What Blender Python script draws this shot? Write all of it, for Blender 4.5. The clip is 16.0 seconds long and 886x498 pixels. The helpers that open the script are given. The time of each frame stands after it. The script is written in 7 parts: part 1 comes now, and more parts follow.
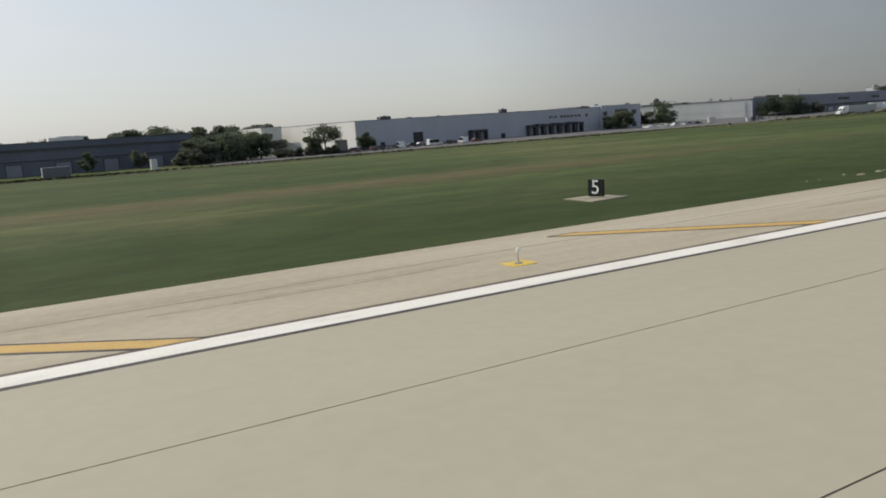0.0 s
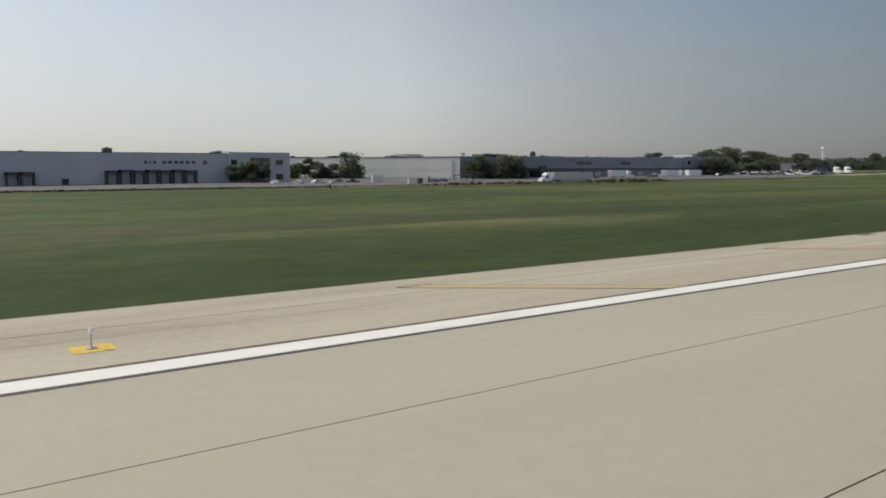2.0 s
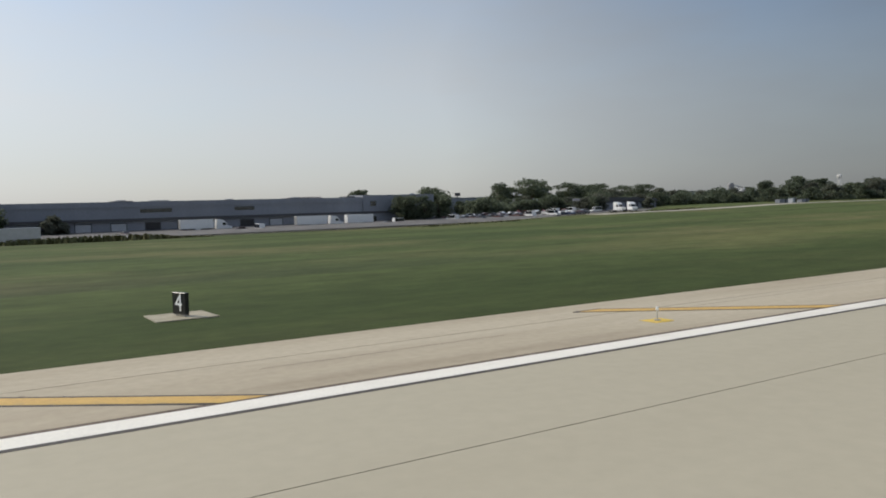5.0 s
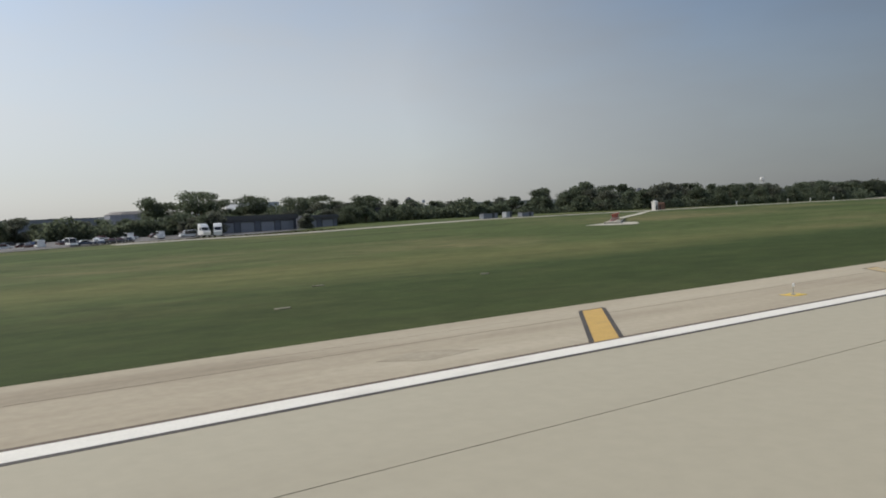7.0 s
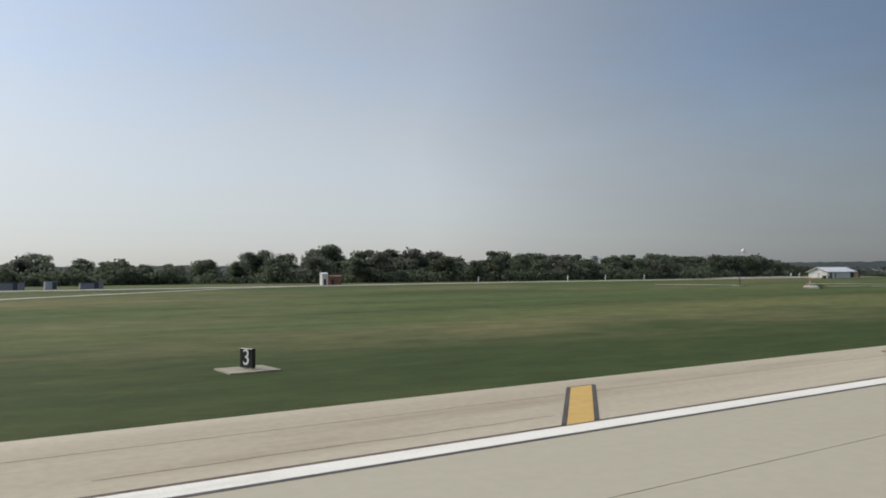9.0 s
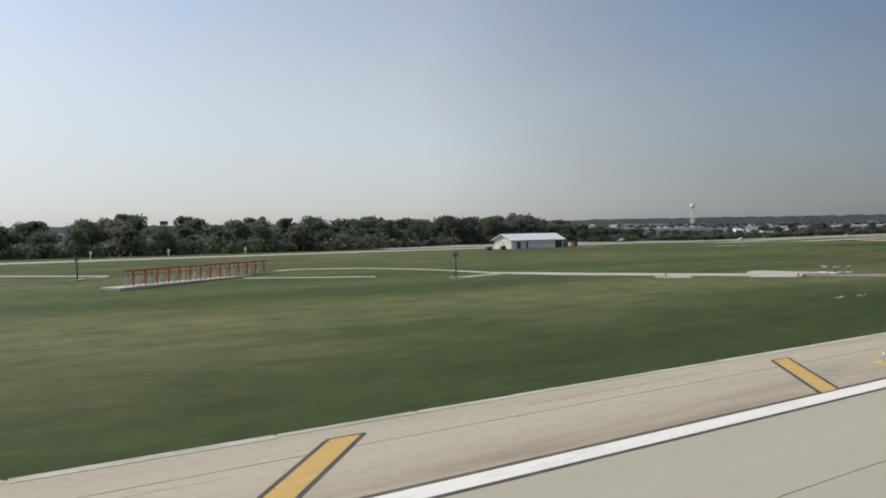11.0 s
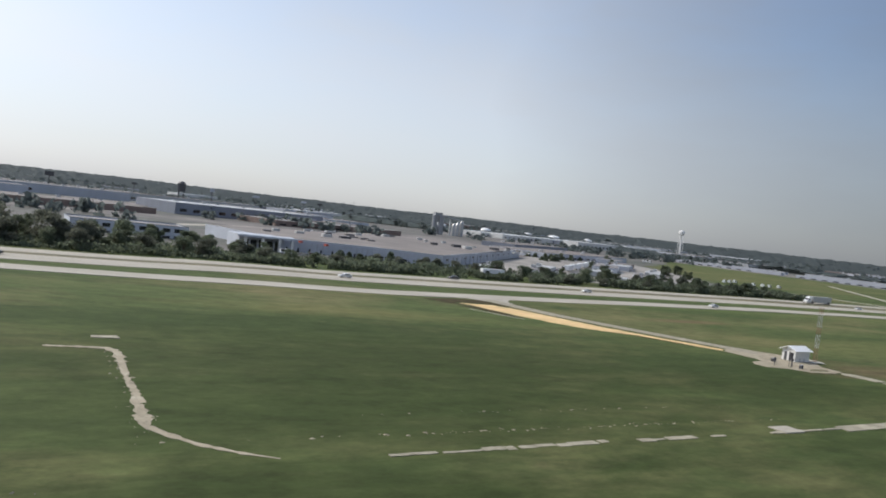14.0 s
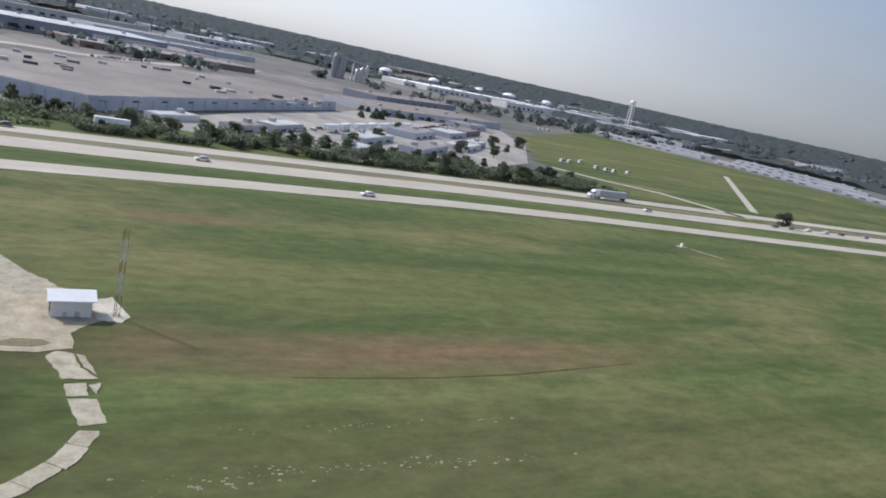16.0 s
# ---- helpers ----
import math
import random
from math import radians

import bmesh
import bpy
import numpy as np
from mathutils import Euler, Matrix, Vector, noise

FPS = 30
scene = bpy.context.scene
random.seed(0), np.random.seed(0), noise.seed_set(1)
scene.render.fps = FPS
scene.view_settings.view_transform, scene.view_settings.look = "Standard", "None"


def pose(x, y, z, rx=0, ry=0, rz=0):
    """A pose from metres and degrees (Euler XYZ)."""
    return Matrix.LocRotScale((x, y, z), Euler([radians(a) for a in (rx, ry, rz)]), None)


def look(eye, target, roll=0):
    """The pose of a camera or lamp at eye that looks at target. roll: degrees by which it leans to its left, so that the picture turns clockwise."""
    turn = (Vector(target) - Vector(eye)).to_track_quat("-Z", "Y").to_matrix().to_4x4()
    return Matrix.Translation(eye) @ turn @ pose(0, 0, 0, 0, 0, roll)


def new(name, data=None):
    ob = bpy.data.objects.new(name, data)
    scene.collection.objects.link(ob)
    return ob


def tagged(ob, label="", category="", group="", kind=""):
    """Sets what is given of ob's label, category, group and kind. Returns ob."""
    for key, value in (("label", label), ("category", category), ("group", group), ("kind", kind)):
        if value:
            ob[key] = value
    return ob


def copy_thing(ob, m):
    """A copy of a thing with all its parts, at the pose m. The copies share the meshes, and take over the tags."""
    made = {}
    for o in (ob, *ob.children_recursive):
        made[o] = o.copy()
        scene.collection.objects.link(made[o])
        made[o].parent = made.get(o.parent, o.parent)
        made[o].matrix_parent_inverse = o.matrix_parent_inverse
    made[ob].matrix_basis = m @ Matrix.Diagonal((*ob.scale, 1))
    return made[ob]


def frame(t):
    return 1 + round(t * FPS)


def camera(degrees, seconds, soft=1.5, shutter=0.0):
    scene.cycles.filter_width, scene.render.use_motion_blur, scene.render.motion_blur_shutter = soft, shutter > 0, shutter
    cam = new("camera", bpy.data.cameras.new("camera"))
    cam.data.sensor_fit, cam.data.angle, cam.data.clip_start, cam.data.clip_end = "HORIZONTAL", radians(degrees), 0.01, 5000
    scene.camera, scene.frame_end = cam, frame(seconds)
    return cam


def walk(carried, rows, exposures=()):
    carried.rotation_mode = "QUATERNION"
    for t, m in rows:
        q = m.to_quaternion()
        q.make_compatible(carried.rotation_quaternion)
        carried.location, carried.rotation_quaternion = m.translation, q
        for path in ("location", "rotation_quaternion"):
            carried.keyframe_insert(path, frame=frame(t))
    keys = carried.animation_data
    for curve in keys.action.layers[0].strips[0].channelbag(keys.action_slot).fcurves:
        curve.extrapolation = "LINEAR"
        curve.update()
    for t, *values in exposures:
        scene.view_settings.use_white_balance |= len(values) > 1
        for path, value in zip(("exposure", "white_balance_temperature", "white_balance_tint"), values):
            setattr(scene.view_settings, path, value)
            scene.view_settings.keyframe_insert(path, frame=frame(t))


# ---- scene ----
import itertools
# The place is laid out in survey metres and drawn at the model scale K,
# because a take-off run at full speed is faster than the camera may go.
K = 0.43

cam = camera(58.08, 16.0, soft=1.85)
# seconds, along the runway, across it, height, yaw, pitch, roll
PATH = [
    (0.00, 0.00, 0.00, 6.05, -30.74, -8.86, 3.64),
    (0.50, 32.72, 0.00, 6.05, -32.02, -10.16, 1.75),
    (1.00, 65.99, 0.00, 6.05, -33.50, -10.51, 2.02),
    (1.50, 99.85, 0.00, 6.05, -34.79, -8.67, 0.69),
    (2.00, 134.31, 0.00, 6.05, -36.28, -6.11, -0.16),
    (2.50, 169.41, 0.00, 6.05, -35.09, -5.17, 0.86),
    (3.00, 205.16, 0.00, 6.05, -33.13, -4.81, 1.15),
    (3.50, 241.57, 0.00, 6.05, -33.03, -4.62, 1.53),
    (4.00, 278.65, 0.00, 6.05, -33.24, -3.93, 0.79),
    (4.20, 293.67, 0.00, 6.05, -32.88, -3.57, 0.86),
    (4.70, 331.67, 0.00, 6.05, -32.80, -3.41, 1.17),
    (5.25, 374.24, 0.00, 6.05, -32.59, -3.00, 1.94),
    (5.80, 417.58, 0.00, 6.05, -32.38, -2.59, 2.71),
    (6.30, 457.63, 0.00, 6.05, -32.30, -2.42, 3.01),
    (6.50, 473.82, 0.00, 6.05, -32.84, -2.53, 2.93),
    (7.00, 514.68, 0.00, 6.05, -35.17, -2.80, 2.42),
    (7.50, 556.10, 0.00, 6.05, -36.03, -1.47, 2.69),
    (8.00, 598.01, 0.00, 6.16, -34.61, 1.28, 0.92),
    (8.20, 614.90, 0.00, 6.09, -34.00, 2.29, 0.18),
    (8.70, 657.44, 0.00, 6.22, -33.93, 1.98, 0.27),
    (9.25, 704.67, 0.00, 6.53, -33.73, 1.21, 0.48),
    (9.80, 752.28, 0.00, 7.09, -33.53, 0.44, 0.69),
    (10.30, 795.82, 0.00, 7.85, -33.46, 0.13, 0.77),
    (10.50, 813.29, 0.00, 8.24, -34.16, 0.26, 0.58),
    (11.00, 857.05, 0.00, 9.44, -34.18, -1.53, 0.87),
    (11.50, 900.86, 0.00, 10.99, -33.97, -3.94, 0.71),
    (12.00, 944.65, 0.00, 12.94, -34.58, -4.87, -0.59),
    (12.50, 988.31, 0.10, 15.33, -32.12, -4.91, -0.35),
    (13.00, 1031.76, 0.40, 18.19, -31.24, -4.96, -1.06),
    (13.50, 1074.89, 0.90, 21.55, -30.73, -3.11, -3.19),
    (14.00, 1117.58, 1.63, 25.44, -29.65, -2.26, -6.65),
    (14.50, 1159.73, 2.58, 29.90, -28.27, -2.35, -9.32),
    (15.00, 1201.21, 3.77, 34.94, -26.93, -6.74, -9.86),
    (15.50, 1241.90, 5.20, 40.61, -27.14, -11.44, -10.34),
    (16.00, 1281.66, 6.89, 46.91, -29.06, -13.05, -11.98),
]
walk(cam, [(t, pose(x * K, y * K, z * K, 90 + p, r, w)) for t, x, y, z, w, p, r in PATH],
     exposures=[(0.0, -0.07, 7000, 10), (4.0, -0.07, 6880, 10), (6.5, -0.14, 6850, 10), (8.0, -0.13, 6820, 10), (10.5, 0.0, 6720, 10), (11.5, -0.02, 6720, 10), (12.0, -0.06, 6700, 10), (12.5, 0.18, 6650, 10), (13.5, 0.28, 6600, 11), (14.5, 0.06, 6520, 12), (15.0, 0.0, 6450, 12), (15.5, 0.08, 6380, 14), (16.0, 0.40, 6320, 15)])

# ---------------------------------------------------------------- light
SUN_AZ, SUN_EL = 127.0, 40.0
world = bpy.data.worlds.new("world")
scene.world = world
world.use_nodes = True
wn, wl = world.node_tree.nodes, world.node_tree.links
sky = wn.new("ShaderNodeTexSky")
sky.sky_type = "NISHITA"
sky.sun_disc = False
sky.sun_elevation = radians(SUN_EL)
sky.sun_rotation = radians(90 - SUN_AZ)
sky.air_density, sky.dust_density, sky.ozone_density, sky.altitude = 1.0, 1.1, 1.3, 100
# a thin high cloud veil over the blue
veil_map = wn.new("ShaderNodeMapping")
veil_map.inputs["Scale"].default_value = (1.0, 1.0, 3.2)
veil_co = wn.new("ShaderNodeTexCoord")
veil = wn.new("ShaderNodeTexNoise")
veil.inputs["Scale"].default_value = 1.6
veil.inputs["Detail"].default_value = 5
veil.inputs["Roughness"].default_value = 0.55
veil_ramp = wn.new("ShaderNodeMapRange")
veil_ramp.inputs["From Min"].default_value, veil_ramp.inputs["From Max"].default_value = 0.35, 0.75
veil_ramp.inputs["To Min"].default_value, veil_ramp.inputs["To Max"].default_value = 0.30, 0.88
veil_mix = wn.new("ShaderNodeMix")
veil_mix.data_type = "RGBA"
veil_grey = wn.new("ShaderNodeRGBToBW")
veil_gain = wn.new("ShaderNodeMix")
veil_gain.data_type = "RGBA"
veil_gain.blend_type = "MULTIPLY"
veil_gain.inputs["Factor"].default_value = 1.0
veil_gain.inputs["B"].default_value = (0.99, 1.0, 1.01, 1)
wl.new(veil_co.outputs["Generated"], veil_map.inputs["Vector"])
wl.new(veil_map.outputs["Vector"], veil.inputs["Vector"])
wl.new(veil.outputs["Fac"], veil_ramp.inputs["Value"])
wl.new(veil_ramp.outputs["Result"], veil_mix.inputs["Factor"])
wl.new(sky.outputs["Color"], veil_mix.inputs["A"])
wl.new(sky.outputs["Color"], veil_grey.inputs["Color"])
wl.new(veil_grey.outputs["Val"], veil_gain.inputs["A"])
wl.new(veil_gain.outputs["Result"], veil_mix.inputs["B"])
cool = wn.new("ShaderNodeMix")
cool.data_type, cool.blend_type = "RGBA", "MULTIPLY"
cool.inputs["Factor"].default_value = 1.0
cool.inputs["B"].default_value = (0.93, 1.0, 1.09, 1)
low = wn.new("ShaderNodeSeparateXYZ")
wl.new(veil_co.outputs["Generated"], low.inputs["Vector"])
low_ramp = wn.new("ShaderNodeMapRange")
low_ramp.interpolation_type = "SMOOTHERSTEP"
low_ramp.inputs["From Min"].default_value, low_ramp.inputs["From Max"].default_value = 0.0, 0.30
low_ramp.inputs["To Min"].default_value, low_ramp.inputs["To Max"].default_value = 0.50, 0.0
wl.new(low.outputs["Z"], low_ramp.inputs["Value"])
haze = wn.new("ShaderNodeMix")
haze.data_type = "RGBA"
haze.inputs["B"].default_value = (5.1, 4.95, 4.75, 1)
wl.new(low_ramp.outputs["Result"], haze.inputs["Factor"])
wl.new(veil_mix.outputs["Result"], haze.inputs["A"])
wl.new(haze.outputs["Result"], cool.inputs["A"])
# window tint put into the sky away from the sun, with soft uneven edge
DIM_AZ, DIM_EL = radians(3.0), radians(-4.0)
dim_dot = wn.new("ShaderNodeVectorMath")
dim_dot.operation = "DOT_PRODUCT"
dim_dot.inputs[1].default_value = (math.cos(DIM_AZ) * math.cos(DIM_EL), math.sin(DIM_AZ) * math.cos(DIM_EL), math.sin(DIM_EL))
wl.new(veil_co.outputs["Generated"], dim_dot.inputs[0])
dim_edge = wn.new("ShaderNodeMath")
dim_edge.operation = "MULTIPLY_ADD"
dim_edge.inputs[1].default_value = 0.16
wl.new(veil.outputs["Fac"], dim_edge.inputs[0])
wl.new(dim_dot.outputs["Value"], dim_edge.inputs[2])
dim_ramp = wn.new("ShaderNodeMapRange")
dim_ramp.inputs["From Min"].default_value, dim_ramp.inputs["From Max"].default_value = 0.66, 1.07
dim_ramp.inputs["To Min"].default_value, dim_ramp.inputs["To Max"].default_value = 0.0, 1.0
wl.new(dim_edge.outputs["Value"], dim_ramp.inputs["Value"])
dim = wn.new("ShaderNodeMix")
dim.data_type, dim.blend_type = "RGBA", "MULTIPLY"
dim.inputs["B"].default_value = (0.325, 0.348, 0.376, 1)
wl.new(dim_ramp.outputs["Result"], dim.inputs["Factor"])
wl.new(cool.outputs["Result"], dim.inputs["A"])
# unseen overhead sky brightened, added as fill for shaded sides
over_ramp = wn.new("ShaderNodeMapRange")
over_ramp.inputs["From Min"].default_value, over_ramp.inputs["From Max"].default_value = 0.05, 0.95
over_ramp.inputs["To Min"].default_value, over_ramp.inputs["To Max"].default_value = 1.0, 2.0
wl.new(low.outputs["Z"], over_ramp.inputs["Value"])
over = wn.new("ShaderNodeMix")
over.data_type, over.blend_type = "RGBA", "MULTIPLY"
over.inputs["Factor"].default_value = 1.0
wl.new(dim.outputs["Result"], over.inputs["A"])
wl.new(over_ramp.outputs["Result"], over.inputs["B"])
wl.new(over.outputs["Result"], wn["Background"].inputs["Color"])
wn["Background"].inputs["Strength"].default_value = 0.118

sun = new("sun", bpy.data.lights.new("sun", "SUN"))
sun.data.energy, sun.data.angle, sun.data.color = 3.05, radians(1.2), (1.0, 0.945, 0.84)
a, e = radians(SUN_AZ), radians(SUN_EL)
sun_way = Vector((math.cos(a) * math.cos(e), math.sin(a) * math.cos(e), math.sin(e)))
sun.matrix_world = look(sun_way * 300, (0, 0, 0))

# ------------------------------------------------------------ materials


def ramp_set(node, stops):
    r = node.color_ramp
    while len(r.elements) > 1:
        r.elements.remove(r.elements[-1])
    r.elements[0].position, r.elements[0].color = stops[0][0], (*stops[0][1], 1)
    for pos, col in stops[1:]:
        r.elements.new(pos).color = (*col, 1)


def surface(name, stops, scale=1.0, stretch=(1, 1, 1), rough=0.8, fine=6.0, fine_amount=0.25,
            bump=0.15, metal=0.0, vary=0.0, island=0.0, place="Object", spec=0.4):
    """A material of two scales of noise: broad stains along the colour stops, and a fine grain with bump. Scales per survey metre."""
    m = bpy.data.materials.new(name)
    m.use_nodes = True
    n, l = m.node_tree.nodes, m.node_tree.links
    b = n["Principled BSDF"]
    co = n.new("ShaderNodeTexCoord")
    geo = n.new("ShaderNodeNewGeometry")
    src = geo.outputs["Position"] if place == "Position" else co.outputs["Object"]
    mp = n.new("ShaderNodeMapping")
    mp.inputs["Scale"].default_value = tuple(s * scale / K for s in stretch)
    broad = n.new("ShaderNodeTexNoise")
    broad.inputs["Scale"].default_value = 1.0
    broad.inputs["Detail"].default_value = 6
    broad.inputs["Roughness"].default_value = 0.6
    rp = n.new("ShaderNodeValToRGB")
    ramp_set(rp, stops)
    fmap = n.new("ShaderNodeMapping")
    fmap.inputs["Scale"].default_value = (fine / K,) * 3
    grain = n.new("ShaderNodeTexNoise")
    grain.inputs["Scale"].default_value = 1.0
    grain.inputs["Detail"].default_value = 4
    mul = n.new("ShaderNodeMix")
    mul.data_type, mul.blend_type = "RGBA", "MULTIPLY"
    mul.inputs["Factor"].default_value = 1.0
    lift = n.new("ShaderNodeMapRange")
    lift.inputs["From Min"].default_value, lift.inputs["From Max"].default_value = 0.3, 0.7
    lift.inputs["To Min"].default_value, lift.inputs["To Max"].default_value = 1 - fine_amount, 1 + fine_amount
    l.new(src, mp.inputs["Vector"])
    l.new(src, fmap.inputs["Vector"])
    l.new(mp.outputs["Vector"], broad.inputs["Vector"])
    l.new(fmap.outputs["Vector"], grain.inputs["Vector"])
    l.new(broad.outputs["Fac"], rp.inputs["Fac"])
    l.new(rp.outputs["Color"], mul.inputs["A"])
    l.new(grain.outputs["Fac"], lift.inputs["Value"])
    l.new(lift.outputs["Result"], mul.inputs["B"])
    out = mul.outputs["Result"]
    for amount, source in ((vary, "object"), (island, "island")):
        if amount:
            rnd = n.new("ShaderNodeObjectInfo").outputs["Random"] if source == "object" else geo.outputs["Random Per Island"]
            mr = n.new("ShaderNodeMapRange")
            mr.inputs["To Min"].default_value, mr.inputs["To Max"].default_value = 1 - amount, 1 + amount
            mx = n.new("ShaderNodeMix")
            mx.data_type, mx.blend_type = "RGBA", "MULTIPLY"
            mx.inputs["Factor"].default_value = 1.0
            l.new(rnd, mr.inputs["Value"])
            l.new(out, mx.inputs["A"])
            l.new(mr.outputs["Result"], mx.inputs["B"])
            out = mx.outputs["Result"]
    l.new(out, b.inputs["Base Color"])
    b.inputs["Roughness"].default_value = rough
    b.inputs["Metallic"].default_value = metal
    b.inputs["Specular IOR Level"].default_value = spec
    if bump:
        bp = n.new("ShaderNodeBump")
        bp.inputs["Strength"].default_value = bump
        bp.inputs["Distance"].default_value = 0.05 * K
        l.new(grain.outputs["Fac"], bp.inputs["Height"])
        l.new(bp.outputs["Normal"], b.inputs["Normal"])
    return m


def two(c, d=0.15):
    """Two stops round a colour."""
    return [(0.3, tuple(x * (1 - d) for x in c)), (0.7, tuple(min(1, x * (1 + d)) for x in c))]


M_RUNWAY = surface("runway_concrete", [(0.25, (0.370, 0.332, 0.246)), (0.5, (0.408, 0.370, 0.277)), (0.75, (0.432, 0.394, 0.298))],
                   scale=0.05, stretch=(0.3, 1.6, 1), rough=0.75, fine=1.6, fine_amount=0.03, bump=0.08, place="Position")
M_SHOULDER = surface("shoulder_concrete", [(0.22, (0.23, 0.185, 0.128)), (0.42, (0.385, 0.33, 0.24)), (0.58, (0.44, 0.385, 0.287)), (0.8, (0.50, 0.445, 0.335))],
                     scale=0.12, stretch=(0.2, 1.5, 1), rough=0.85, fine=2.2, fine_amount=0.06, bump=0.15, place="Position")
M_FILLER = surface("joint_filler", two((0.06, 0.055, 0.05)), scale=0.5)
M_WHITE_PAINT = surface("white_road_paint", [(0.2, (0.62, 0.585, 0.51)), (0.45, (0.79, 0.755, 0.67)), (0.8, (0.85, 0.815, 0.735))], scale=0.7, stretch=(0.4, 1, 1), fine=9, fine_amount=0.06, rough=0.6)
M_BLACK_PAINT = surface("black_border_paint", [(0.3, (0.045, 0.04, 0.036)), (0.7, (0.10, 0.085, 0.07))], scale=0.7, fine=8, rough=0.7)
M_RUST_PAINT = surface("worn_brown_border", [(0.3, (0.09, 0.06, 0.045)), (0.7, (0.16, 0.12, 0.09))], scale=0.7, fine=8, rough=0.75)
M_YELLOW_PAINT = surface("yellow_road_paint", [(0.25, (0.40, 0.29, 0.14)), (0.42, (0.545, 0.345, 0.098)), (0.8, (0.62, 0.405, 0.12))], scale=1.4, fine=9, fine_amount=0.1, rough=0.65)
M_YELLOW_WORN = surface("worn_yellow_paint", [(0.34, (0.42, 0.36, 0.25)), (0.5, (0.47, 0.36, 0.19)), (0.72, (0.55, 0.38, 0.13))], scale=1.1, stretch=(0.5, 1.4, 1), fine=7, fine_amount=0.12, rough=0.7)
M_LAMP_PAINT = surface("bright_yellow_paint", [(0.3, (0.50, 0.34, 0.10)), (0.5, (0.66, 0.46, 0.075)), (0.8, (0.74, 0.53, 0.10))], scale=2.2, fine=9, fine_amount=0.1, rough=0.65)
M_CONCRETE = surface("weathered_concrete", [(0.25, (0.18, 0.16, 0.11)), (0.5, (0.31, 0.28, 0.205)), (0.8, (0.41, 0.37, 0.275))], scale=0.5, fine=3, fine_amount=0.11, bump=0.3, vary=0.12, place="Position")
M_TRACK = surface("pale_track_concrete", [(0.25, (0.33, 0.30, 0.24)), (0.5, (0.46, 0.43, 0.35)), (0.8, (0.54, 0.50, 0.42))], scale=0.3, fine=2, fine_amount=0.12, bump=0.2, vary=0.08, place="Position")
M_PALE_ROAD = surface("pale_concrete_road", [(0.3, (0.32, 0.29, 0.235)), (0.7, (0.42, 0.385, 0.315))], scale=0.08, stretch=(0.4, 1, 1), fine=1.2, fine_amount=0.12, place="Position")
M_ASPHALT = surface("grey_asphalt", [(0.3, (0.10, 0.095, 0.09)), (0.7, (0.17, 0.16, 0.15))], scale=0.1, fine=2, fine_amount=0.15, place="Position")
M_OLD_ASPHALT = surface("old_brown_asphalt", [(0.3, (0.19, 0.17, 0.14)), (0.7, (0.29, 0.26, 0.215))], scale=0.15, fine=3, fine_amount=0.1, bump=0.15, place="Position")
M_SAND = surface("orange_sand", [(0.25, (0.46, 0.32, 0.15)), (0.55, (0.66, 0.46, 0.22)), (0.8, (0.74, 0.55, 0.30))], scale=0.12, fine=0.8, fine_amount=0.08, bump=0.08)
M_STAIN = surface("grey_runway_stain", [(0.3, (0.31, 0.265, 0.19)), (0.7, (0.40, 0.35, 0.26))], scale=0.6, fine=3, fine_amount=0.1)
M_YARD = surface("worn_yard_concrete", [(0.3, (0.18, 0.17, 0.15)), (0.5, (0.27, 0.25, 0.22)), (0.75, (0.38, 0.35, 0.30))], scale=0.04, fine=0.5, fine_amount=0.15, place="Position")
M_VERGE = surface("dry_verge_grass", [(0.3, (0.10, 0.095, 0.045)), (0.7, (0.17, 0.145, 0.075))], scale=0.06, stretch=(0.4, 1, 1), fine=1.5, fine_amount=0.2, place="Position")
M_SOIL = surface("dark_bare_soil", [(0.3, (0.045, 0.040, 0.022)), (0.7, (0.085, 0.070, 0.040))], scale=0.4, fine=2, fine_amount=0.2, spec=0.05, rough=1.0, place="Position")
M_DIRT = surface("bare_dirt", [(0.25, (0.20, 0.17, 0.11)), (0.6, (0.36, 0.31, 0.22)), (0.85, (0.46, 0.41, 0.31))], scale=0.35, fine=3, fine_amount=0.16, bump=0.4, place="Position")
M_WALL_GREY = surface("grey_painted_panel", two((0.42, 0.435, 0.47), 0.08), scale=0.08, stretch=(1, 1, 0.25), rough=0.6, fine=1.5, fine_amount=0.05)
M_WALL_DARK = surface("dark_blue_grey_panel", two((0.225, 0.24, 0.275), 0.12), scale=0.08, stretch=(1, 1, 0.25), rough=0.6, fine=1.5, fine_amount=0.06)
M_WALL_WHITE = surface("off_white_panel", two((0.62, 0.61, 0.58), 0.07), scale=0.1, stretch=(1, 1, 0.3), rough=0.6, fine=1.5, fine_amount=0.05)
M_WALL_BLUE = surface("pale_blue_grey_precast", two((0.44, 0.465, 0.51), 0.1), scale=0.06, stretch=(1, 1, 0.3), rough=0.7, fine=1, fine_amount=0.06)
M_WALL_BRICK = surface("brown_brick_wall", two((0.21, 0.155, 0.13), 0.15), scale=0.2, fine=3, fine_amount=0.1)
M_ROOF_TAN = surface("tan_gravel_roof", [(0.25, (0.135, 0.118, 0.105)), (0.55, (0.200, 0.175, 0.155)), (0.8, (0.255, 0.225, 0.20))], scale=0.03, fine=0.6, fine_amount=0.1)
M_ROOF_GREY = surface("grey_membrane_roof", [(0.25, (0.17, 0.158, 0.15)), (0.75, (0.27, 0.25, 0.235))], scale=0.03, fine=0.5, fine_amount=0.1)
M_ROOF_WHITE = surface("white_metal_roof", two((0.80, 0.80, 0.78), 0.05), scale=0.3, rough=0.4, fine=2, fine_amount=0.04)
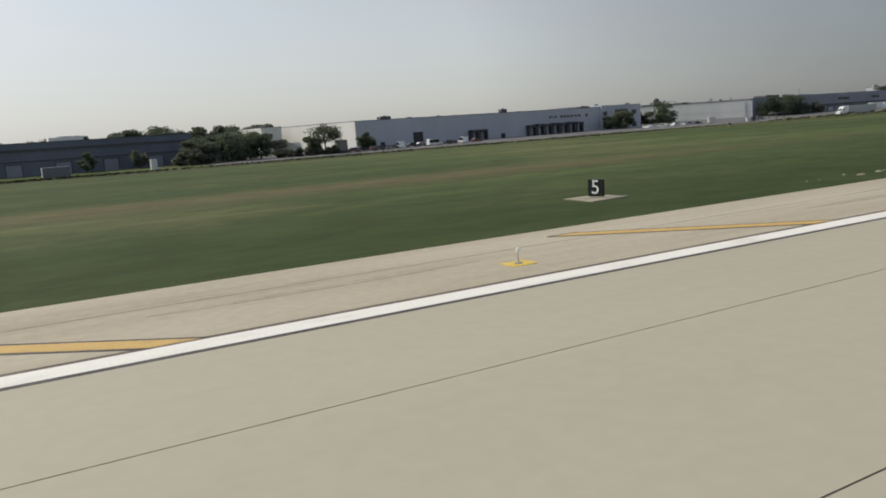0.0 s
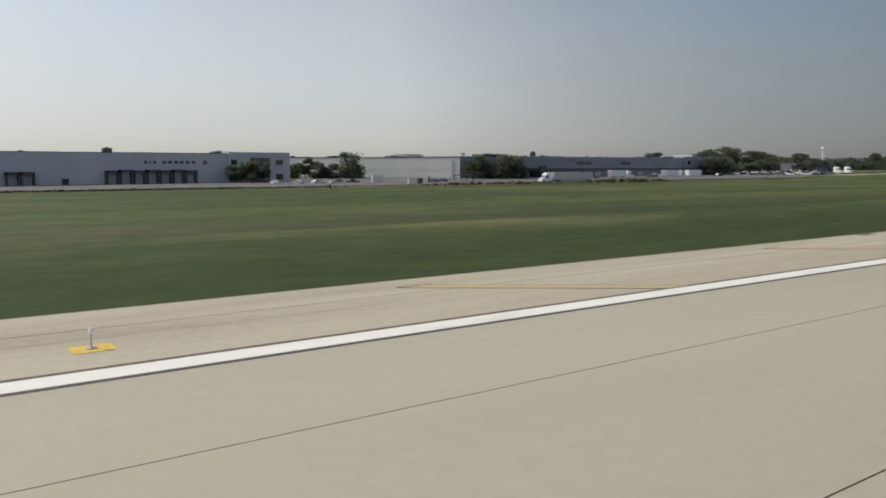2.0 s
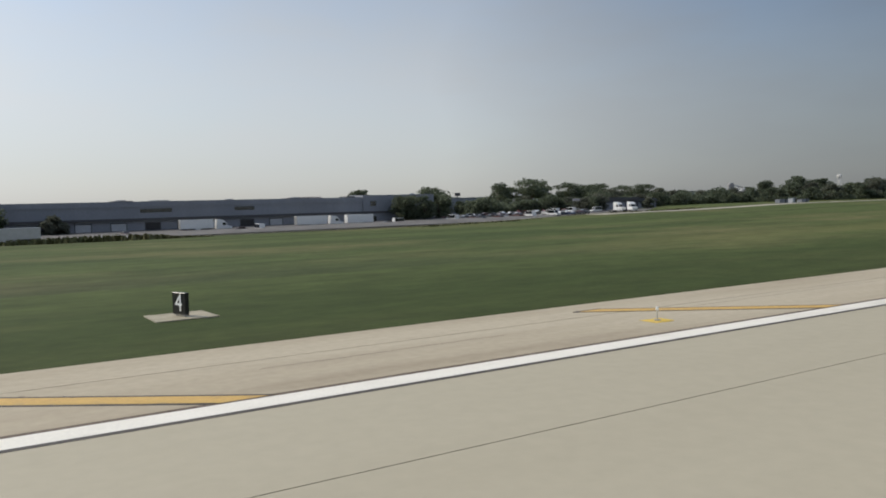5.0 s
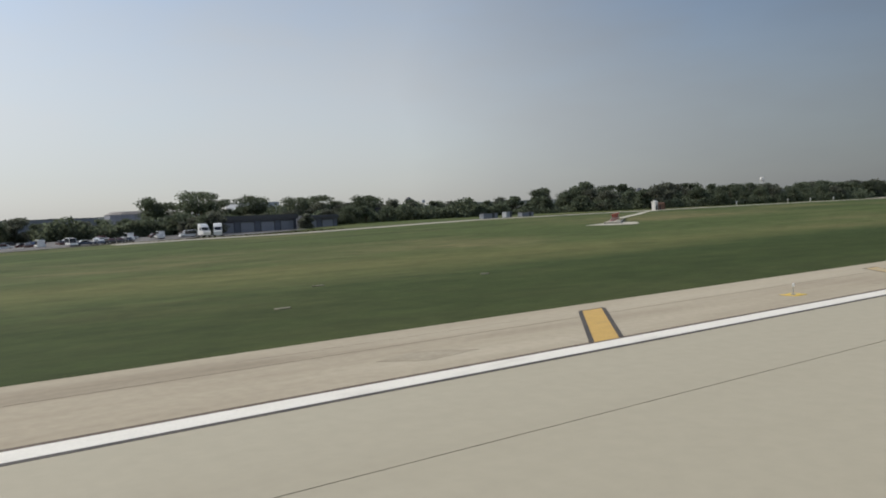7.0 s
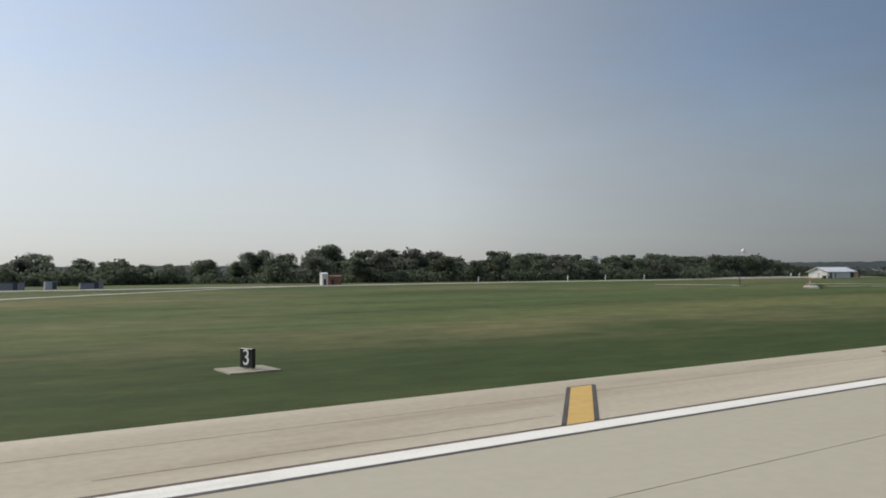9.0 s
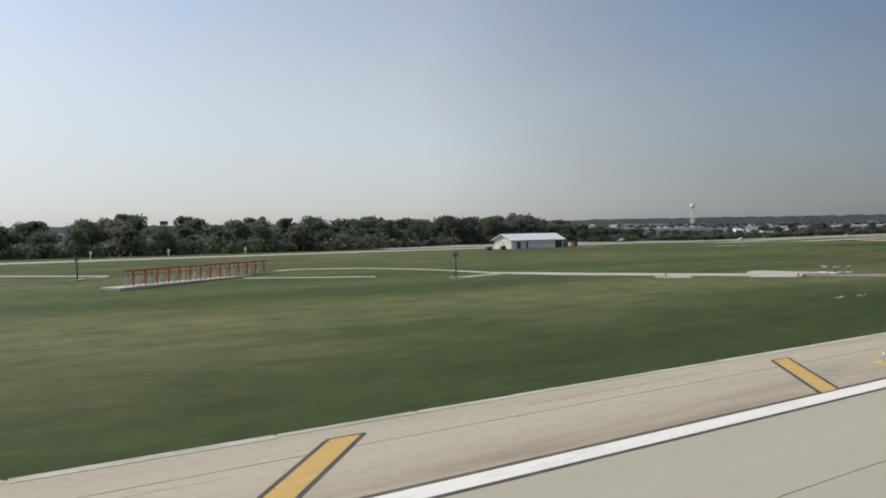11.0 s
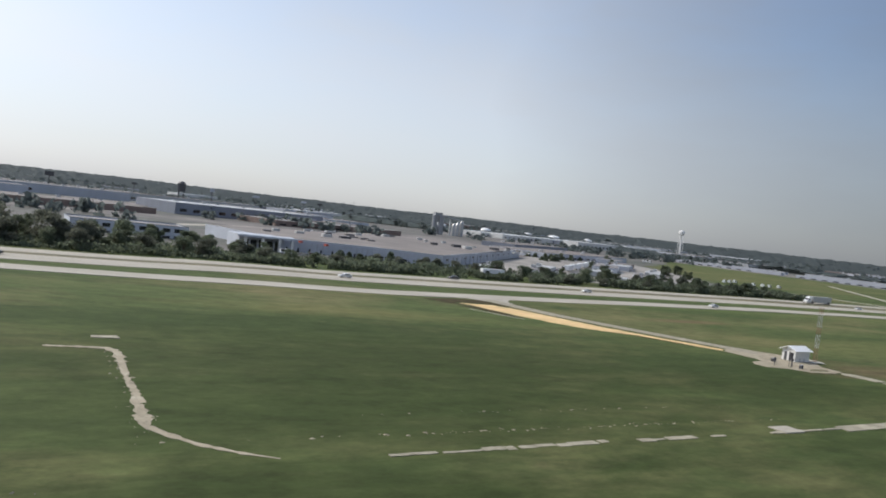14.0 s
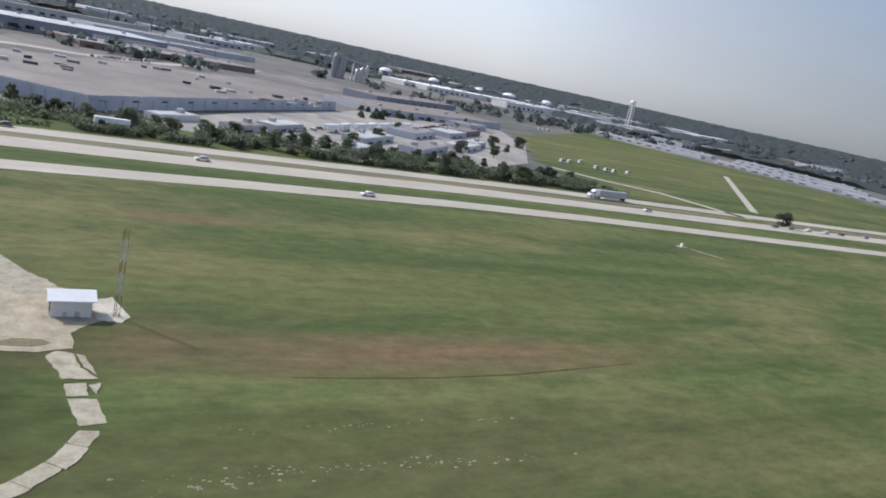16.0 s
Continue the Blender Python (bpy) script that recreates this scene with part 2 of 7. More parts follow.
M_ROOF_PALE = surface("pale_metal_roof", two((0.42, 0.42, 0.41), 0.14), scale=0.06, rough=0.5, fine=0.8, fine_amount=0.08)
M_WALL_PALE = surface("pale_grey_panel", two((0.40, 0.41, 0.41), 0.08), scale=0.1, stretch=(1, 1, 0.3), rough=0.6, fine=1.5, fine_amount=0.05)
M_DARK = surface("dark_opening", two((0.025, 0.025, 0.028), 0.2), rough=0.5)
M_TRIM = surface("dark_grey_trim", two((0.07, 0.07, 0.075), 0.15), rough=0.6)
M_GLASS = surface("dark_window_glass", two((0.02, 0.023, 0.028), 0.2), rough=0.08, bump=0, spec=0.8)
M_METAL = surface("galvanised_metal", two((0.45, 0.45, 0.45), 0.15), scale=2, rough=0.45, metal=0.6)
M_RED = surface("red_orange_paint", two((0.40, 0.085, 0.05), 0.2), scale=1.5, rough=0.5)
M_RED_SIGN = surface("red_sign_face", two((0.50, 0.02, 0.02), 0.1), rough=0.35, fine_amount=0.05)
M_BLACK_SIGN = surface("black_sign_face", two((0.012, 0.012, 0.012), 0.2), rough=0.35)
M_SIGN_WHITE = surface("white_sign_paint", two((0.80, 0.80, 0.78), 0.04), rough=0.5)
M_RUBBER = surface("black_rubber", two((0.02, 0.02, 0.02), 0.2), rough=0.8)
M_TRUCK_WHITE = surface("white_vehicle_paint", two((0.74, 0.74, 0.73), 0.05), rough=0.3, bump=0, fine_amount=0.03)
M_TRUCK_SILVER = surface("silver_trailer_panel", two((0.42, 0.43, 0.43), 0.08), rough=0.35, metal=0.3, fine_amount=0.04)
M_TRUCK_BROWN = surface("rusty_brown_paint", two((0.22, 0.11, 0.07), 0.2), rough=0.6)
M_BOX_GREEN = surface("dull_green_paint", two((0.10, 0.13, 0.10), 0.15), rough=0.6)
M_WALL_NAVY = surface("dark_navy_panel", two((0.12, 0.13, 0.165), 0.12), scale=0.08, stretch=(1, 1, 0.25), rough=0.6, fine=1.5, fine_amount=0.06)
M_BARK = surface("tree_bark", two((0.09, 0.065, 0.045), 0.25), scale=2, stretch=(1, 1, 0.3), bump=0.5)
M_SILO = surface("silo_concrete", two((0.33, 0.33, 0.33), 0.1), scale=0.1, stretch=(1, 1, 0.2))


def paint_by_object(name, stops):
    """Vehicle paint that differs from one vehicle to the next."""
    m = bpy.data.materials.new(name)
    m.use_nodes = True
    n, l = m.node_tree.nodes, m.node_tree.links
    b = n["Principled BSDF"]
    info = n.new("ShaderNodeObjectInfo")
    rp = n.new("ShaderNodeValToRGB")
    ramp_set(rp, stops)
    rp.color_ramp.interpolation = "CONSTANT"
    l.new(info.outputs["Random"], rp.inputs["Fac"])
    l.new(rp.outputs["Color"], b.inputs["Base Color"])
    b.inputs["Roughness"].default_value = 0.3
    b.inputs["Coat Weight"].default_value = 0.4
    return m


M_BOX_TAN = surface("grey_tan_steel", two((0.20, 0.19, 0.15), 0.1), scale=0.4, rough=0.6, fine=3, fine_amount=0.08)
M_CAR_DARK = paint_by_object("dark_car_paint", [(0, (0.03, 0.032, 0.036)), (0.4, (0.10, 0.102, 0.11)), (0.7, (0.09, 0.035, 0.03)), (1.0, (0.045, 0.06, 0.085))])
M_CAR = paint_by_object("car_paint", [(0, (0.70, 0.70, 0.69)), (0.34, (0.36, 0.37, 0.38)), (0.5, (0.05, 0.052, 0.055)),
                                      (0.68, (0.62, 0.62, 0.60)), (0.82, (0.16, 0.03, 0.025)), (0.9, (0.05, 0.07, 0.13))])


def leaf_material(name, dark, light):
    m = surface(name, [(0.3, dark), (0.7, light)], scale=0.5, fine=3, fine_amount=0.12, bump=0, rough=0.6, vary=0.18, island=0.12, spec=0.1)
    n, l = m.node_tree.nodes, m.node_tree.links
    b, out = n["Principled BSDF"], n["Material Output"]
    thin = n.new("ShaderNodeBsdfTranslucent")
    both = n.new("ShaderNodeMixShader")
    both.inputs["Fac"].default_value = 0.58
    l.new(b.inputs["Base Color"].links[0].from_socket, thin.inputs["Color"])
    l.new(b.outputs["BSDF"], both.inputs[1])
    l.new(thin.outputs["BSDF"], both.inputs[2])
    l.new(both.outputs["Shader"], out.inputs["Surface"])
    return m


# leaf colours made lighter and greyer to carry haze over the trees
M_LEAF = leaf_material("summer_leaves", (0.100, 0.120, 0.082), (0.155, 0.182, 0.120))
M_LEAF_LIGHT = leaf_material("pale_summer_leaves", (0.120, 0.145, 0.095), (0.180, 0.21, 0.135))
M_LEAF_GREY = leaf_material("dusty_scrub_leaves", (0.112, 0.122, 0.094), (0.170, 0.180, 0.136))


OLIVE = (0.052, 0.052, 0.028, 1)
OCHRE = (0.088, 0.069, 0.030, 1)
STRAW, BROWN, LUSH_DIM = (0.165, 0.150, 0.060, 1), (0.150, 0.105, 0.058, 1), (0.035, 0.050, 0.014, 1)
# darker grass patches; several put the window's uneven veil into the colour
LUSH_DIM_SPOTS = [(1036, 58, 30, 15, 0.9, LUSH_DIM), (1307, 120, 13, 13, 0.45, BROWN), (1165, 92, 60, 26, 0.6, LUSH_DIM), (1335, 80, 70, 16, 0.5, OLIVE),
             (5, 140, 95, 80, 0.6, LUSH_DIM),
             (1115, 60, 70, 14, 0.8, LUSH_DIM),
             (20, 211, 150, 11, 0.85, OLIVE), (230, 213, 120, 9, 0.75, OLIVE), (345, 212, 90, 8, 0.7, OLIVE), (1262, 66, 70, 10, 0.75, LUSH_DIM),
             (1070, 48, 130, 20, 0.95, LUSH_DIM),
             (1190, 122, 100, 54, 0.9, LUSH_DIM),
             (960, 46, 110, 12, 0.5, LUSH_DIM),
             (1120, 60, 60, 14, 0.5, LUSH_DIM),
             (60, 45, 260, 14, 0.45, LUSH_DIM),
             (1258, 104, 32, 26, 0.9, LUSH_DIM),
             (1280, 98, 14, 16, 0.6, LUSH_DIM),
             (620, 52, 200, 12, 0.4, LUSH_DIM),
             (240, 130, 130, 55, 0.4, LUSH_DIM),
             (230, 44, 90, 9, 0.35, LUSH_DIM),
             (300, 196, 130, 12, 0.7, LUSH_DIM)]
DRY_SPOTS = [(40, 84, 90, 9, 0.6, BROWN),
             (1045, 80, 34, 13, 0.75, OCHRE),
             (1043, 90, 20, 12, 0.8, OCHRE),
             (1040, 110, 26, 13, 0.7, OCHRE),
             (1195, 177, 44, 9, 0.6, STRAW),
             (1352, 114, 60, 10, 0.95, BROWN),
             (1326, 192, 22, 5, 0.8, BROWN),
             (955, 84, 14, 12, 0.5, STRAW),
             (820, 90, 90, 10, 0.5, STRAW),
             (1800, 560, 260, 170, 0.35, STRAW),
             (1335, 84, 90, 15, 0.25, STRAW),
             (1350, 150, 90, 20, 0.35, STRAW),
             (560, 80, 120, 14, 0.55, STRAW)]


def grass_material():
    """Mown airfield grass: long bands along the runway, dry patches and a fine tuft grain."""
    m = bpy.data.materials.new("airfield_grass")
    m.use_nodes = True
    n, l = m.node_tree.nodes, m.node_tree.links
    b = n["Principled BSDF"]
    geo = n.new("ShaderNodeNewGeometry")

    def noise_at(scale3, detail=5, rough=0.6):
        mp = n.new("ShaderNodeMapping")
        mp.inputs["Scale"].default_value = tuple(s / K for s in scale3)
        t = n.new("ShaderNodeTexNoise")
        t.inputs["Scale"].default_value = 1.0
        t.inputs["Detail"].default_value = detail
        t.inputs["Roughness"].default_value = rough
        l.new(geo.outputs["Position"], mp.inputs["Vector"])
        l.new(mp.outputs["Vector"], t.inputs["Vector"])
        return t.outputs["Fac"]

    def mix(fac, a, c, kind="MIX"):
        x = n.new("ShaderNodeMix")
        x.data_type, x.blend_type = "RGBA", kind
        for key, v in (("Factor", fac), ("A", a), ("B", c)):
            if isinstance(v, (tuple, float, int)):
                x.inputs[key].default_value = v
            else:
                l.new(v, x.inputs[key])
        return x.outputs["Result"]

    def span(v, lo, hi, to_lo=0.0, to_hi=1.0):
        r = n.new("ShaderNodeMapRange")
        r.inputs["From Min"].default_value, r.inputs["From Max"].default_value = lo, hi
        r.inputs["To Min"].default_value, r.inputs["To Max"].default_value = to_lo, to_hi
        l.new(v, r.inputs["Value"])
        return r.outputs["Result"]

    bands = noise_at((0.0035, 0.055, 0), 4, 0.55)
    patches = noise_at((0.012, 0.022, 0), 6, 0.65)
    blots = noise_at((0.06, 0.11, 0), 6, 0.7)
    tufts = noise_at((0.9, 0.9, 0.9), 5, 0.75)
    green = mix(span(bands, 0.36, 0.64), (0.053, 0.076, 0.025, 1), (0.092, 0.116, 0.040, 1))
    dry = mix(span(patches, 0.48, 0.70, 0.0, 0.75), green, (0.185, 0.158, 0.075, 1))
    bare = mix(span(blots, 0.64, 0.76, 0.0, 0.45), dry, (0.17, 0.13, 0.075, 1))
    dark = mix(span(blots, 0.47, 0.28, 0.0, 0.60), bare, (0.045, 0.066, 0.022, 1))
    # lush strip by the pavement, deepened for the window's veil, and worn, sun-dried places
    sep = n.new("ShaderNodeSeparateXYZ")
    l.new(geo.outputs["Position"], sep.inputs["Vector"])
    wob = n.new("ShaderNodeMath")
    wob.operation = "MULTIPLY_ADD"
    l.new(patches, wob.inputs[0])
    wob.inputs[1].default_value = 44 * K
    l.new(sep.outputs["Y"], wob.inputs[2])
    dark = mix(span(wob.outputs["Value"], 66 * K, 98 * K, 0.8, 0.0), dark, (0.040, 0.058, 0.018, 1))
    # taller unmown grass along a shallow ditch
    def times(p, q):
        x = n.new("ShaderNodeMath")
        x.operation = "MULTIPLY"
        l.new(p, x.inputs[0])
        l.new(q, x.inputs[1])
        return x.outputs["Value"]

    uneven = n.new("ShaderNodeMath")
    uneven.operation = "MULTIPLY_ADD"
    l.new(blots, uneven.inputs[0])
    uneven.inputs[1].default_value = 8 * K
    l.new(sep.outputs["Y"], uneven.inputs[2])
    ditch = times(span(uneven.outputs["Value"], 70.5 * K, 72 * K), span(uneven.outputs["Value"], 96 * K, 78 * K))
    ditch = times(ditch, times(span(sep.outputs["X"], 90 * K, 180 * K), span(sep.outputs["X"], 450 * K, 340 * K, 0.0, 0.75)))
    dark = mix(ditch, dark, (0.046, 0.055, 0.027, 1))
    for cx, cy, rx, ry, most, tint in LUSH_DIM_SPOTS + DRY_SPOTS:
        m1 = n.new("ShaderNodeMapping")
        m1.vector_type = "POINT"
        m1.inputs["Location"].default_value = (-cx / rx, -cy / ry, 0)
        m1.inputs["Scale"].default_value = (1 / (rx * K), 1 / (ry * K), 0)
        ln = n.new("ShaderNodeVectorMath")
        ln.operation = "LENGTH"
        ad = n.new("ShaderNodeMath")
        ad.operation = "MULTIPLY_ADD"
        l.new(geo.outputs["Position"], m1.inputs["Vector"])
        l.new(m1.outputs["Vector"], ln.inputs[0])
        l.new(blots, ad.inputs[0])
        ad.inputs[1].default_value = 1.6
        l.new(ln.outputs["Value"], ad.inputs[2])
        dark = mix(span(ad.outputs["Value"], 2.0, 1.0, 0.0, most), dark, tint)
    mottle = noise_at((0.16, 0.30, 0), 5, 0.7)
    dark = mix(1.0, dark, span(mottle, 0.30, 0.70, 0.74, 1.24), "MULTIPLY")
    fine = mix(1.0, dark, span(tufts, 0.3, 0.7, 0.90, 1.10), "MULTIPLY")
    l.new(fine, b.inputs["Base Color"])
    b.inputs["Roughness"].default_value = 0.9
    b.inputs["Specular IOR Level"].default_value = 0.1
    bp = n.new("ShaderNodeBump")
    bp.inputs["Strength"].default_value = 0.35
    bp.inputs["Distance"].default_value = 0.15 * K
    l.new(tufts, bp.inputs["Height"])
    l.new(bp.outputs["Normal"], b.inputs["Normal"])
    return m


M_GRASS = grass_material()
M_TUFT = surface("grass_tufts", [(0.3, (0.085, 0.11, 0.040)), (0.7, (0.15, 0.165, 0.07))], scale=0.2, fine=4, fine_amount=0.25, bump=0, island=0.35, spec=0.1, place="Position")
M_WEEDS = surface("dull_weeds", [(0.3, (0.095, 0.108, 0.048)), (0.7, (0.150, 0.140, 0.078))], scale=0.05, fine=2, fine_amount=0.2, bump=0, island=0.25, spec=0.05, place="Position")
M_CITY = surface("yards_and_scrub", [(0.30, (0.070, 0.078, 0.058)), (0.46, (0.090, 0.090, 0.072)), (0.55, (0.125, 0.112, 0.098)), (0.64, (0.175, 0.155, 0.137)), (0.80, (0.235, 0.21, 0.185))],
                 scale=0.006, stretch=(0.6, 1.4, 1), fine=0.05, fine_amount=0.3, bump=0, place="Position")
# pale blue-grey of distance haze is put into this leaf colour
M_WOOD_FAR = leaf_material("hazed_far_woodland", (0.122, 0.146, 0.140), (0.158, 0.184, 0.176))

# -------------------------------------------------------------- helpers


class Mesh:
    """Vertices and faces gathered for one part."""

    def __init__(self):
        self.v, self.f = [], []

    def add(self, verts, faces):
        o = len(self.v)
        self.v += [tuple(p) for p in verts]
        self.f += [tuple(i + o for i in f) for f in faces]
        return self

    def box(self, x0, x1, y0, y1, z0, z1):
        return self.add([(x, y, z) for z in (z0, z1) for x, y in ((x0, y0), (x1, y0), (x1, y1), (x0, y1))],
                        [(3, 2, 1, 0), (4, 5, 6, 7), (0, 1, 5, 4), (1, 2, 6, 5), (2, 3, 7, 6), (3, 0, 4, 7)])

    def prism(self, poly, z0, z1):
        """An upright prism on a plan polygon; z0 and z1 may be functions of x, y."""
        lo = z0 if callable(z0) else (lambda x, y: z0)
        hi = z1 if callable(z1) else (lambda x, y: z1)
        k = len(poly)
        return self.add([(x, y, lo(x, y)) for x, y in poly] + [(x, y, hi(x, y)) for x, y in poly],
                        [tuple(range(k))[::-1], tuple(range(k, 2 * k))] + [(i, (i + 1) % k, (i + 1) % k + k, i + k) for i in range(k)])

    def side(self, prof, y0, y1):
        """A profile in x, z drawn out along y."""
        k = len(prof)
        return self.add([(x, y0, z) for x, z in prof] + [(x, y1, z) for x, z in prof],
                        [tuple(range(k)), tuple(range(k, 2 * k))[::-1]] + [(i, i + k, (i + 1) % k + k, (i + 1) % k) for i in range(k)])

    def tube(self, p, q, r0, r1=None, k=8):
        r1 = r0 if r1 is None else r1
        p, q = Vector(p), Vector(q)
        w = (q - p).normalized()
        u = w.orthogonal().normalized()
        s = w.cross(u)
        ring = [(math.cos(2 * math.pi * i / k), math.sin(2 * math.pi * i / k)) for i in range(k)]
        return self.add([p + (u * c + s * d) * r0 for c, d in ring] + [q + (u * c + s * d) * r1 for c, d in ring],
                        [tuple(range(k))[::-1], tuple(range(k, 2 * k))] + [(i, (i + 1) % k, (i + 1) % k + k, i + k) for i in range(k)])

    def lathe(self, x, y, prof, k=16):
        """A profile of (radius, z) turned round an upright axis."""
        n = len(prof)
        vs = [(x + r * math.cos(2 * math.pi * i / k), y + r * math.sin(2 * math.pi * i / k), z) for r, z in prof for i in range(k)]
        fs = [(j * k + i, j * k + (i + 1) % k, (j + 1) * k + (i + 1) % k, (j + 1) * k + i) for j in range(n - 1) for i in range(k)]
        return self.add(vs, fs + [tuple(range(k))[::-1], tuple(range((n - 1) * k, n * k))])

    def data(self, name, material, bevel=0.0):
        me = bpy.data.meshes.new(name)
        me.from_pydata(self.v, [], self.f)
        bm = bmesh.new()
        bm.from_mesh(me)
        if len(self.f) < 4000:
            bmesh.ops.recalc_face_normals(bm, faces=bm.faces)
        if bevel:
            bmesh.ops.bevel(bm, geom=bm.edges[:], offset=bevel, segments=1, affect="EDGES", profile=0.5)
        bm.to_mesh(me)
        bm.free()
        me.materials.append(material)
        return me


def thing(name, x, y, z, label, category, group="", kind="", turn=0):
    ob = new(name)
    ob.empty_display_size = 0.2
    ob.location = (x, y, z)
    ob.rotation_euler = (0, 0, radians(turn))
    return tagged(ob, label, category, group, kind)


def part(name, mesh, material, parent, label="", bevel=0.0, at=None):
    ob = new(name, mesh.data(name, material, bevel))
    ob.parent = parent
    if at:
        ob.location = at
    return tagged(ob, label)


def solid(name, mesh, material, label, category, kind="", group="", bevel=0.0, at=(0, 0, 0)):
    ob = new(name, mesh.data(name, material, bevel))
    ob.location = at
    return tagged(ob, label, category, group, kind)


def place(ob, x, y, z, turn=0):
    return pose(x, y, z, 0, 0, turn)


def lettering(text, size, material, parent, at, turn_x=90, turn_z=0):
    """Raised characters in the built-in font, as a mesh part."""
    cu = bpy.data.curves.new("lettering", "FONT")
    cu.body, cu.size, cu.extrude = text, size, 0.012
    cu.align_x, cu.align_y = "CENTER", "CENTER"
    tmp = new("lettering_curve", cu)
    bpy.context.view_layer.update()
    me = bpy.data.meshes.new_from_object(tmp)
    bpy.data.objects.remove(tmp)
    bpy.data.curves.remove(cu)
    me.materials.clear()
    me.materials.append(material)
    ob = new("lettering", me)
    ob.parent = parent
    ob.location = at
    ob.rotation_euler = (radians(turn_x), 0, radians(turn_z))
    return tagged(ob, "white painted characters")


def step(a, b, v):
    t = min(1, max(0, (v - a) / (b - a)))
    return t * t * (3 - 2 * t)


RISE = [(-3000, -1.1), (470, -1.1), (600, 0.8), (700, 2.1), (900, 2.4), (1080, 2.3), (1170, 0.9), (1235, 0.0), (12000, 0.0)]


def ground_z(x, y):
    """The lie of the land: level beside the runway, a gentle fall or rise towards the boundary."""
    if y < 34.66:
        return -0.3
    for (xa, za), (xb, zb) in zip(RISE, RISE[1:]):
        if xa <= x <= xb:
            r = za + (zb - za) * step(xa, xb, x)
            break
    else:
        r = 0.0
    return r * step(50, 200, y) * (1 - step(420, 700, y))


def strip(points, width, lift=0.10, thick=0.0, every=6.0):
    """A ribbon along a plan polyline that follows the ground."""
    pts = [points[0]]
    for (xa, ya), (xb, yb) in zip(points, points[1:]):
        k = max(1, int(math.hypot(xb - xa, yb - ya) / every))
        pts += [(xa + (xb - xa) * i / k, ya + (yb - ya) * i / k) for i in range(1, k + 1)]
    left, right = [], []
    for i, (x, y) in enumerate(pts):
        xa, ya = pts[max(0, i - 1)]
        xb, yb = pts[min(len(pts) - 1, i + 1)]
        d = math.hypot(xb - xa, yb - ya)
        nx, ny = -(yb - ya) / d, (xb - xa) / d
        w = width(i / (len(pts) - 1)) / 2 if callable(width) else width / 2
        left.append((x + nx * w, y + ny * w))
        right.append((x - nx * w, y - ny * w))
    m = Mesh()
    n = len(pts)
    vs = [(x, y, ground_z(x, y) + lift) for x, y in left] + [(x, y, ground_z(x, y) + lift) for x, y in right]
    vs += [(x, y, z - lift - 0.15) for x, y, z in vs]
    fs = []
    for i in range(n - 1):
        fs += [(i, n + i, n + i + 1, i + 1), (i, i + 1, 2 * n + i + 1, 2 * n + i), (n + i, 3 * n + i, 3 * n + i + 1, n + i + 1)]
    fs += [(0, 2 * n, 3 * n, n), (n - 1, 2 * n - 1, 4 * n - 1, 3 * n - 1)]
    return m.add(vs, fs)


def patch(poly, lift=0.08):
    return Mesh().prism(poly, lambda x, y: ground_z(x, y) - 0.2, lambda x, y: ground_z(x, y) + lift)


def ragged(poly, amount, every=1.0):
    """The outline cut into short pieces and pushed about a little."""
    out = []
    for (xa, ya), (xb, yb) in zip(poly, poly[1:] + poly[:1]):
        k = max(1, int(math.hypot(xb - xa, yb - ya) / every))
        for i in range(k):
            x, y = xa + (xb - xa) * i / k, ya + (yb - ya) * i / k
            out.append((x + amount * noise.noise((x * 0.9, y * 0.9, 0)), y + amount * noise.noise((x * 0.9, y * 0.9, 9))))
    return out


# ------------------------------------------------- ground, runway, roads


def spread(fine_lo, fine_hi, inc, far_lo, far_hi):
    vals = list(np.arange(fine_lo, fine_hi + 0.1, inc))
    d, v = inc * 1.5, fine_hi
    while v < far_hi:
        v += d
        d *= 1.35
        vals.append(v)
    d, v = inc * 1.5, fine_lo
    while v > far_lo:
        v -= d
        d *= 1.35
        vals.insert(0, v)
    return [float(q) for q in vals]


def build_ground():
    xs = spread(-120, 2400, 15, -9500, 10500)
    ys = [y for y in spread(46, 796, 10, -7000, 10500) if y > 36 or y < -40] + [34.60, 34.66, 34.68, 34.74, 35.0, 36.5, 40.5, -39.80, -39.74, -20, 0, 20]
    ys.sort()
    nx = len(xs)
    m = Mesh()
    vs = []
    for y in ys:
        for x in xs:
            z = ground_z(x, y) if y > -39.77 else 0.0
            if y > 36:
                z += 0.10 * noise.noise((x * 0.03, y * 0.06, 0)) * min(1, (y - 36) / 20)
            vs.append((x, y, z))
    fs = [(j * nx + i, j * nx + i + 1, (j + 1) * nx + i + 1, (j + 1) * nx + i) for j in range(len(ys) - 1) for i in range(nx - 1)]
    m.add(vs, fs)
    ob = new("ground", m.data("ground", M_GRASS))
    ob.data.materials.append(M_CITY)
    for p in ob.data.polygons:
        cx, cy, _ = p.center
        meadow = 1560 < cx < float(np.interp(cy, [540, 660, 840], [2090, 2045, 1960])) and cy < float(np.interp(cx, [1560, 1600, 1700, 1850, 1960], [330, 430, 600, 720, 830]))
        far = (cy > 345 and cx > 1000 or cy > 380) and not meadow
        p.material_index = 1 if far else 0
        p.use_smooth = cy > 34.67
    return tagged(ob, "mown green airfield grass with dry patches, running out to yards and scrub", "ground", kind="structure")


build_ground()

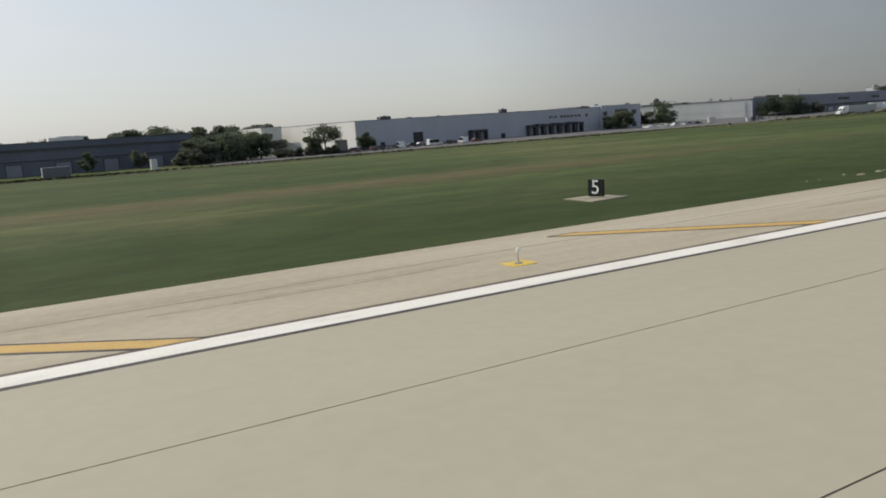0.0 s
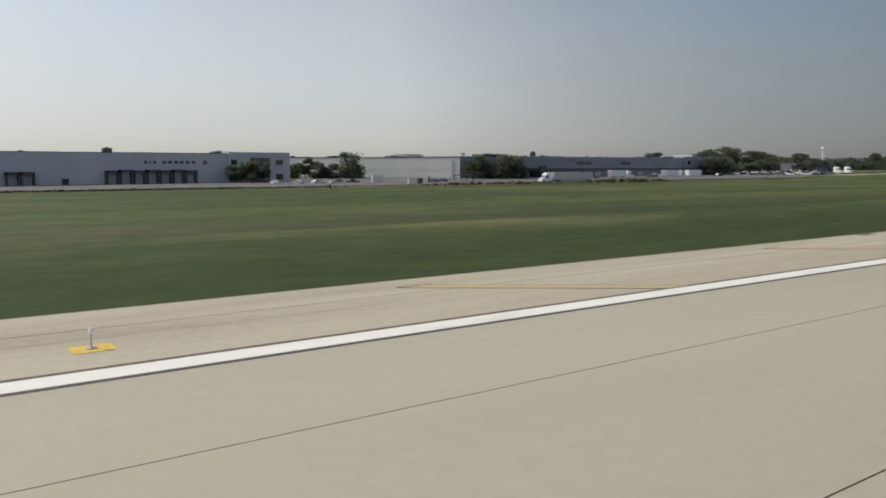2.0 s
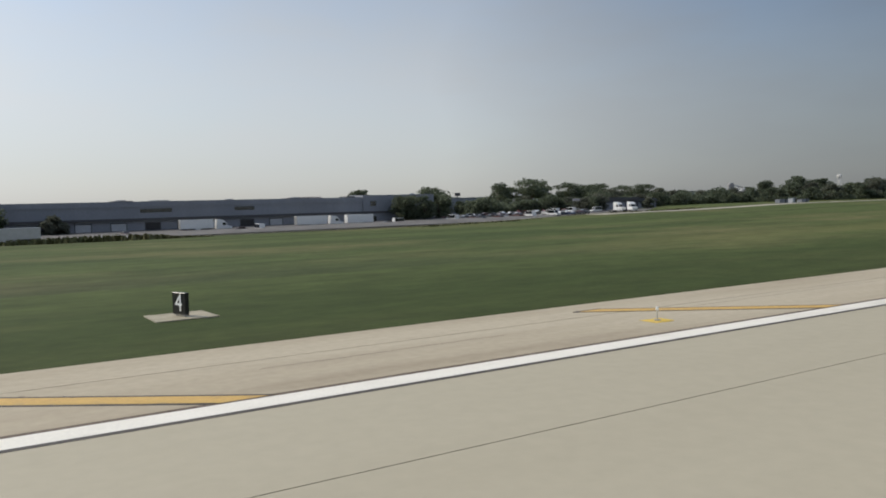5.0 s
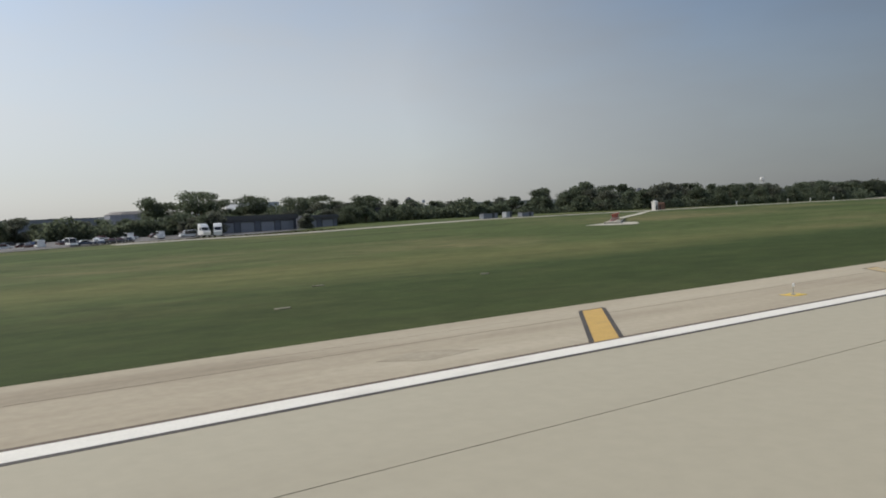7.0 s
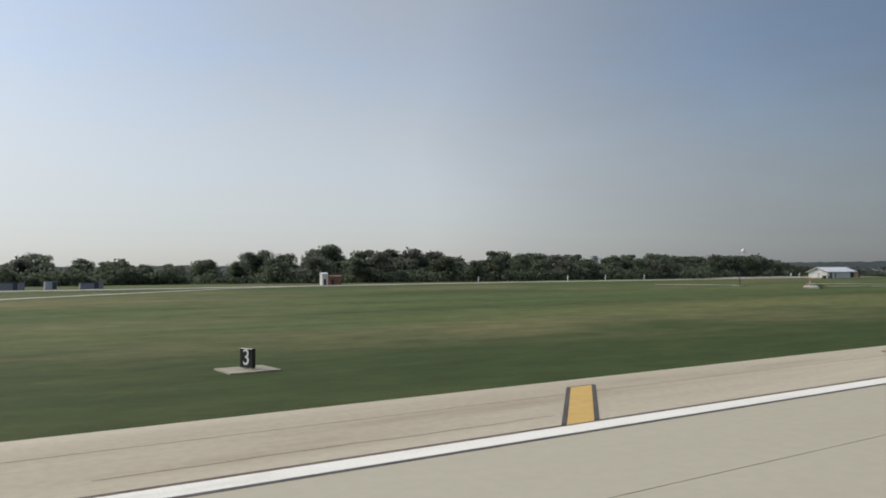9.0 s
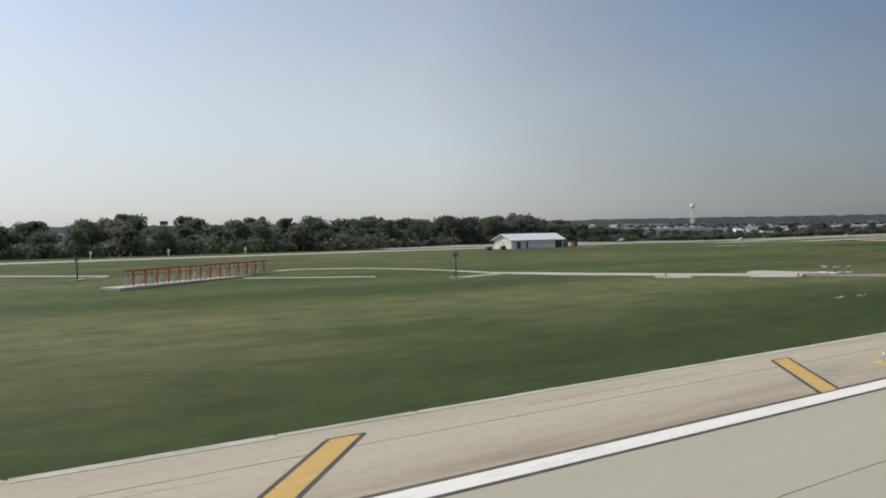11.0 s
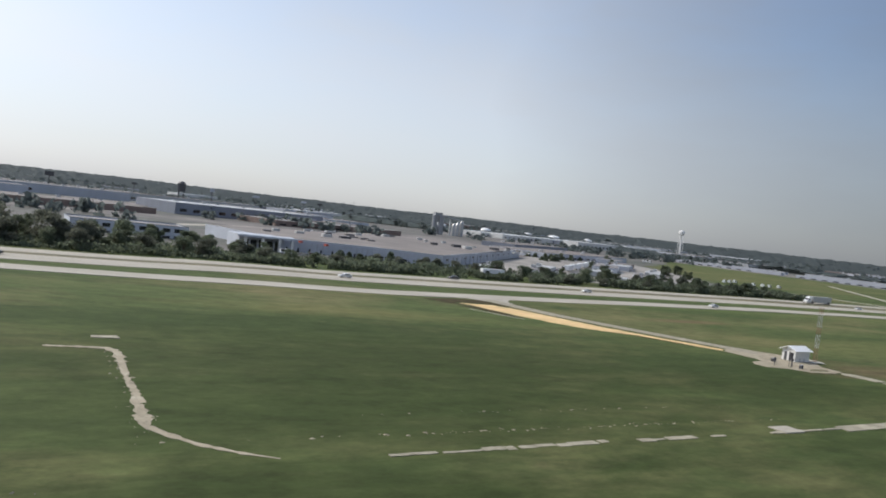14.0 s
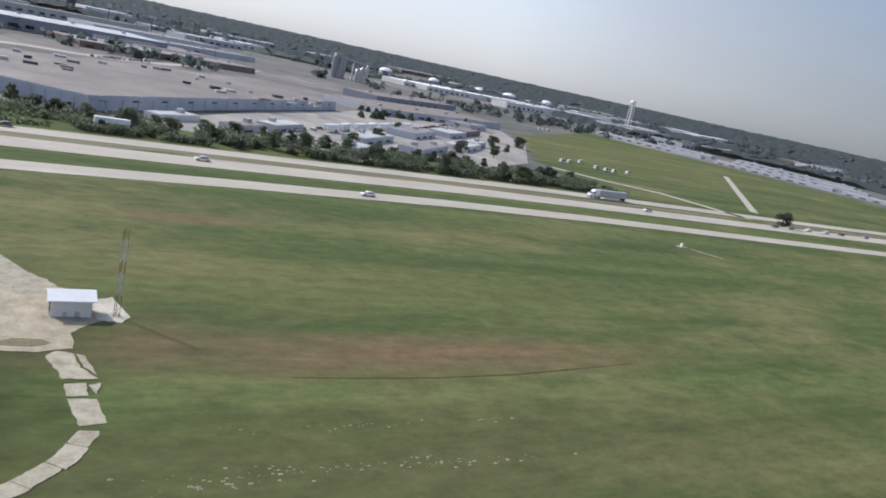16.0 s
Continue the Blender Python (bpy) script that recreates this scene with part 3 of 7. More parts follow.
X0, X1 = -260, 1420
EDGES = [-39.74, -33.5, -29.4, -21.1, -12.0, -2.5, 7.15, 16.1, 24.75, 30.75, 34.64]
runway = tagged(new("runway"), "pale buff concrete runway with sealed joints", "runway", kind="structure")
shoulder = tagged(new("shoulder"), "stained pale concrete runway shoulder", "shoulder", kind="structure")
for ya, yb in zip(EDGES, EDGES[1:]):
    on_shoulder = yb > 25 or ya < -29.5
    lane = Mesh().box(X0, X1, ya + (0.035 if on_shoulder else 0.025), yb - (0.035 if on_shoulder else 0.025), -0.35, 0.0)
    part("slab_lane", lane, M_SHOULDER if on_shoulder else M_RUNWAY, shoulder if on_shoulder else runway)
seal = Mesh().box(X0, X1, -39.6, 34.5, -0.28, -0.03)
part("joint_seal", seal, M_FILLER, runway, "dark joint sealant")
# a transverse saw cut and a long wandering crack
cut = Mesh()
for i in range(24):
    ya, yb = 6 + i * 1.1, 6 + (i + 1) * 1.1
    xa, xb = (616.2 - 0.13 * (y - 6) + 0.12 * noise.noise((y, 3, 0)) for y in (ya, yb))
    cut.add([(xa - 0.07, ya, 0.012), (xa + 0.07, ya, 0.012), (xb + 0.07, yb, 0.012), (xb - 0.07, yb, 0.012)], [(0, 1, 2, 3)])
part("crack", cut, M_FILLER, runway, "dark tarred crack")
crack = Mesh()
for i in range(70):
    xa, xb = 185 + i * 1.0, 186 + i * 1.0
    ya, yb = (17.3 + 0.10 * noise.noise((x * 0.4, 7, 0)) for x in (xa, xb))
    w = 0.013
    crack.add([(xa, ya - w, 0.012), (xb, yb - w, 0.012), (xb, yb + w, 0.012), (xa, ya + w, 0.012)], [(0, 1, 2, 3)])
part("crack", crack, M_RUST_PAINT, runway, "fine dark crack")

# fine wandering cracks and dirty seams along the shoulder
g = random.Random(71)
for i in range(44):
    x, y = -120 + 1400 * (i + g.random()) / 44, g.choice([26.4, 27.9, 28.8, 29.7, 29.75, 32.2, 33.4]) + 0.25 * g.random()
    seam, w, ph = Mesh(), 0.012 + 0.022 * g.random(), 50 * g.random()
    for k in range(8 + int(18 * g.random())):
        xa, xb = x + k * 0.9, x + (k + 1) * 0.9
        ya, yb = (y + 0.16 * noise.noise((v * 0.5, ph, 0)) for v in (xa, xb))
        seam.add([(xa, ya - w, 0.006), (xb, yb - w, 0.006), (xb, yb + w, 0.006), (xa, ya + w, 0.006)], [(0, 1, 2, 3)])
    part("crack", seam, M_RUST_PAINT, shoulder, "fine dark crack")


def paint(name, poly, z, material, parent, label=""):
    return part(name, Mesh().prism(poly, 0.0, z), material, parent, label)


def rect(x0, x1, y0, y1):
    return [(x0, y0), (x1, y0), (x1, y1), (x0, y1)]


edge_line = tagged(new("runway_edge_line"), "long white painted runway edge stripe with dark borders", "road marking", kind="structure")
paint("border", rect(X0, X1, 23.00, 23.27), 0.010, M_BLACK_PAINT, edge_line, "black painted border")
paint("stripe", rect(X0, X1, 23.27, 24.43), 0.014, M_WHITE_PAINT, edge_line)
paint("border", rect(X0, X1, 24.43, 24.72), 0.010, M_RUST_PAINT, edge_line, "worn brown-black border")
far_line = tagged(new("runway_edge_line"), "long white painted runway edge stripe with dark borders", "road marking", kind="structure")
paint("stripe", rect(X0, X1, -29.1, -28.0), 0.014, M_WHITE_PAINT, far_line)

aim = tagged(new("aiming_point_marking"), "broad white painted bar with a black border", "road marking", kind="structure")
paint("border", [(36.55, 13.75), (36.9, 10.75), (62.95, 10.75), (62.35, 13.85)], 0.010, M_BLACK_PAINT, aim, "black painted border")
paint("bar", [(37.1, 13.4), (37.35, 11.3), (62.25, 11.3), (61.75, 13.45)], 0.016, M_WHITE_PAINT, aim)

part("stain", Mesh().prism([(62.3, 13.6), (62.9, 11.3), (63.2, 10.6), (64.6, 10.9), (66.2, 11.9), (68.4, 11.7), (68.6, 12.8), (67.6, 13.9), (65.4, 14.1), (63.6, 14.3)], -0.05, 0.009), M_STAIN, runway, "grey scuffed stain")


def shoulder_stripe(tip, lean, worn=False):
    """A yellow diagonal on the shoulder; lean is how far its foot lies behind its tip along the runway."""
    w, e = 1.55, 0.16 if worn else 0.32
    yt, yb = 32.35, 24.62
    ob = thing("shoulder_stripe", tip, yt, 0, ("faded yellow" if worn else "yellow") + " painted diagonal shoulder stripe with black edges", "road marking", "yellow shoulder stripes", "structure")

    def band(a, b, z, mat, name, label=""):
        poly = [(a, 0), (b, 0), (b - lean, yb - yt), (a - lean, yb - yt)]
        part(name, Mesh().prism(poly, 0.0, z), mat, ob, label)

    band(-w / 2 - e, -w / 2, 0.010, M_BLACK_PAINT, "border", "black painted border")
    band(w / 2, w / 2 + e, 0.010, M_BLACK_PAINT, "border", "black painted border")
    band(-w / 2, w / 2, 0.014, M_YELLOW_WORN if worn else M_YELLOW_PAINT, "stripe")
    part("border", Mesh().prism([(-w / 2 - 0.22, 0), (w / 2 + 0.22, 0), (w / 2 + 0.3, 0.2), (-w / 2 - 0.14, 0.2)], 0, 0.010), M_BLACK_PAINT, ob, "black painted end")
    return ob


for tip in [-69.3, -37.6, -5.9, 26.1, 59.6, 93.0, 124.8, 156.3, 187.7, 220.4, 252.5, 283.8, 319.0, 351.5, 384.0]:
    shoulder_stripe(tip, -10.6, 50 < tip < 260 or tip == 319.0)
for tip, lean in [(416.0, 7.4), (448.5, 7.4), (480.7, 7.5), (515.5, 6.6), (547.6, 7.0), (578.9, 6.7), (612.4, 8.2), (647.1, 7.3), (680.0, 7.4), (713.0, 7.4),
                  (745.5, 7.4), (778.0, 7.4), (810.2, 7.4), (843.6, 8.0), (873.5, 7.4), (907.0, 7.3), (939.7, 7.4), (968.7, 7.4), (1001.6, 7.1), (1033.5, 7.0),
                  (1066.0, 7.4), (1098.5, 7.4), (1131.0, 7.4), (1163.5, 7.4), (1196.0, 7.4), (1228.5, 7.4)]:
    shoulder_stripe(tip, lean, tip in (578.9, 647.1))


def edge_light(x):
    ob = thing("runway_edge_light", x, 27.4, 0, "runway edge light on a thin post in a yellow painted square", "light", "runway edge lights")
    part("painted_base", Mesh().prism([(-0.68, -0.55), (0.3, -0.63), (0.66, -0.5), (0.7, 0.55), (-0.1, 0.5), (-0.62, 0.64)], 0.0, 0.014), M_LAMP_PAINT, ob, "yellow painted square")
    part("base_plate", Mesh().lathe(0, 0, [(0.17, 0.0), (0.17, 0.05), (0.09, 0.08)], 10), M_METAL, ob)
    part("post", Mesh().tube((0, 0, 0.05), (0, 0, 0.50), 0.028), M_METAL, ob)
    part("lamp", Mesh().lathe(0, 0, [(0.05, 0.48), (0.085, 0.53), (0.085, 0.60), (0.05, 0.68), (0.01, 0.70)], 10), M_SIGN_WHITE, ob, "clear glass lamp dome")
    return ob


light = edge_light(19.6)
for x in [-41, 80.0, 140.2, 202, 264.5, 324, 384, 444, 506.2, 559.8, 618.3, 678, 738, 797, 854.0, 911, 967.5, 1027, 1087, 1147]:
    copy_thing(light, pose(x, 27.4, 0))

# a pale worn kerb strip at the grass edge near the runway's end
rng = random.Random(44)
x = 846.0
while x < 1400:
    n = 6 + 5 * rng.random()
    w = 0.35 + 0.3 * rng.random()
    part("edge_strip", Mesh().prism([(x, 34.62 - w), (x + n - 0.15, 34.62 - w - 0.1 * rng.random()), (x + n - 0.15, 34.66 + 0.12 * rng.random()), (x, 34.66 + 0.12 * rng.random())], -0.1, 0.02), M_TRACK, shoulder, "pale worn edge strip")
    x += n
# stains and drain covers on the shoulder
for x, y, w, h in ((97.5, 27.3, 2.2, 0.35), (330, 29, 2.6, 0.5), (443, 27.5, 3.2, 0.5), (503, 28.2, 2.4, 0.5), (533.0, 27.6, 2.0, 0.9), (586, 29.2, 2.0, 0.5), (640, 27.8, 3.0, 0.5), (820, 27.2, 2.4, 1.1), (905.5, 28.0, 2.3, 1.4), (964.8, 29.8, 3.2, 1.3), (969.5, 27.6, 2.2, 0.8), (12, 29.2, 6, 0.35), (48, 28.6, 7, 0.3), (70, 31.6, 5, 0.3), (118, 29.3, 6, 0.35), (206, 28.2, 5, 0.4)):
    poly = [(x + w * (0.75 + 0.5 * random.random()) * math.cos(a * 0.52), y + h * (0.7 + 0.6 * random.random()) * math.sin(a * 0.52)) for a in range(12)]
    poly = [(px + 0.5 * w * (random.random() - 0.5) * (k % 2), py) for k, (px, py) in enumerate(poly)]
    part("stain", Mesh().prism(poly, -0.05, 0.009), M_STAIN, shoulder, "dull grey-brown stain")
cover = tagged(new("drain_cover"), "dark cast-iron drain cover at the pavement edge", "drain cover")
cover.location = (840.5, 34.0, 0)
part("frame", Mesh().prism(rect(-1.1, 1.1, -0.45, 0.45), 0, 0.03), M_CONCRETE, cover)
part("grate", Mesh().prism(rect(-0.8, 0.8, -0.3, 0.3), 0.0, 0.045), M_TRIM, cover)
copy_thing(cover, pose(616, 33.9, 0))
copy_thing(cover, pose(205, 34.1, 0))

# roads beyond the field
SERVICE = [(565, 222), (700, 221), (790, 219), (870, 214), (1000, 215), (1083, 215), (1140, 221), (1204, 224.5), (1300, 233), (1350, 239), (1430, 246), (1500, 247.5), (1600, 244.5), (1700, 242), (1800, 243), (2200, 255)]
HIGH_A = [(995, 240), (1083, 236), (1145, 249), (1204, 260), (1240, 262), (1290, 264.5), (1345, 268), (1405, 273), (1450, 277), (1510, 278.5), (1600, 279), (1700, 279), (1800, 281), (2200, 294)]
HIGH_B = [(995, 260), (1083, 256), (1147, 270), (1204, 282), (1240, 283), (1295, 287), (1350, 291), (1415, 297), (1500, 304), (1600, 306.5), (1700, 307), (1800, 309), (2200, 322)]
solid("service_road", strip(SERVICE, 11.5), M_PALE_ROAD, "pale concrete perimeter road across the grass", "road", "structure")
solid("highway", strip(HIGH_A, 15.5), M_PALE_ROAD, "pale two-lane highway carriageway", "road", "structure")
solid("highway", strip(HIGH_B, 11.5), M_PALE_ROAD, "pale two-lane highway carriageway", "road", "structure")
solid("trailer_yard", patch([(1330, 336), (1400, 330), (1500, 345), (1572, 400), (1640, 500), (1690, 610), (1600, 640), (1500, 536), (1420, 452)], 0.05), M_YARD, "worn pale concrete yard crowded with trailers and sheds", "yard", "structure")
solid("field_road", strip([(1589, 399.5), (1607, 375), (1637, 352), (1645, 328), (1650, 309), (1654, 298)], 6), M_PALE_ROAD, "narrow pale road through grass", "road", "structure")
solid("field_path", strip([(1905, 535), (1692, 326)], 5), M_PALE_ROAD, "pale straight track across a green field", "road", "structure")


MEDIAN = [(x, (y + 7.75 + float(np.interp(x, [p[0] for p in HIGH_B], [p[1] for p in HIGH_B])) - 5.75) / 2) for x, y in HIGH_A]
solid("median", strip(MEDIAN, 8.4, 0.04), M_VERGE, "dry brown grass median between carriageways", "verge", "structure")
solid("car_park", patch([(60, 223), (300, 224), (520, 224), (606, 238), (640, 262), (640, 300), (60, 275)], 0.06), M_ASPHALT, "grey asphalt car park and truck yard", "car park", "structure")
solid("kerb", strip([(58, 222), (300, 222.5), (522, 222.5), (610, 238)], 0.9, 0.20), M_CONCRETE, "pale concrete kerb and gutter", "kerb", "structure")

# concrete tracks on the field
solid("field_track", strip([(916, 143.5), (921, 145.3), (933, 140), (937.5, 135.5), (943, 127), (946.5, 116.5), (954.8, 106.8), (960, 102), (965.5, 97.6), (972.5, 91.2), (980.5, 84.5)], lambda s: 1.8 + 4.0 * step(0.42, 0.66, s), 0.09),
      M_TRACK, "pale concrete service track winding through grass", "track", "structure")
solid("track_spur", strip([(905, 130.8), (924.8, 120.8)], 1.8, 0.07), M_TRACK, "short pale concrete spur in grass", "track", "structure")
solid("track_spur", strip([(935, 111), (947, 113.5)], 1.8, 0.07), M_TRACK, "short pale concrete spur in grass", "track", "structure")
solid("track_spur", strip([(868, 163), (887, 149)], 2.2, 0.07), M_TRACK, "short pale concrete spur in grass", "track", "structure")
solid("track_pad", patch([(962.3, 91.2), (964.3, 93.3), (968.2, 91.6), (968.6, 89.0), (966.2, 86.9), (963.4, 88.8)], 0.08), M_TRACK, "broken pale concrete pad round a red post", "pad", "structure")
solid("gravel_apron", patch([(975.5, 82.2), (978.7, 79.6), (981.6, 77.4), (984.6, 79.4), (988, 81.6), (990.6, 80.8), (992.1, 79.4), (995.0, 79.0), (998.6, 79.2), (998.0, 80.4), (994.6, 82.6), (992.6, 85.8), (992.0, 88.0), (991, 90.2), (988.2, 91), (985, 89.6), (982.2, 87.6)], 0.06), M_TRACK, "pale rubble-strewn concrete apron", "track", "structure")
rng = random.Random(61)
spur = [(987.4, 80.5), (991.8, 77.2), (996.3, 74.0), (1001, 70.5), (1005.6, 66.8), (1011.4, 61.4), (1018.5, 55.0), (1026.4, 48.3), (1027.2, 47.0), (1025.6, 45.0), (1023.2, 43.8), (1022.4, 42.0), (1020.0, 40.4), (1018.4, 41.0), (1017.2, 40.4), (1016.0, 40.9), (1017.6, 43.6), (1017.4, 46.2), (1014.7, 49.7), (1010, 54.0), (1005.6, 57.7), (1001, 61.4), (996.8, 65.0), (994.2, 66.6), (992.3, 69.0), (988.6, 73.4), (985.7, 77.2)]
solid("asphalt_spur", patch([(x + 0.5 * (rng.random() - 0.5), y + 0.5 * (rng.random() - 0.5)) for x, y in spur], 0.07),
      M_OLD_ASPHALT, "worn grey-brown asphalt road ending beside the runway", "road", "structure")
# ragged dirt track: plan place and breadth
rng = random.Random(8)
TRACK = [(1126, 126.6, 1.2), (1131.5, 126.4, 1.7), (1134.5, 126.0, 2.4), (1135.6, 123.3, 2.7), (1135.2, 115.3, 1.6), (1134.8, 108, 1.1), (1134.8, 101, 1.5),
         (1134.2, 93.5, 2.3), (1133.8, 87.5, 2.7), (1135.2, 84.6, 1.6), (1137.7, 80.8, 1.2), (1141.3, 77.5, 1.1), (1144.5, 75.4, 0.4)]
reach = [0.0]
for (xa, ya, _), (xb, yb, _) in zip(TRACK, TRACK[1:]):
    reach.append(reach[-1] + math.hypot(xb - xa, yb - ya))
solid("dirt_track", strip([(x, y) for x, y, _ in TRACK], lambda s: float(np.interp(s * reach[-1], reach, [w for _, _, w in TRACK])) * (0.35 + 0.6 * rng.random()), 0.04, every=0.7),
      M_DIRT, "bare ragged dirt track in grass", "track", "structure")
solid("approach_road", strip([(1263.5, 222), (1264.4, 213), (1268.7, 193.3), (1275.8, 175.2), (1283, 158.7), (1288.4, 146.5), (1292.2, 137.5)], lambda s: 5.9 - 0.5 * s, 0.08), M_CONCRETE, "pale road to an equipment hut", "road", "structure")
solid("bare_verge", patch([(1236, 217), (1248, 219.5), (1259, 220), (1261.4, 211), (1262.5, 206), (1256, 210), (1244.5, 211.5), (1248.6, 196), (1250.5, 183), (1247.8, 185), (1244.2, 195), (1240.5, 206)], 0.05), M_SOIL, "bare trodden dirt beside a road junction", "dirt", "structure")
solid("road_mouth", patch([(1256, 224), (1276, 227), (1269.5, 219), (1267.2, 210), (1263, 209), (1261.5, 216)], 0.07), M_PALE_ROAD, "pale flared road junction", "road", "structure")
solid("hut_apron", patch(ragged([(1275.0, 124.7), (1277.5, 127.0), (1281.4, 127.6), (1283.0, 129.7), (1282.6, 134.5), (1282.3, 139.8), (1286.3, 142.3), (1289.6, 148.5), (1292.3, 145.6), (1295.2, 140.9), (1298.4, 137.2), (1301.0, 132.0), (1299.8, 126.0), (1297.5, 123.5), (1295.3, 121.1), (1295.6, 118.0), (1295.2, 115.8), (1293.4, 115.4), (1290.6, 114.6), (1283.5, 115.4), (1280.2, 119.3), (1274.9, 121.2)], 0.7), 0.06),
      M_DIRT, "pale dusty gravel apron round a hut", "apron", "structure")
solid("grass_island", patch(ragged([(1284.3, 116.8), (1288.0, 119.1), (1291.6, 118.8), (1292.6, 117.3), (1290.3, 116.3)], 0.4), 0.09), M_VERGE, "small scuffed grass island in gravel", "grass", "structure")
solid("mast_pad", patch(ragged([(1299.4, 134.6), (1302.7, 136.4), (1304.2, 127.7), (1302.6, 125.3), (1299.3, 126.6)], 0.3), 0.1), M_TRACK, "pale concrete pad under a lattice mast", "pad", "structure")
solid("cable_cover", strip([(1241, 196.4), (1245, 188.5), (1249.2, 181)], 0.5, 0.07), M_TRACK, "narrow strip of pale concrete in grass", "slab", "structure")


def sand_spill():
    out = [(1243.6, 210), (1255.3, 208.6), (1262.0, 194.8), (1266.4, 181.0), (1270.8, 168.8), (1275.4, 160.6), (1281.2, 150.6), (1286.0, 141.6), (1282.6, 139.7), (1276.3, 149.6), (1270.0, 160.8), (1264.6, 164.0), (1260.0, 168.5), (1254.4, 178), (1249.8, 191.7)]
    ring = []
    for (xa, ya), (xb, yb) in zip(out, out[1:] + out[:1]):
        for i in range(5):
            x, y = xa + (xb - xa) * i / 5, ya + (yb - ya) * i / 5
            ring.append((x + 1.0 * noise.noise((x * 0.5, y * 0.5, 0)), y + 1.0 * noise.noise((x * 0.5, y * 0.5, 9))))
    cx, cy = 1265, 176
    m = Mesh()
    n = len(ring)
    inner = [((x - cx) * 0.9 + cx, (y - cy) * 0.97 + cy) for x, y in ring]
    vs = [(x, y, ground_z(x, y) - 0.1) for x, y in ring] + [(x, y, ground_z(x, y) + 0.12 + 0.06 * noise.noise((x * 0.3, y * 0.3, 2))) for x, y in inner]
    m.add(vs, [(i, (i + 1) % n, n + (i + 1) % n, n + i) for i in range(n)] + [tuple(range(n, 2 * n))])
    return solid("sand_spill", m, M_SAND, "long spill of bright orange sand beside the road", "sand", "structure")


sand_spill()

# curved track of separate broken slabs
curve = [(1156, 74.5), (1180, 75.3), (1210, 75.7), (1236, 76.0), (1251, 76.6), (1265, 77.1), (1275, 77.9), (1282, 79.4), (1287.4, 82.4), (1292, 87.0), (1294.9, 92.5), (1295.2, 94.4)]
slab_track = tagged(new("slab_track"), "curving track of cracked pale concrete slabs in grass", "track", kind="structure")


def along(points, inc):
    d, out = 0.0, []
    for (xa, ya), (xb, yb) in zip(points, points[1:]):
        s = math.hypot(xb - xa, yb - ya)
        while d < s:
            out.append((xa + (xb - xa) * d / s, ya + (yb - ya) * d / s, math.atan2(yb - ya, xb - xa)))
            d += inc
        d -= s
    return out


rng = random.Random(5)
run = along(curve, 0.5)
at = 0
while at < len(run) - 5:
    xa, ya, ta = run[at]
    far_end = xa < 1232
    bend = 1283 < xa and ya < 100
    count = rng.choice([3, 4, 6, 9, 12]) if far_end else rng.choice([6, 7, 9] if bend or ya > 100 else [8, 10, 12])
    mine = run[at:at + count + 1]
    at += count
    w = (0.25 + 0.45 * rng.random()) if far_end else 1.15 + 0.3 * rng.random()
    if far_end and rng.random() < 0.25:
        continue
    shift = 0.7 * (rng.random() - 0.5) if ya > 97 or far_end else 0.12 * (rng.random() - 0.5)
    mine = mine[1:] if (far_end and rng.random() < 0.5) or rng.random() < 0.06 else mine
    near, far = [], []
    for k, (x, y, t) in enumerate(mine):
        g = (0.02 + 0.07 * rng.random()) * ((k == 0) - (k == len(mine) - 1))
        x, y = x + g * math.cos(t) - shift * math.sin(t), y + g * math.sin(t) + shift * math.cos(t)
        end = 0.82 if k in (0, len(mine) - 1) and rng.random() < 0.3 else 1.0
        u, v = w * end + 0.16 * (rng.random() - 0.5), w * end + 0.16 * (rng.random() - 0.5)
        near.append((x + u * math.sin(t), y - u * math.cos(t)))
        far.append((x - v * math.sin(t), y + v * math.cos(t)))
    gz = ground_z(xa, ya)
    part("slab", Mesh().prism(near + far[::-1], gz - 0.2, gz + 0.05 + 0.03 * rng.random()), M_CONCRETE, slab_track)
for poly in ([(1293.3, 100.8), (1296.5, 100.6), (1297.0, 94.5), (1294.0, 94.0)], [(1293.3, 104.8), (1295.9, 105.0), (1295.7, 101.4), (1293.3, 101.5)], [(1296.1, 104.4), (1297.6, 104.9), (1296.7, 101.8)],
             [(1291.6, 113.3), (1293.2, 115.0), (1295.0, 114.0), (1295.6, 109.6), (1297.3, 106.0), (1293.2, 106.2), (1292.3, 110.6)], [(1295.4, 114.0), (1296.4, 113.3), (1297.4, 107.0), (1296.0, 109.8)]):
    part("slab", patch(ragged(poly, 0.28, 0.7), 0.06 + 0.03 * rng.random()), M_CONCRETE, slab_track)
solid("inspection_slab", Mesh().prism(rect(-2.2, 2.0, -1.6, 1.6), -0.1, 0.14), M_PALE_ROAD, "pale square concrete slab beside a track", "slab", at=(1223, 76.8, ground_z(1223, 76.8)))

# ---------------------------------------------------------- field things


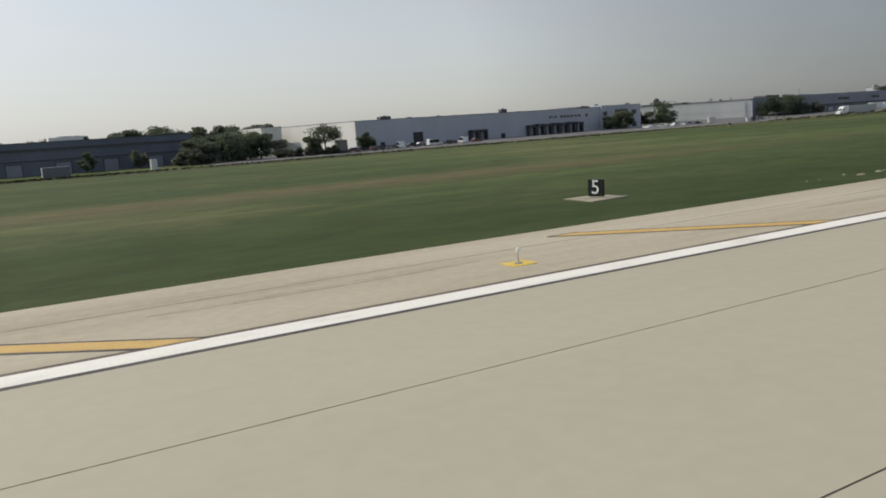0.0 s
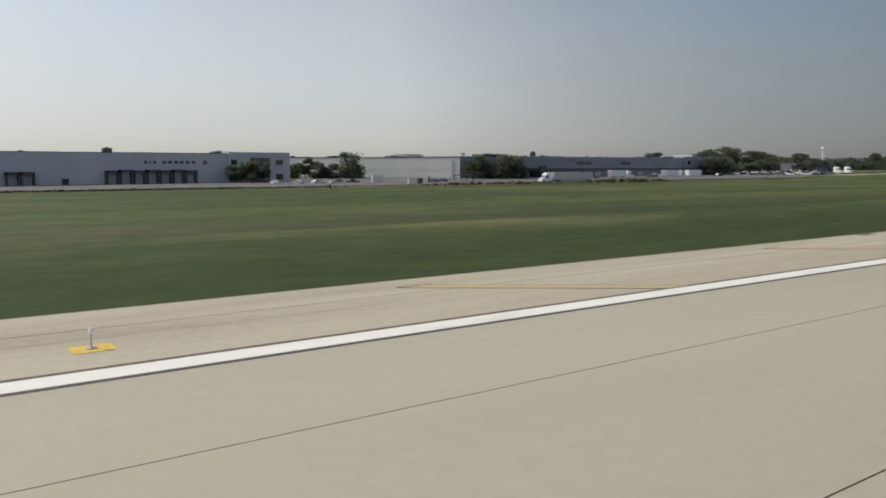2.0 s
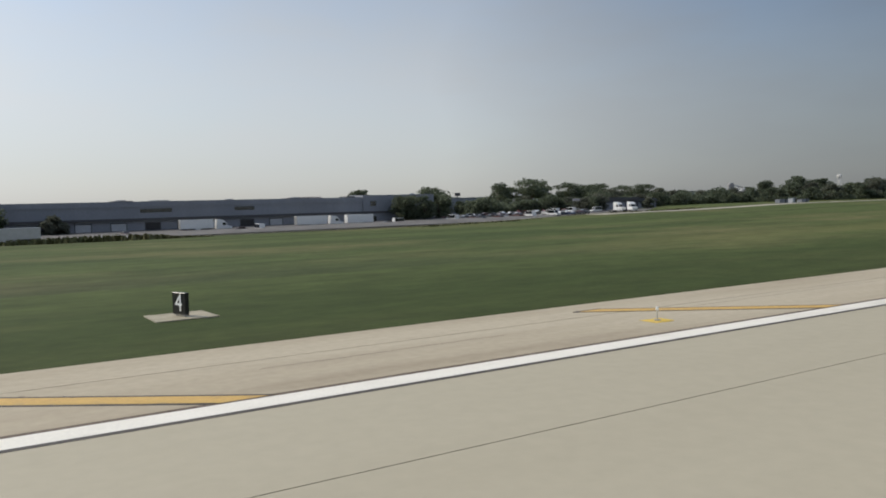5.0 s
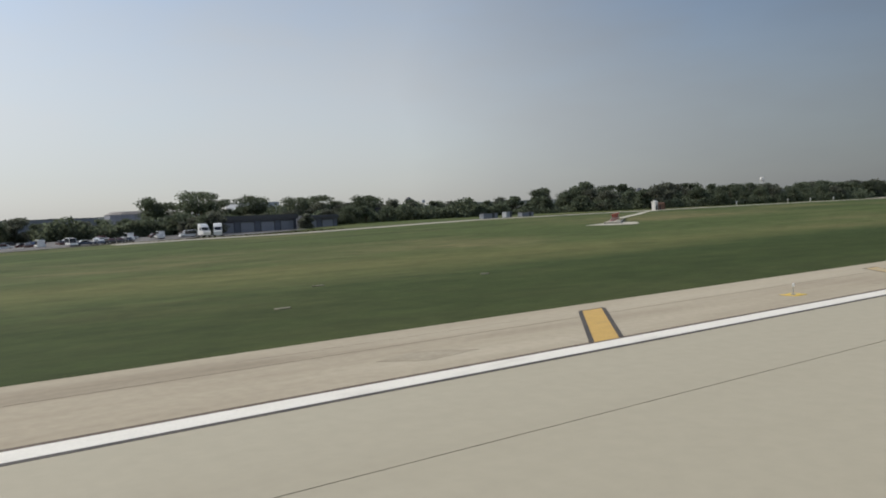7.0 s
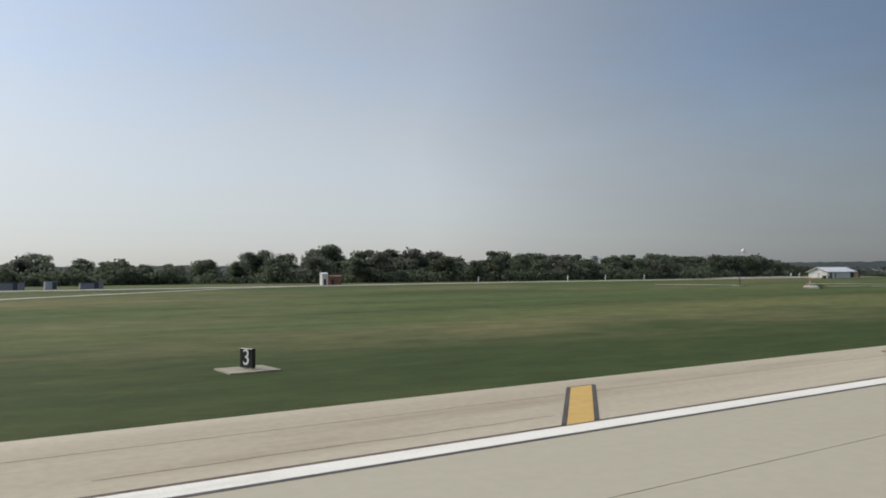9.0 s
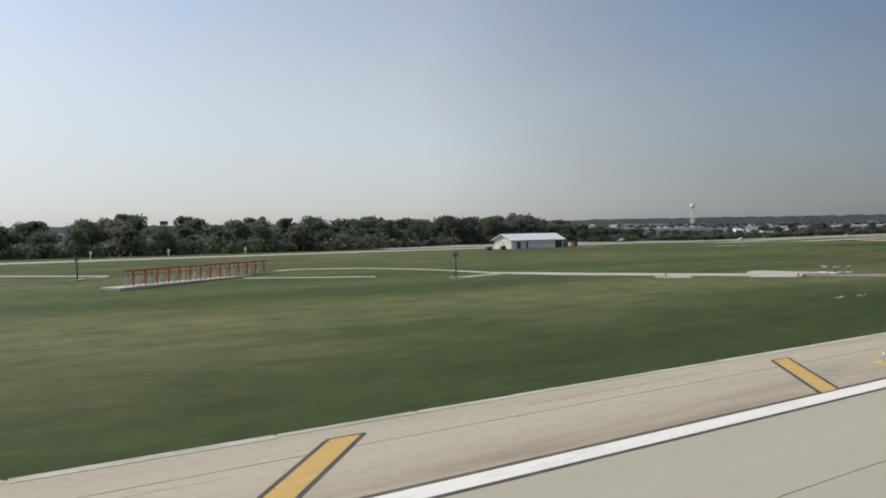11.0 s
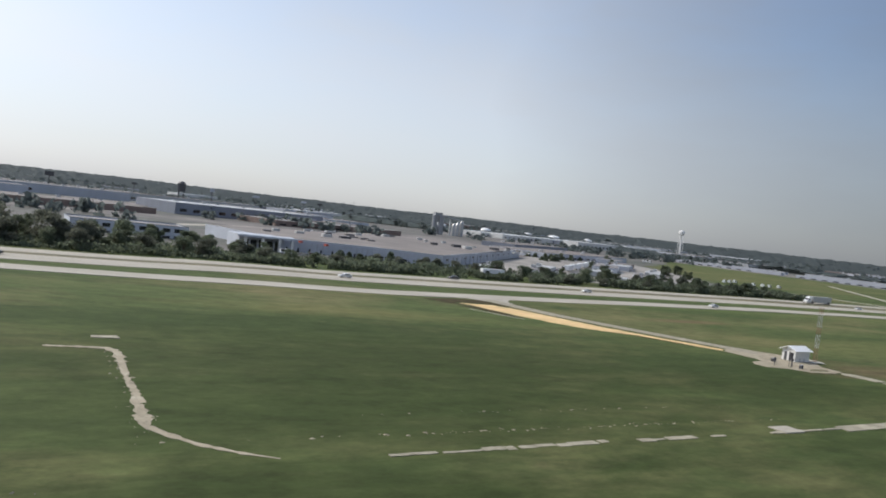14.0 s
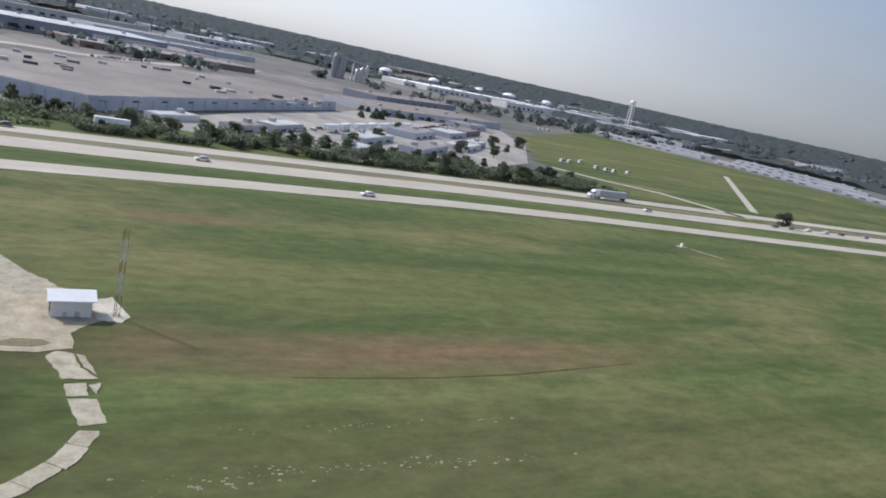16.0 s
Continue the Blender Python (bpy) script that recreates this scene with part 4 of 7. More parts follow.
def number_sign(text, x, y, w=1.25, h=1.42):
    ob = thing("distance_sign", x, y, 0, f"black runway distance sign with white number {text} on a concrete pad", "sign", "runway distance signs")
    part("pad", Mesh().prism([(-1.75, -1.6), (1.75, -1.5), (1.65, 1.75), (-1.7, 1.65)], -0.2, 0.07), M_CONCRETE, ob, "pale concrete pad")
    tilt = Mesh().box(-0.13, 0.13, -w / 2, w / 2, 0.16, h)
    body = part("cabinet", tilt, M_BLACK_SIGN, ob, "black sign cabinet", bevel=0.03)
    body.rotation_euler = (0, 0, radians(20))
    for s in (-0.4, 0.4):
        leg = part("leg", Mesh().box(-0.05, 0.05, s - 0.05, s + 0.05, 0.05, 0.2), M_METAL, ob)
        leg.rotation_euler = (0, 0, radians(20))
    lettering(text, 1.45, M_SIGN_WHITE, ob, (-0.14 * math.cos(radians(20)), -0.14 * math.sin(radians(20)), 0.80), 90, -90 + 20)
    return ob


number_sign("5", 39.2, 44.6)
number_sign("4", 365.7, 46.2)
number_sign("3", 700.7, 50.5)
number_sign("2", 1015.0, 46.4)


def ils_sign():
    ob = thing("guidance_sign", 656.0, 45.6, 0, "low red and black airfield sign reading ILS on a concrete pad", "sign")
    part("pad", Mesh().prism([(-2.3, -1.9), (2.0, -2.3), (2.4, 1.7), (-1.8, 2.2)], -0.2, 0.07), M_CONCRETE, ob, "pale concrete pad")
    for name, y0, y1, mat, lab in (("black_panel", 0.0, 1.55, M_BLACK_SIGN, "black blank panel"), ("red_panel", -1.35, 0.0, M_RED_SIGN, "red panel with white letters")):
        p = part(name, Mesh().box(-0.14, 0.14, y0, y1, 0.18, 1.12), mat, ob, lab, bevel=0.025)
        p.rotation_euler = (0, 0, radians(38))
    for s in (-1.0, 0.1, 1.2):
        leg = part("leg", Mesh().box(-0.05, 0.05, s - 0.05, s + 0.05, 0.05, 0.2), M_METAL, ob)
        leg.rotation_euler = (0, 0, radians(38))
    c, s = math.cos(radians(38)), math.sin(radians(38))
    lettering("ILS", 0.80, M_SIGN_WHITE, ob, (-0.15 * c + 0.68 * s, -0.15 * s - 0.68 * c, 0.66), 90, -90 + 38)
    return ob


ils_sign()


def antenna_array(xa, ya, xb, yb, count, height, beam, label):
    """A row of short masts on a concrete strip, with orange-red heads or one long beam."""
    z = ground_z((xa + xb) / 2, (ya + yb) / 2)
    d = math.hypot(xb - xa, yb - ya)
    ob = thing("localizer_array", xa, ya, z, label, "antenna", turn=math.degrees(math.atan2(yb - ya, xb - xa)))
    part("footing", Mesh().prism([(-3.5, -2.2), (d + 2, -1.6), (d + 2, 1.6), (-3.5, 1.8)], -0.8, 0.12), M_TRACK, ob, "long pale concrete footing")
    for i in range(count):
        s = d * i / (count - 1)
        mast = Mesh().box(s - 0.09, s + 0.09, -0.09, 0.09, 0.1, height)
        mast.tube((s, 0.9, 0.1), (s, 0, height * 0.7), 0.05, k=5)
        part("mast", mast, M_RED if i % 2 else M_METAL, ob, "dull red post" if i % 2 else "")
        if not beam:
            part("antenna", Mesh().box(s - 0.16, s + 0.16, -0.9, 0.9, height - 0.35, height + 0.1), M_SIGN_WHITE if i % 2 else M_RED, ob, "short red and white antenna head")
    if beam:
        part("beam", Mesh().box(-0.6, d + 0.6, -0.3, 0.3, height - 0.06, height + 0.2), M_RED, ob, "long orange-red antenna beam")
        part("lower_beam", Mesh().box(-0.3, d + 0.3, -0.15, 0.15, height * 0.72, height * 0.72 + 0.12), M_RED, ob, "thin lower red rail")
    return ob


antenna_array(661.0, 136.0, 683.5, 154.5, 15, 1.75, True, "row of short masts under a red beam on concrete in grass")
solid("array_pad", patch([(650.2, 134.4), (653.4, 129.4), (657.4, 126.4), (661.0, 127.6), (667.5, 134.0), (663.5, 139.0), (657.0, 137.2)], 0.10), M_TRACK, "pale fan-shaped concrete pad at the end of an antenna row", "pad", "structure")
solid("field_track", strip([(684, 154.6), (716, 176), (752, 203), (781, 220)], 2.2, 0.08), M_TRACK, "narrow pale concrete path through grass", "track", "structure")
antenna_array(884.5, 123.8, 912.5, 141.0, 28, 2.35, True, "long localizer antenna with orange-red beam on many posts")


def small_pole(x, y, h, label, cross=True, mat=M_TRIM):
    z = ground_z(x, y)
    ob = thing("field_mast", x, y, z, label, "mast")
    part("foot", Mesh().prism(rect(-1.0, 1.0, -0.8, 0.8), -0.2, 0.12), M_CONCRETE, ob, "small concrete foot")
    part("pole", Mesh().tube((0, 0, 0), (0, 0, h), 0.13, 0.10), mat, ob)
    if cross:
        part("antenna", Mesh().box(-0.7, 0.7, -0.06, 0.06, h - 0.7, h - 0.55).box(-0.5, 0.5, -0.06, 0.06, h - 0.3, h - 0.2).box(-0.35, -0.2, -0.3, 0.3, h - 0.9, h - 0.1), M_TRIM, ob)
    return ob


small_pole(881.0, 143.3, 4.0, "thin dark mast on a concrete foot in grass")
small_pole(935.3, 111.5, 4.4, "thin dark mast with short cross arms")
small_pole(992.3, 66.2, 1.6, "short rusty red post on a worn concrete foot", False, M_RED)
small_pole(964.8, 91.2, 2.2, "short rusty red equipment post", False, M_RED)
for x, y, w in ((884, 146, 5), (1083.0, 166.2, 9.0), (1089.8, 163.8, 3.5), (1047.6, 191.6, 9), (1076.3, 169, 4), (1135.2, 134.4, 4.2)):
    z = ground_z(x, y)
    solid("slab", Mesh().prism([(-w / 2, -0.9), (w / 2, -1.1), (w * 0.45, 1.0), (-w * 0.48, 0.8)], -0.3, 0.08), M_CONCRETE, "flat pale concrete slab lying in grass", "slab", at=(x, y, z))

rng = random.Random(17)
for x, y, w in ((1034.5, 59.0, 2.6), (1037.5, 59.6, 1.8), (1040.5, 60.2, 1.3), (1040.8, 71.0, 1.3), (1046.2, 90.6, 1.6), (1043.2, 90.2, 0.9), (1039, 87.2, 1.1), (560, 58, 0.8), (536, 49, 0.9), (545, 62, 0.7), (953, 54.2, 1.1), (957, 53.6, 0.8)):
    ring = [(w * (0.6 + 0.6 * rng.random()) * math.cos(k * 0.785), 0.45 * w * (0.5 + 0.7 * rng.random()) * math.sin(k * 0.785)) for k in range(8)]
    solid("broken_slab", Mesh().prism([(0.75 * p, 0.75 * q) for p, q in ring], -0.1, 0.06), M_CONCRETE, "broken piece of pale concrete lying in grass", "slab", group="broken slabs", at=(x, y, ground_z(x, y)))

solid("shallow_ditch", strip([(1323, 105.6), (1334, 105.0), (1346, 104.6), (1362, 105.3), (1380, 107.6), (1397, 110.2)], lambda s: 0.12 + 0.4 * math.sin(3.14 * s), 0.03, every=2.0), M_SOIL, "dark shallow rut along dry brown grass", "rut", "structure")


def barrier(x, y, turn, length):
    ob = thing("barrier", x, y, ground_z(x, y), "low red and white barrier across a track", "barrier", turn=turn)
    k = 6
    for i in range(k):
        a, b = length * (i / k - 0.5), length * ((i + 1) / k - 0.5)
        part("block", Mesh().side([(a + 0.02, 0.05), (b - 0.02, 0.05), (b - 0.04, 0.42), (a + 0.04, 0.42)], -0.2, 0.2), M_RED if i % 5 else M_SIGN_WHITE, ob)
    return ob


barrier(985, 79.2, 36, 8.0)
rng = random.Random(8)
for i in range(9):
    x, y = 994.5 + 4.5 * rng.random(), 77.5 + 4 * rng.random()
    ob = thing("equipment_stand", x, y, ground_z(x, y), "small dark equipment box on posts over white slabs", "equipment", "approach light stands")
    part("slab", Mesh().prism(rect(-0.8, 0.8, -0.45, 0.45), -0.1, 0.12), M_SIGN_WHITE, ob, "white concrete slab")
    part("post", Mesh().tube((0, 0, 0.1), (0, 0, 1.0), 0.05), M_TRIM, ob)
    part("lamp", Mesh().box(-0.14, 0.14, -0.1, 0.1, 0.9, 1.25), M_METAL, ob)
for dx in (-0.9, 0.8):
    x, y = 1018.5 + dx, 40.8 + 1.4 * dx
    ob = thing("approach_light", x, y, ground_z(x, y) + 0.05, "small dark lamp on a short post", "light", "runway end lights")
    part("post", Mesh().tube((0, 0, 0), (0, 0, 0.5), 0.05), M_TRIM, ob)
    part("lamp", Mesh().lathe(0, 0, [(0.08, 0.45), (0.12, 0.5), (0.12, 0.62), (0.08, 0.7)], 8), M_TRIM, ob)


def gable_hut(name, x0, x1, y0, y1, z, eave, ridge, label, over=0.5, roof_mat=M_ROOF_WHITE, wall=M_WALL_WHITE, openings=()):
    ob = thing(name, x0, y0, z, label, "building")
    w, d = x1 - x0, y1 - y0
    m = Mesh()
    m.add([(0, 0, -0.4), (w, 0, -0.4), (w, d, -0.4), (0, d, -0.4), (0, 0, eave), (w, 0, eave), (w, d, eave), (0, d, eave), (0, d / 2, ridge), (w, d / 2, ridge)],
          [(0, 1, 5, 4), (2, 3, 7, 6), (1, 2, 6, 9, 5), (3, 0, 4, 8, 7), (4, 5, 9, 8), (6, 7, 8, 9), (3, 2, 1, 0)])
    part("wall", m, wall, ob)
    r = Mesh()
    t, sl = 0.16, (ridge - eave) / (d / 2)
    for y_e, sgn in ((-over, 1), (d + over, -1)):
        z_e = eave - over * sl + 0.05
        a = [(-over, y_e, z_e), (w + over, y_e, z_e), (w + over, d / 2, ridge + 0.05), (-over, d / 2, ridge + 0.05)]
        r.add(a + [(x, y, zz + t) for x, y, zz in a], [(0, 1, 2, 3), (4, 5, 6, 7), (0, 1, 5, 4), (1, 2, 6, 5), (2, 3, 7, 6), (3, 0, 4, 7)])
    part("roof", r, roof_mat, ob, "white metal roof")
    for side, a, b, za, zb, mat in openings:
        if side == "front":
            q = Mesh().box(a, b, -0.06, 0.05, za, zb)
        else:
            q = Mesh().box(-0.06, 0.05, a, b, za, zb)
        part("door" if za < 0.3 else "window", q, mat, ob, bevel=0.015)
    part("plinth", Mesh().prism(rect(-1.2, w + 1.2, -1.6, d + 1.0), -0.6, 0.08), M_CONCRETE, ob, "pale concrete plinth")
    return ob


gable_hut("equipment_shed", 1016.8, 1038.8, 196.8, 205.6, ground_z(1030, 200), 2.9, 4.6, "long white equipment shed with a white metal roof", 0.8,
          wall=M_WALL_WHITE, openings=(("front", 2.2, 3.8, 0.1, 2.3, M_TRIM), ("front", 6.0, 6.8, 0.1, 2.2, M_TRIM), ("front", 18.5, 21.5, 0.1, 2.5, M_DARK), ("side", 3.5, 4.5, 0.1, 2.1, M_METAL)))
for x, mat, lab in ((1042.0, M_BOX_GREEN, "squat dull green metal equipment box beside the shed"), (1046.4, M_TRUCK_BROWN, "squat rusty red-brown metal box beside the shed")):
    ob = thing("transformer_box", x, 199.5, ground_z(x, 199.5), lab, "equipment box", "shed boxes")
    part("case", Mesh().box(-0.9, 0.9, -0.7, 0.7, 0, 1.5), mat, ob, bevel=0.06)
    part("lid", Mesh().box(-0.9, 0.9, -0.8, 0.8, 1.5, 1.62), M_TRIM, ob)
for x, y in ((1002.3, 189.6), (1008.7, 190.9)):
    ob = thing("junction_box", x, y, ground_z(x, y), "small dark equipment box in the grass", "equipment box", "field boxes")
    part("case", Mesh().box(-0.8, 0.8, -0.5, 0.5, 0, 1.2), M_TRIM, ob, bevel=0.05)
    part("lid", Mesh().box(-0.9, 0.9, -0.6, 0.6, 1.2, 1.3), M_METAL, ob)
gable_hut("equipment_hut", 1293.1, 1298.6, 127.2, 131.0, 0, 2.8, 3.6, "small white hut with a shallow overhanging metal roof", 0.6,
          openings=(("side", 0.5, 1.7, 0.1, 2.2, M_DARK), ("side", 2.4, 3.1, 0.1, 2.2, M_TRIM), ("front", 1.6, 2.2, 0.1, 0.9, M_METAL), ("front", 3.2, 3.9, 0.1, 0.9, M_METAL)))

zh = ground_z(758, 191)
gable_hut("monitor_hut", 791.6, 793.4, 232, 234, zh, 3.6, 3.9, "narrow white equipment cabin beside the perimeter road", 0.15,
          openings=(("front", 0.5, 1.3, 0.1, 2.0, M_DARK),))
gable_hut("monitor_hut", 794.2, 798.6, 232.5, 235, zh, 2.7, 3.0, "small rusty brown equipment cabin beside the perimeter road", 0.15, roof_mat=M_TRUCK_BROWN, wall=M_TRUCK_BROWN,
          openings=(("front", 0.8, 1.6, 0.1, 1.9, M_DARK),))
for x, y, w, h, mat, lab in ((701, 238, 7, 1.9, M_WALL_DARK, "dark grey steel equipment container beside the perimeter road"), (713, 239, 3, 2.2, M_WALL_GREY, "narrow grey equipment cabin beside the perimeter road"), (722, 240, 6, 1.6, M_WALL_DARK, "dark low equipment container beside the perimeter road")):
    ob = thing("equipment_container", x, y, ground_z(x, y), lab, "container", "roadside containers")
    part("box", Mesh().box(0, w, 0, 2.6, 0.0, h), mat, ob, bevel=0.05)
    part("roof", Mesh().box(-0.15, w + 0.15, -0.15, 2.75, h, h + 0.12), M_TRIM, ob)
    part("door", Mesh().box(w * 0.6, w * 0.6 + 1.1, -0.06, 0.02, 0.1, 2.1), M_TRIM, ob)


def lattice_mast(x, y, h):
    ob = thing("lattice_mast", x, y, 0, "tall thin lattice mast in dull red and grey bands", "mast")
    k = 8
    for i in range(k):
        za, zb = h * i / k, h * (i + 1) / k
        m = Mesh()
        w = 0.42
        corners = [(-w, -w), (w, -w), (0, w)]
        for (ax, ay), (bx, by) in zip(corners, corners[1:] + corners[:1]):
            m.tube((ax, ay, za), (ax, ay, zb), 0.045, k=5)
            m.tube((ax, ay, za), (bx, by, zb), 0.03, k=4)
        part("mast_section", m, M_TRUCK_BROWN if i in (0, 1, 4, 7) else M_WALL_PALE, ob, "dull red painted section" if i in (0, 1, 4, 7) else "")
    part("foot", Mesh().prism(rect(-0.7, 0.7, -0.7, 0.7), -0.2, 0.15), M_CONCRETE, ob)
    return ob


lattice_mast(1302.2, 128.2, 14.0)
for x, y, h in ((1283.4, 121.0, 2.1), (1284.2, 121.3, 2.0), (1280.4, 123.3, 1.9)):
    ob = thing("standpipe", x, y, 0, "small dark vertical equipment post on the apron", "equipment post", "hut posts")
    part("post", Mesh().tube((0, 0, 0), (0, 0, h), 0.09), M_TRIM, ob)
    part("head", Mesh().box(-0.2, 0.2, -0.15, 0.15, h - 0.55, h), M_TRIM, ob, bevel=0.03)
for x, y, w, h in ((1285.4, 127.4, 1.2, 0.8), (1284.6, 119.2, 0.7, 0.9)):
    ob = thing("junction_box", x, y, 0.05, "squat dark equipment box on the gravel apron", "equipment box", "hut boxes")
    part("case", Mesh().box(-w / 2, w / 2, -0.35, 0.35, 0, h), M_TRIM, ob, bevel=0.05)
    part("lid", Mesh().box(-w / 2 - 0.05, w / 2 + 0.05, -0.4, 0.4, h, h + 0.07), M_METAL, ob)
ob = thing("aerial_pole", 1283.8, 121.9, 0, "thin tall grey pole on the gravel apron", "pole")
part("pole", Mesh().tube((0, 0, 0), (0, 0, 4.4), 0.06, 0.045, 8), M_TRIM, ob)
part("foot", Mesh().prism(rect(-0.3, 0.3, -0.3, 0.3), -0.1, 0.12), M_CONCRETE, ob)
ob = thing("marker_post", 1513.0, 213.5, 0, "white marker cabinet at the end of a strip of pale concrete", "marker")
part("cabinet", Mesh().box(-0.5, 0.5, -0.4, 0.4, 0, 1.3), M_SIGN_WHITE, ob, bevel=0.06)
part("slab", Mesh().prism([(-2.5, -1.4), (2.2, -1.5), (2, 1.4), (-2.2, 1.3)], -0.2, 0.08), M_CONCRETE, ob)
solid("cable_cover", strip([(1515, 211), (1521, 200)], 1.0, 0.08), M_CONCRETE, "narrow strip of pale concrete in grass", "slab")
for x in (856, 900, 921, 944, 1051, 1058, 1072):
    y = 236
    ob = thing("marker_post", x, y, ground_z(x, y), "small white marker post beside the road", "marker", "road markers")
    part("post", Mesh().box(-0.12, 0.12, -0.12, 0.12, 0, 1.8), M_SIGN_WHITE, ob)
    part("plate", Mesh().box(-0.35, 0.35, -0.16, -0.1, 1.2, 2.0), M_SIGN_WHITE, ob)
# ----------------------------------------------------------- warehouses


def ring(x0, x1, y0, y1, t, za, zb):
    """Four joined walls round a rectangle."""
    out = [(x0, y0), (x1, y0), (x1, y1), (x0, y1)]
    ins = [(x0 + t, y0 + t), (x1 - t, y0 + t), (x1 - t, y1 - t), (x0 + t, y1 - t)]
    vs = [(x, y, z) for z in (za, zb) for x, y in out + ins]
    fs = []
    for i in range(4):
        j = (i + 1) % 4
        fs += [(i, j, 8 + j, 8 + i), (4 + j, 4 + i, 12 + i, 12 + j), (8 + i, 8 + j, 12 + j, 12 + i), (j, i, 4 + i, 4 + j)]
    return Mesh().add(vs, fs)


def hall(name, x, y, w, d, z0, z1, wall, roof, label, turn=0, category="building"):
    """A flat-roofed hall: four walls with thickness, a roof inside a parapet."""
    ob = thing(name, x, y, z0, label, category, turn=turn)
    h = z1 - z0
    t = 0.4
    part("wall", ring(0, w, 0, d, t, -1, h), wall, ob)
    part("roof", Mesh().box(t, w - t, t, d - t, h - 0.9, h - 0.5), roof, ob, "flat roof")
    part("coping", ring(-0.08, w + 0.08, -0.08, d + 0.08, 0.5, h, h + 0.18), M_TRIM, ob)
    return ob


def front_piece(ob, name, a, b, za, zb, mat, depth=0.12, label="", frame=False):
    p = part(name, Mesh().box(a, b, -depth, 0.1, za, zb), mat, ob, label)
    if frame:
        part("frame", Mesh().box(a - 0.25, a, -depth - 0.1, 0.1, za, zb + 0.25).box(b, b + 0.25, -depth - 0.1, 0.1, za, zb + 0.25).box(a, b, -depth - 0.1, 0.1, zb, zb + 0.25), M_TRIM, p)
    return p


def roof_unit(ob, a, b, y, z, h, mat=M_TRIM):
    u = part("roof_unit", Mesh().box(a, b, y, y + (b - a) * 0.8, z, z + h), mat, ob, "rooftop air handling unit", bevel=0.08)
    part("fan_cowl", Mesh().lathe((a + b) / 2, y + (b - a) * 0.4, [((b - a) * 0.25, z + h), ((b - a) * 0.25, z + h + 0.3), ((b - a) * 0.2, z + h + 0.35)], 10), M_METAL, u)


def dock(ob, a, b, z, h):
    d = part("dock_house", Mesh().box(a, a + 0.5, -2.2, 0, z, h).box(b - 0.5, b, -2.2, 0, z, h).box(a, b, -2.2, 0, h - 0.8, h), M_TRIM, ob, "dark dock shelter")
    part("dock_door", Mesh().box(a + 0.5, b - 0.5, -0.15, 0.1, z + 0.8, h - 0.8), M_WALL_GREY, d, "grey sectional dock door")
    part("bumper", Mesh().box(a + 0.5, b - 0.5, -0.5, -0.15, z + 0.5, z + 0.8), M_RUBBER, d)


zb = -1.7
# dark hall at the start
bA = hall("warehouse", -90, 258, 151.5, 70, zb, 8.3, M_WALL_NAVY, M_ROOF_GREY, "long low dark blue-grey warehouse", 0)
front_piece(bA, "fascia", 0, 151.5, 7.6, 8.3, M_TRIM, 0.25)
front_piece(bA, "band", 0, 151.5, 4.6, 5.0, M_TRIM, 0.12)
for a in range(8, 150, 13):
    front_piece(bA, "dock_door", a, a + 4, 0, 4.0, M_WALL_DARK, 0.15, frame=True)
roof_unit(bA, 112.5, 122.5, 20, 9.4, 2.0, M_WALL_WHITE)
ob = thing("storage_container", 15.6, 222.5, ground_z(18, 225), "dark steel storage container at the edge of the yard", "container")
part("box", Mesh().box(0, 6.5, 0, 2.6, 0.1, 2.8), M_WALL_DARK, ob, bevel=0.06)
part("door", Mesh().box(-0.06, 0, 0.15, 2.45, 0.25, 2.65), M_WALL_WHITE, ob, "pale end doors")
for i in range(16):
    part("rib", Mesh().box(0.3 + i * 0.38, 0.45 + i * 0.38, -0.05, 0.02, 0.2, 2.7), M_TRIM, ob)
ob = thing("storage_container", 42, 224, ground_z(42, 225), "white tank and pallets at the yard edge", "container")
part("box", Mesh().box(0, 1.6, 0, 1.6, 0, 2.9), M_WALL_WHITE, ob, bevel=0.06)
part("skid", Mesh().box(-0.2, 1.8, -0.2, 1.8, 0, 0.15), M_TRIM, ob)

ob = thing("storage_container", 104.2, 243, ground_z(106, 244), "tall grey-tan storage box at the yard edge", "container")
part("box", Mesh().box(0, 3.5, 0, 2.5, 0.9, 4.3), M_BOX_TAN, ob, bevel=0.05)
part("skid", Mesh().box(0.1, 3.4, 0.1, 2.4, -0.1, 0.9), M_TRIM, ob)
part("door", Mesh().box(0.2, 3.3, -0.05, 0.02, 1.1, 4.1), M_BOX_TAN, ob)

# white office behind
bW = hall("office_building", 107.5, 330, 8.8, 46, zb, 9.5, M_WALL_WHITE, M_ROOF_GREY, "white two-storey office building with rows of windows")
for row in (2.6, 6.6):
    for i in range(9):
        w = part("window", Mesh().box(-0.12, 0.1, 2 + i * 4.6, 4.6 + i * 4.6, row, row + 2.0), M_GLASS, bW)
        part("sill", Mesh().box(-0.25, 0.1, 1.9 + i * 4.6, 4.7 + i * 4.6, row - 0.2, row), M_WALL_WHITE, w)
for row in (2.6, 6.6):
    part("window", Mesh().box(2.2, 4.6, -0.12, 0.1, row, row + 2.0), M_GLASS, bW)
roof_unit(bW, 2, 7, 10, 10.3, 1.3)

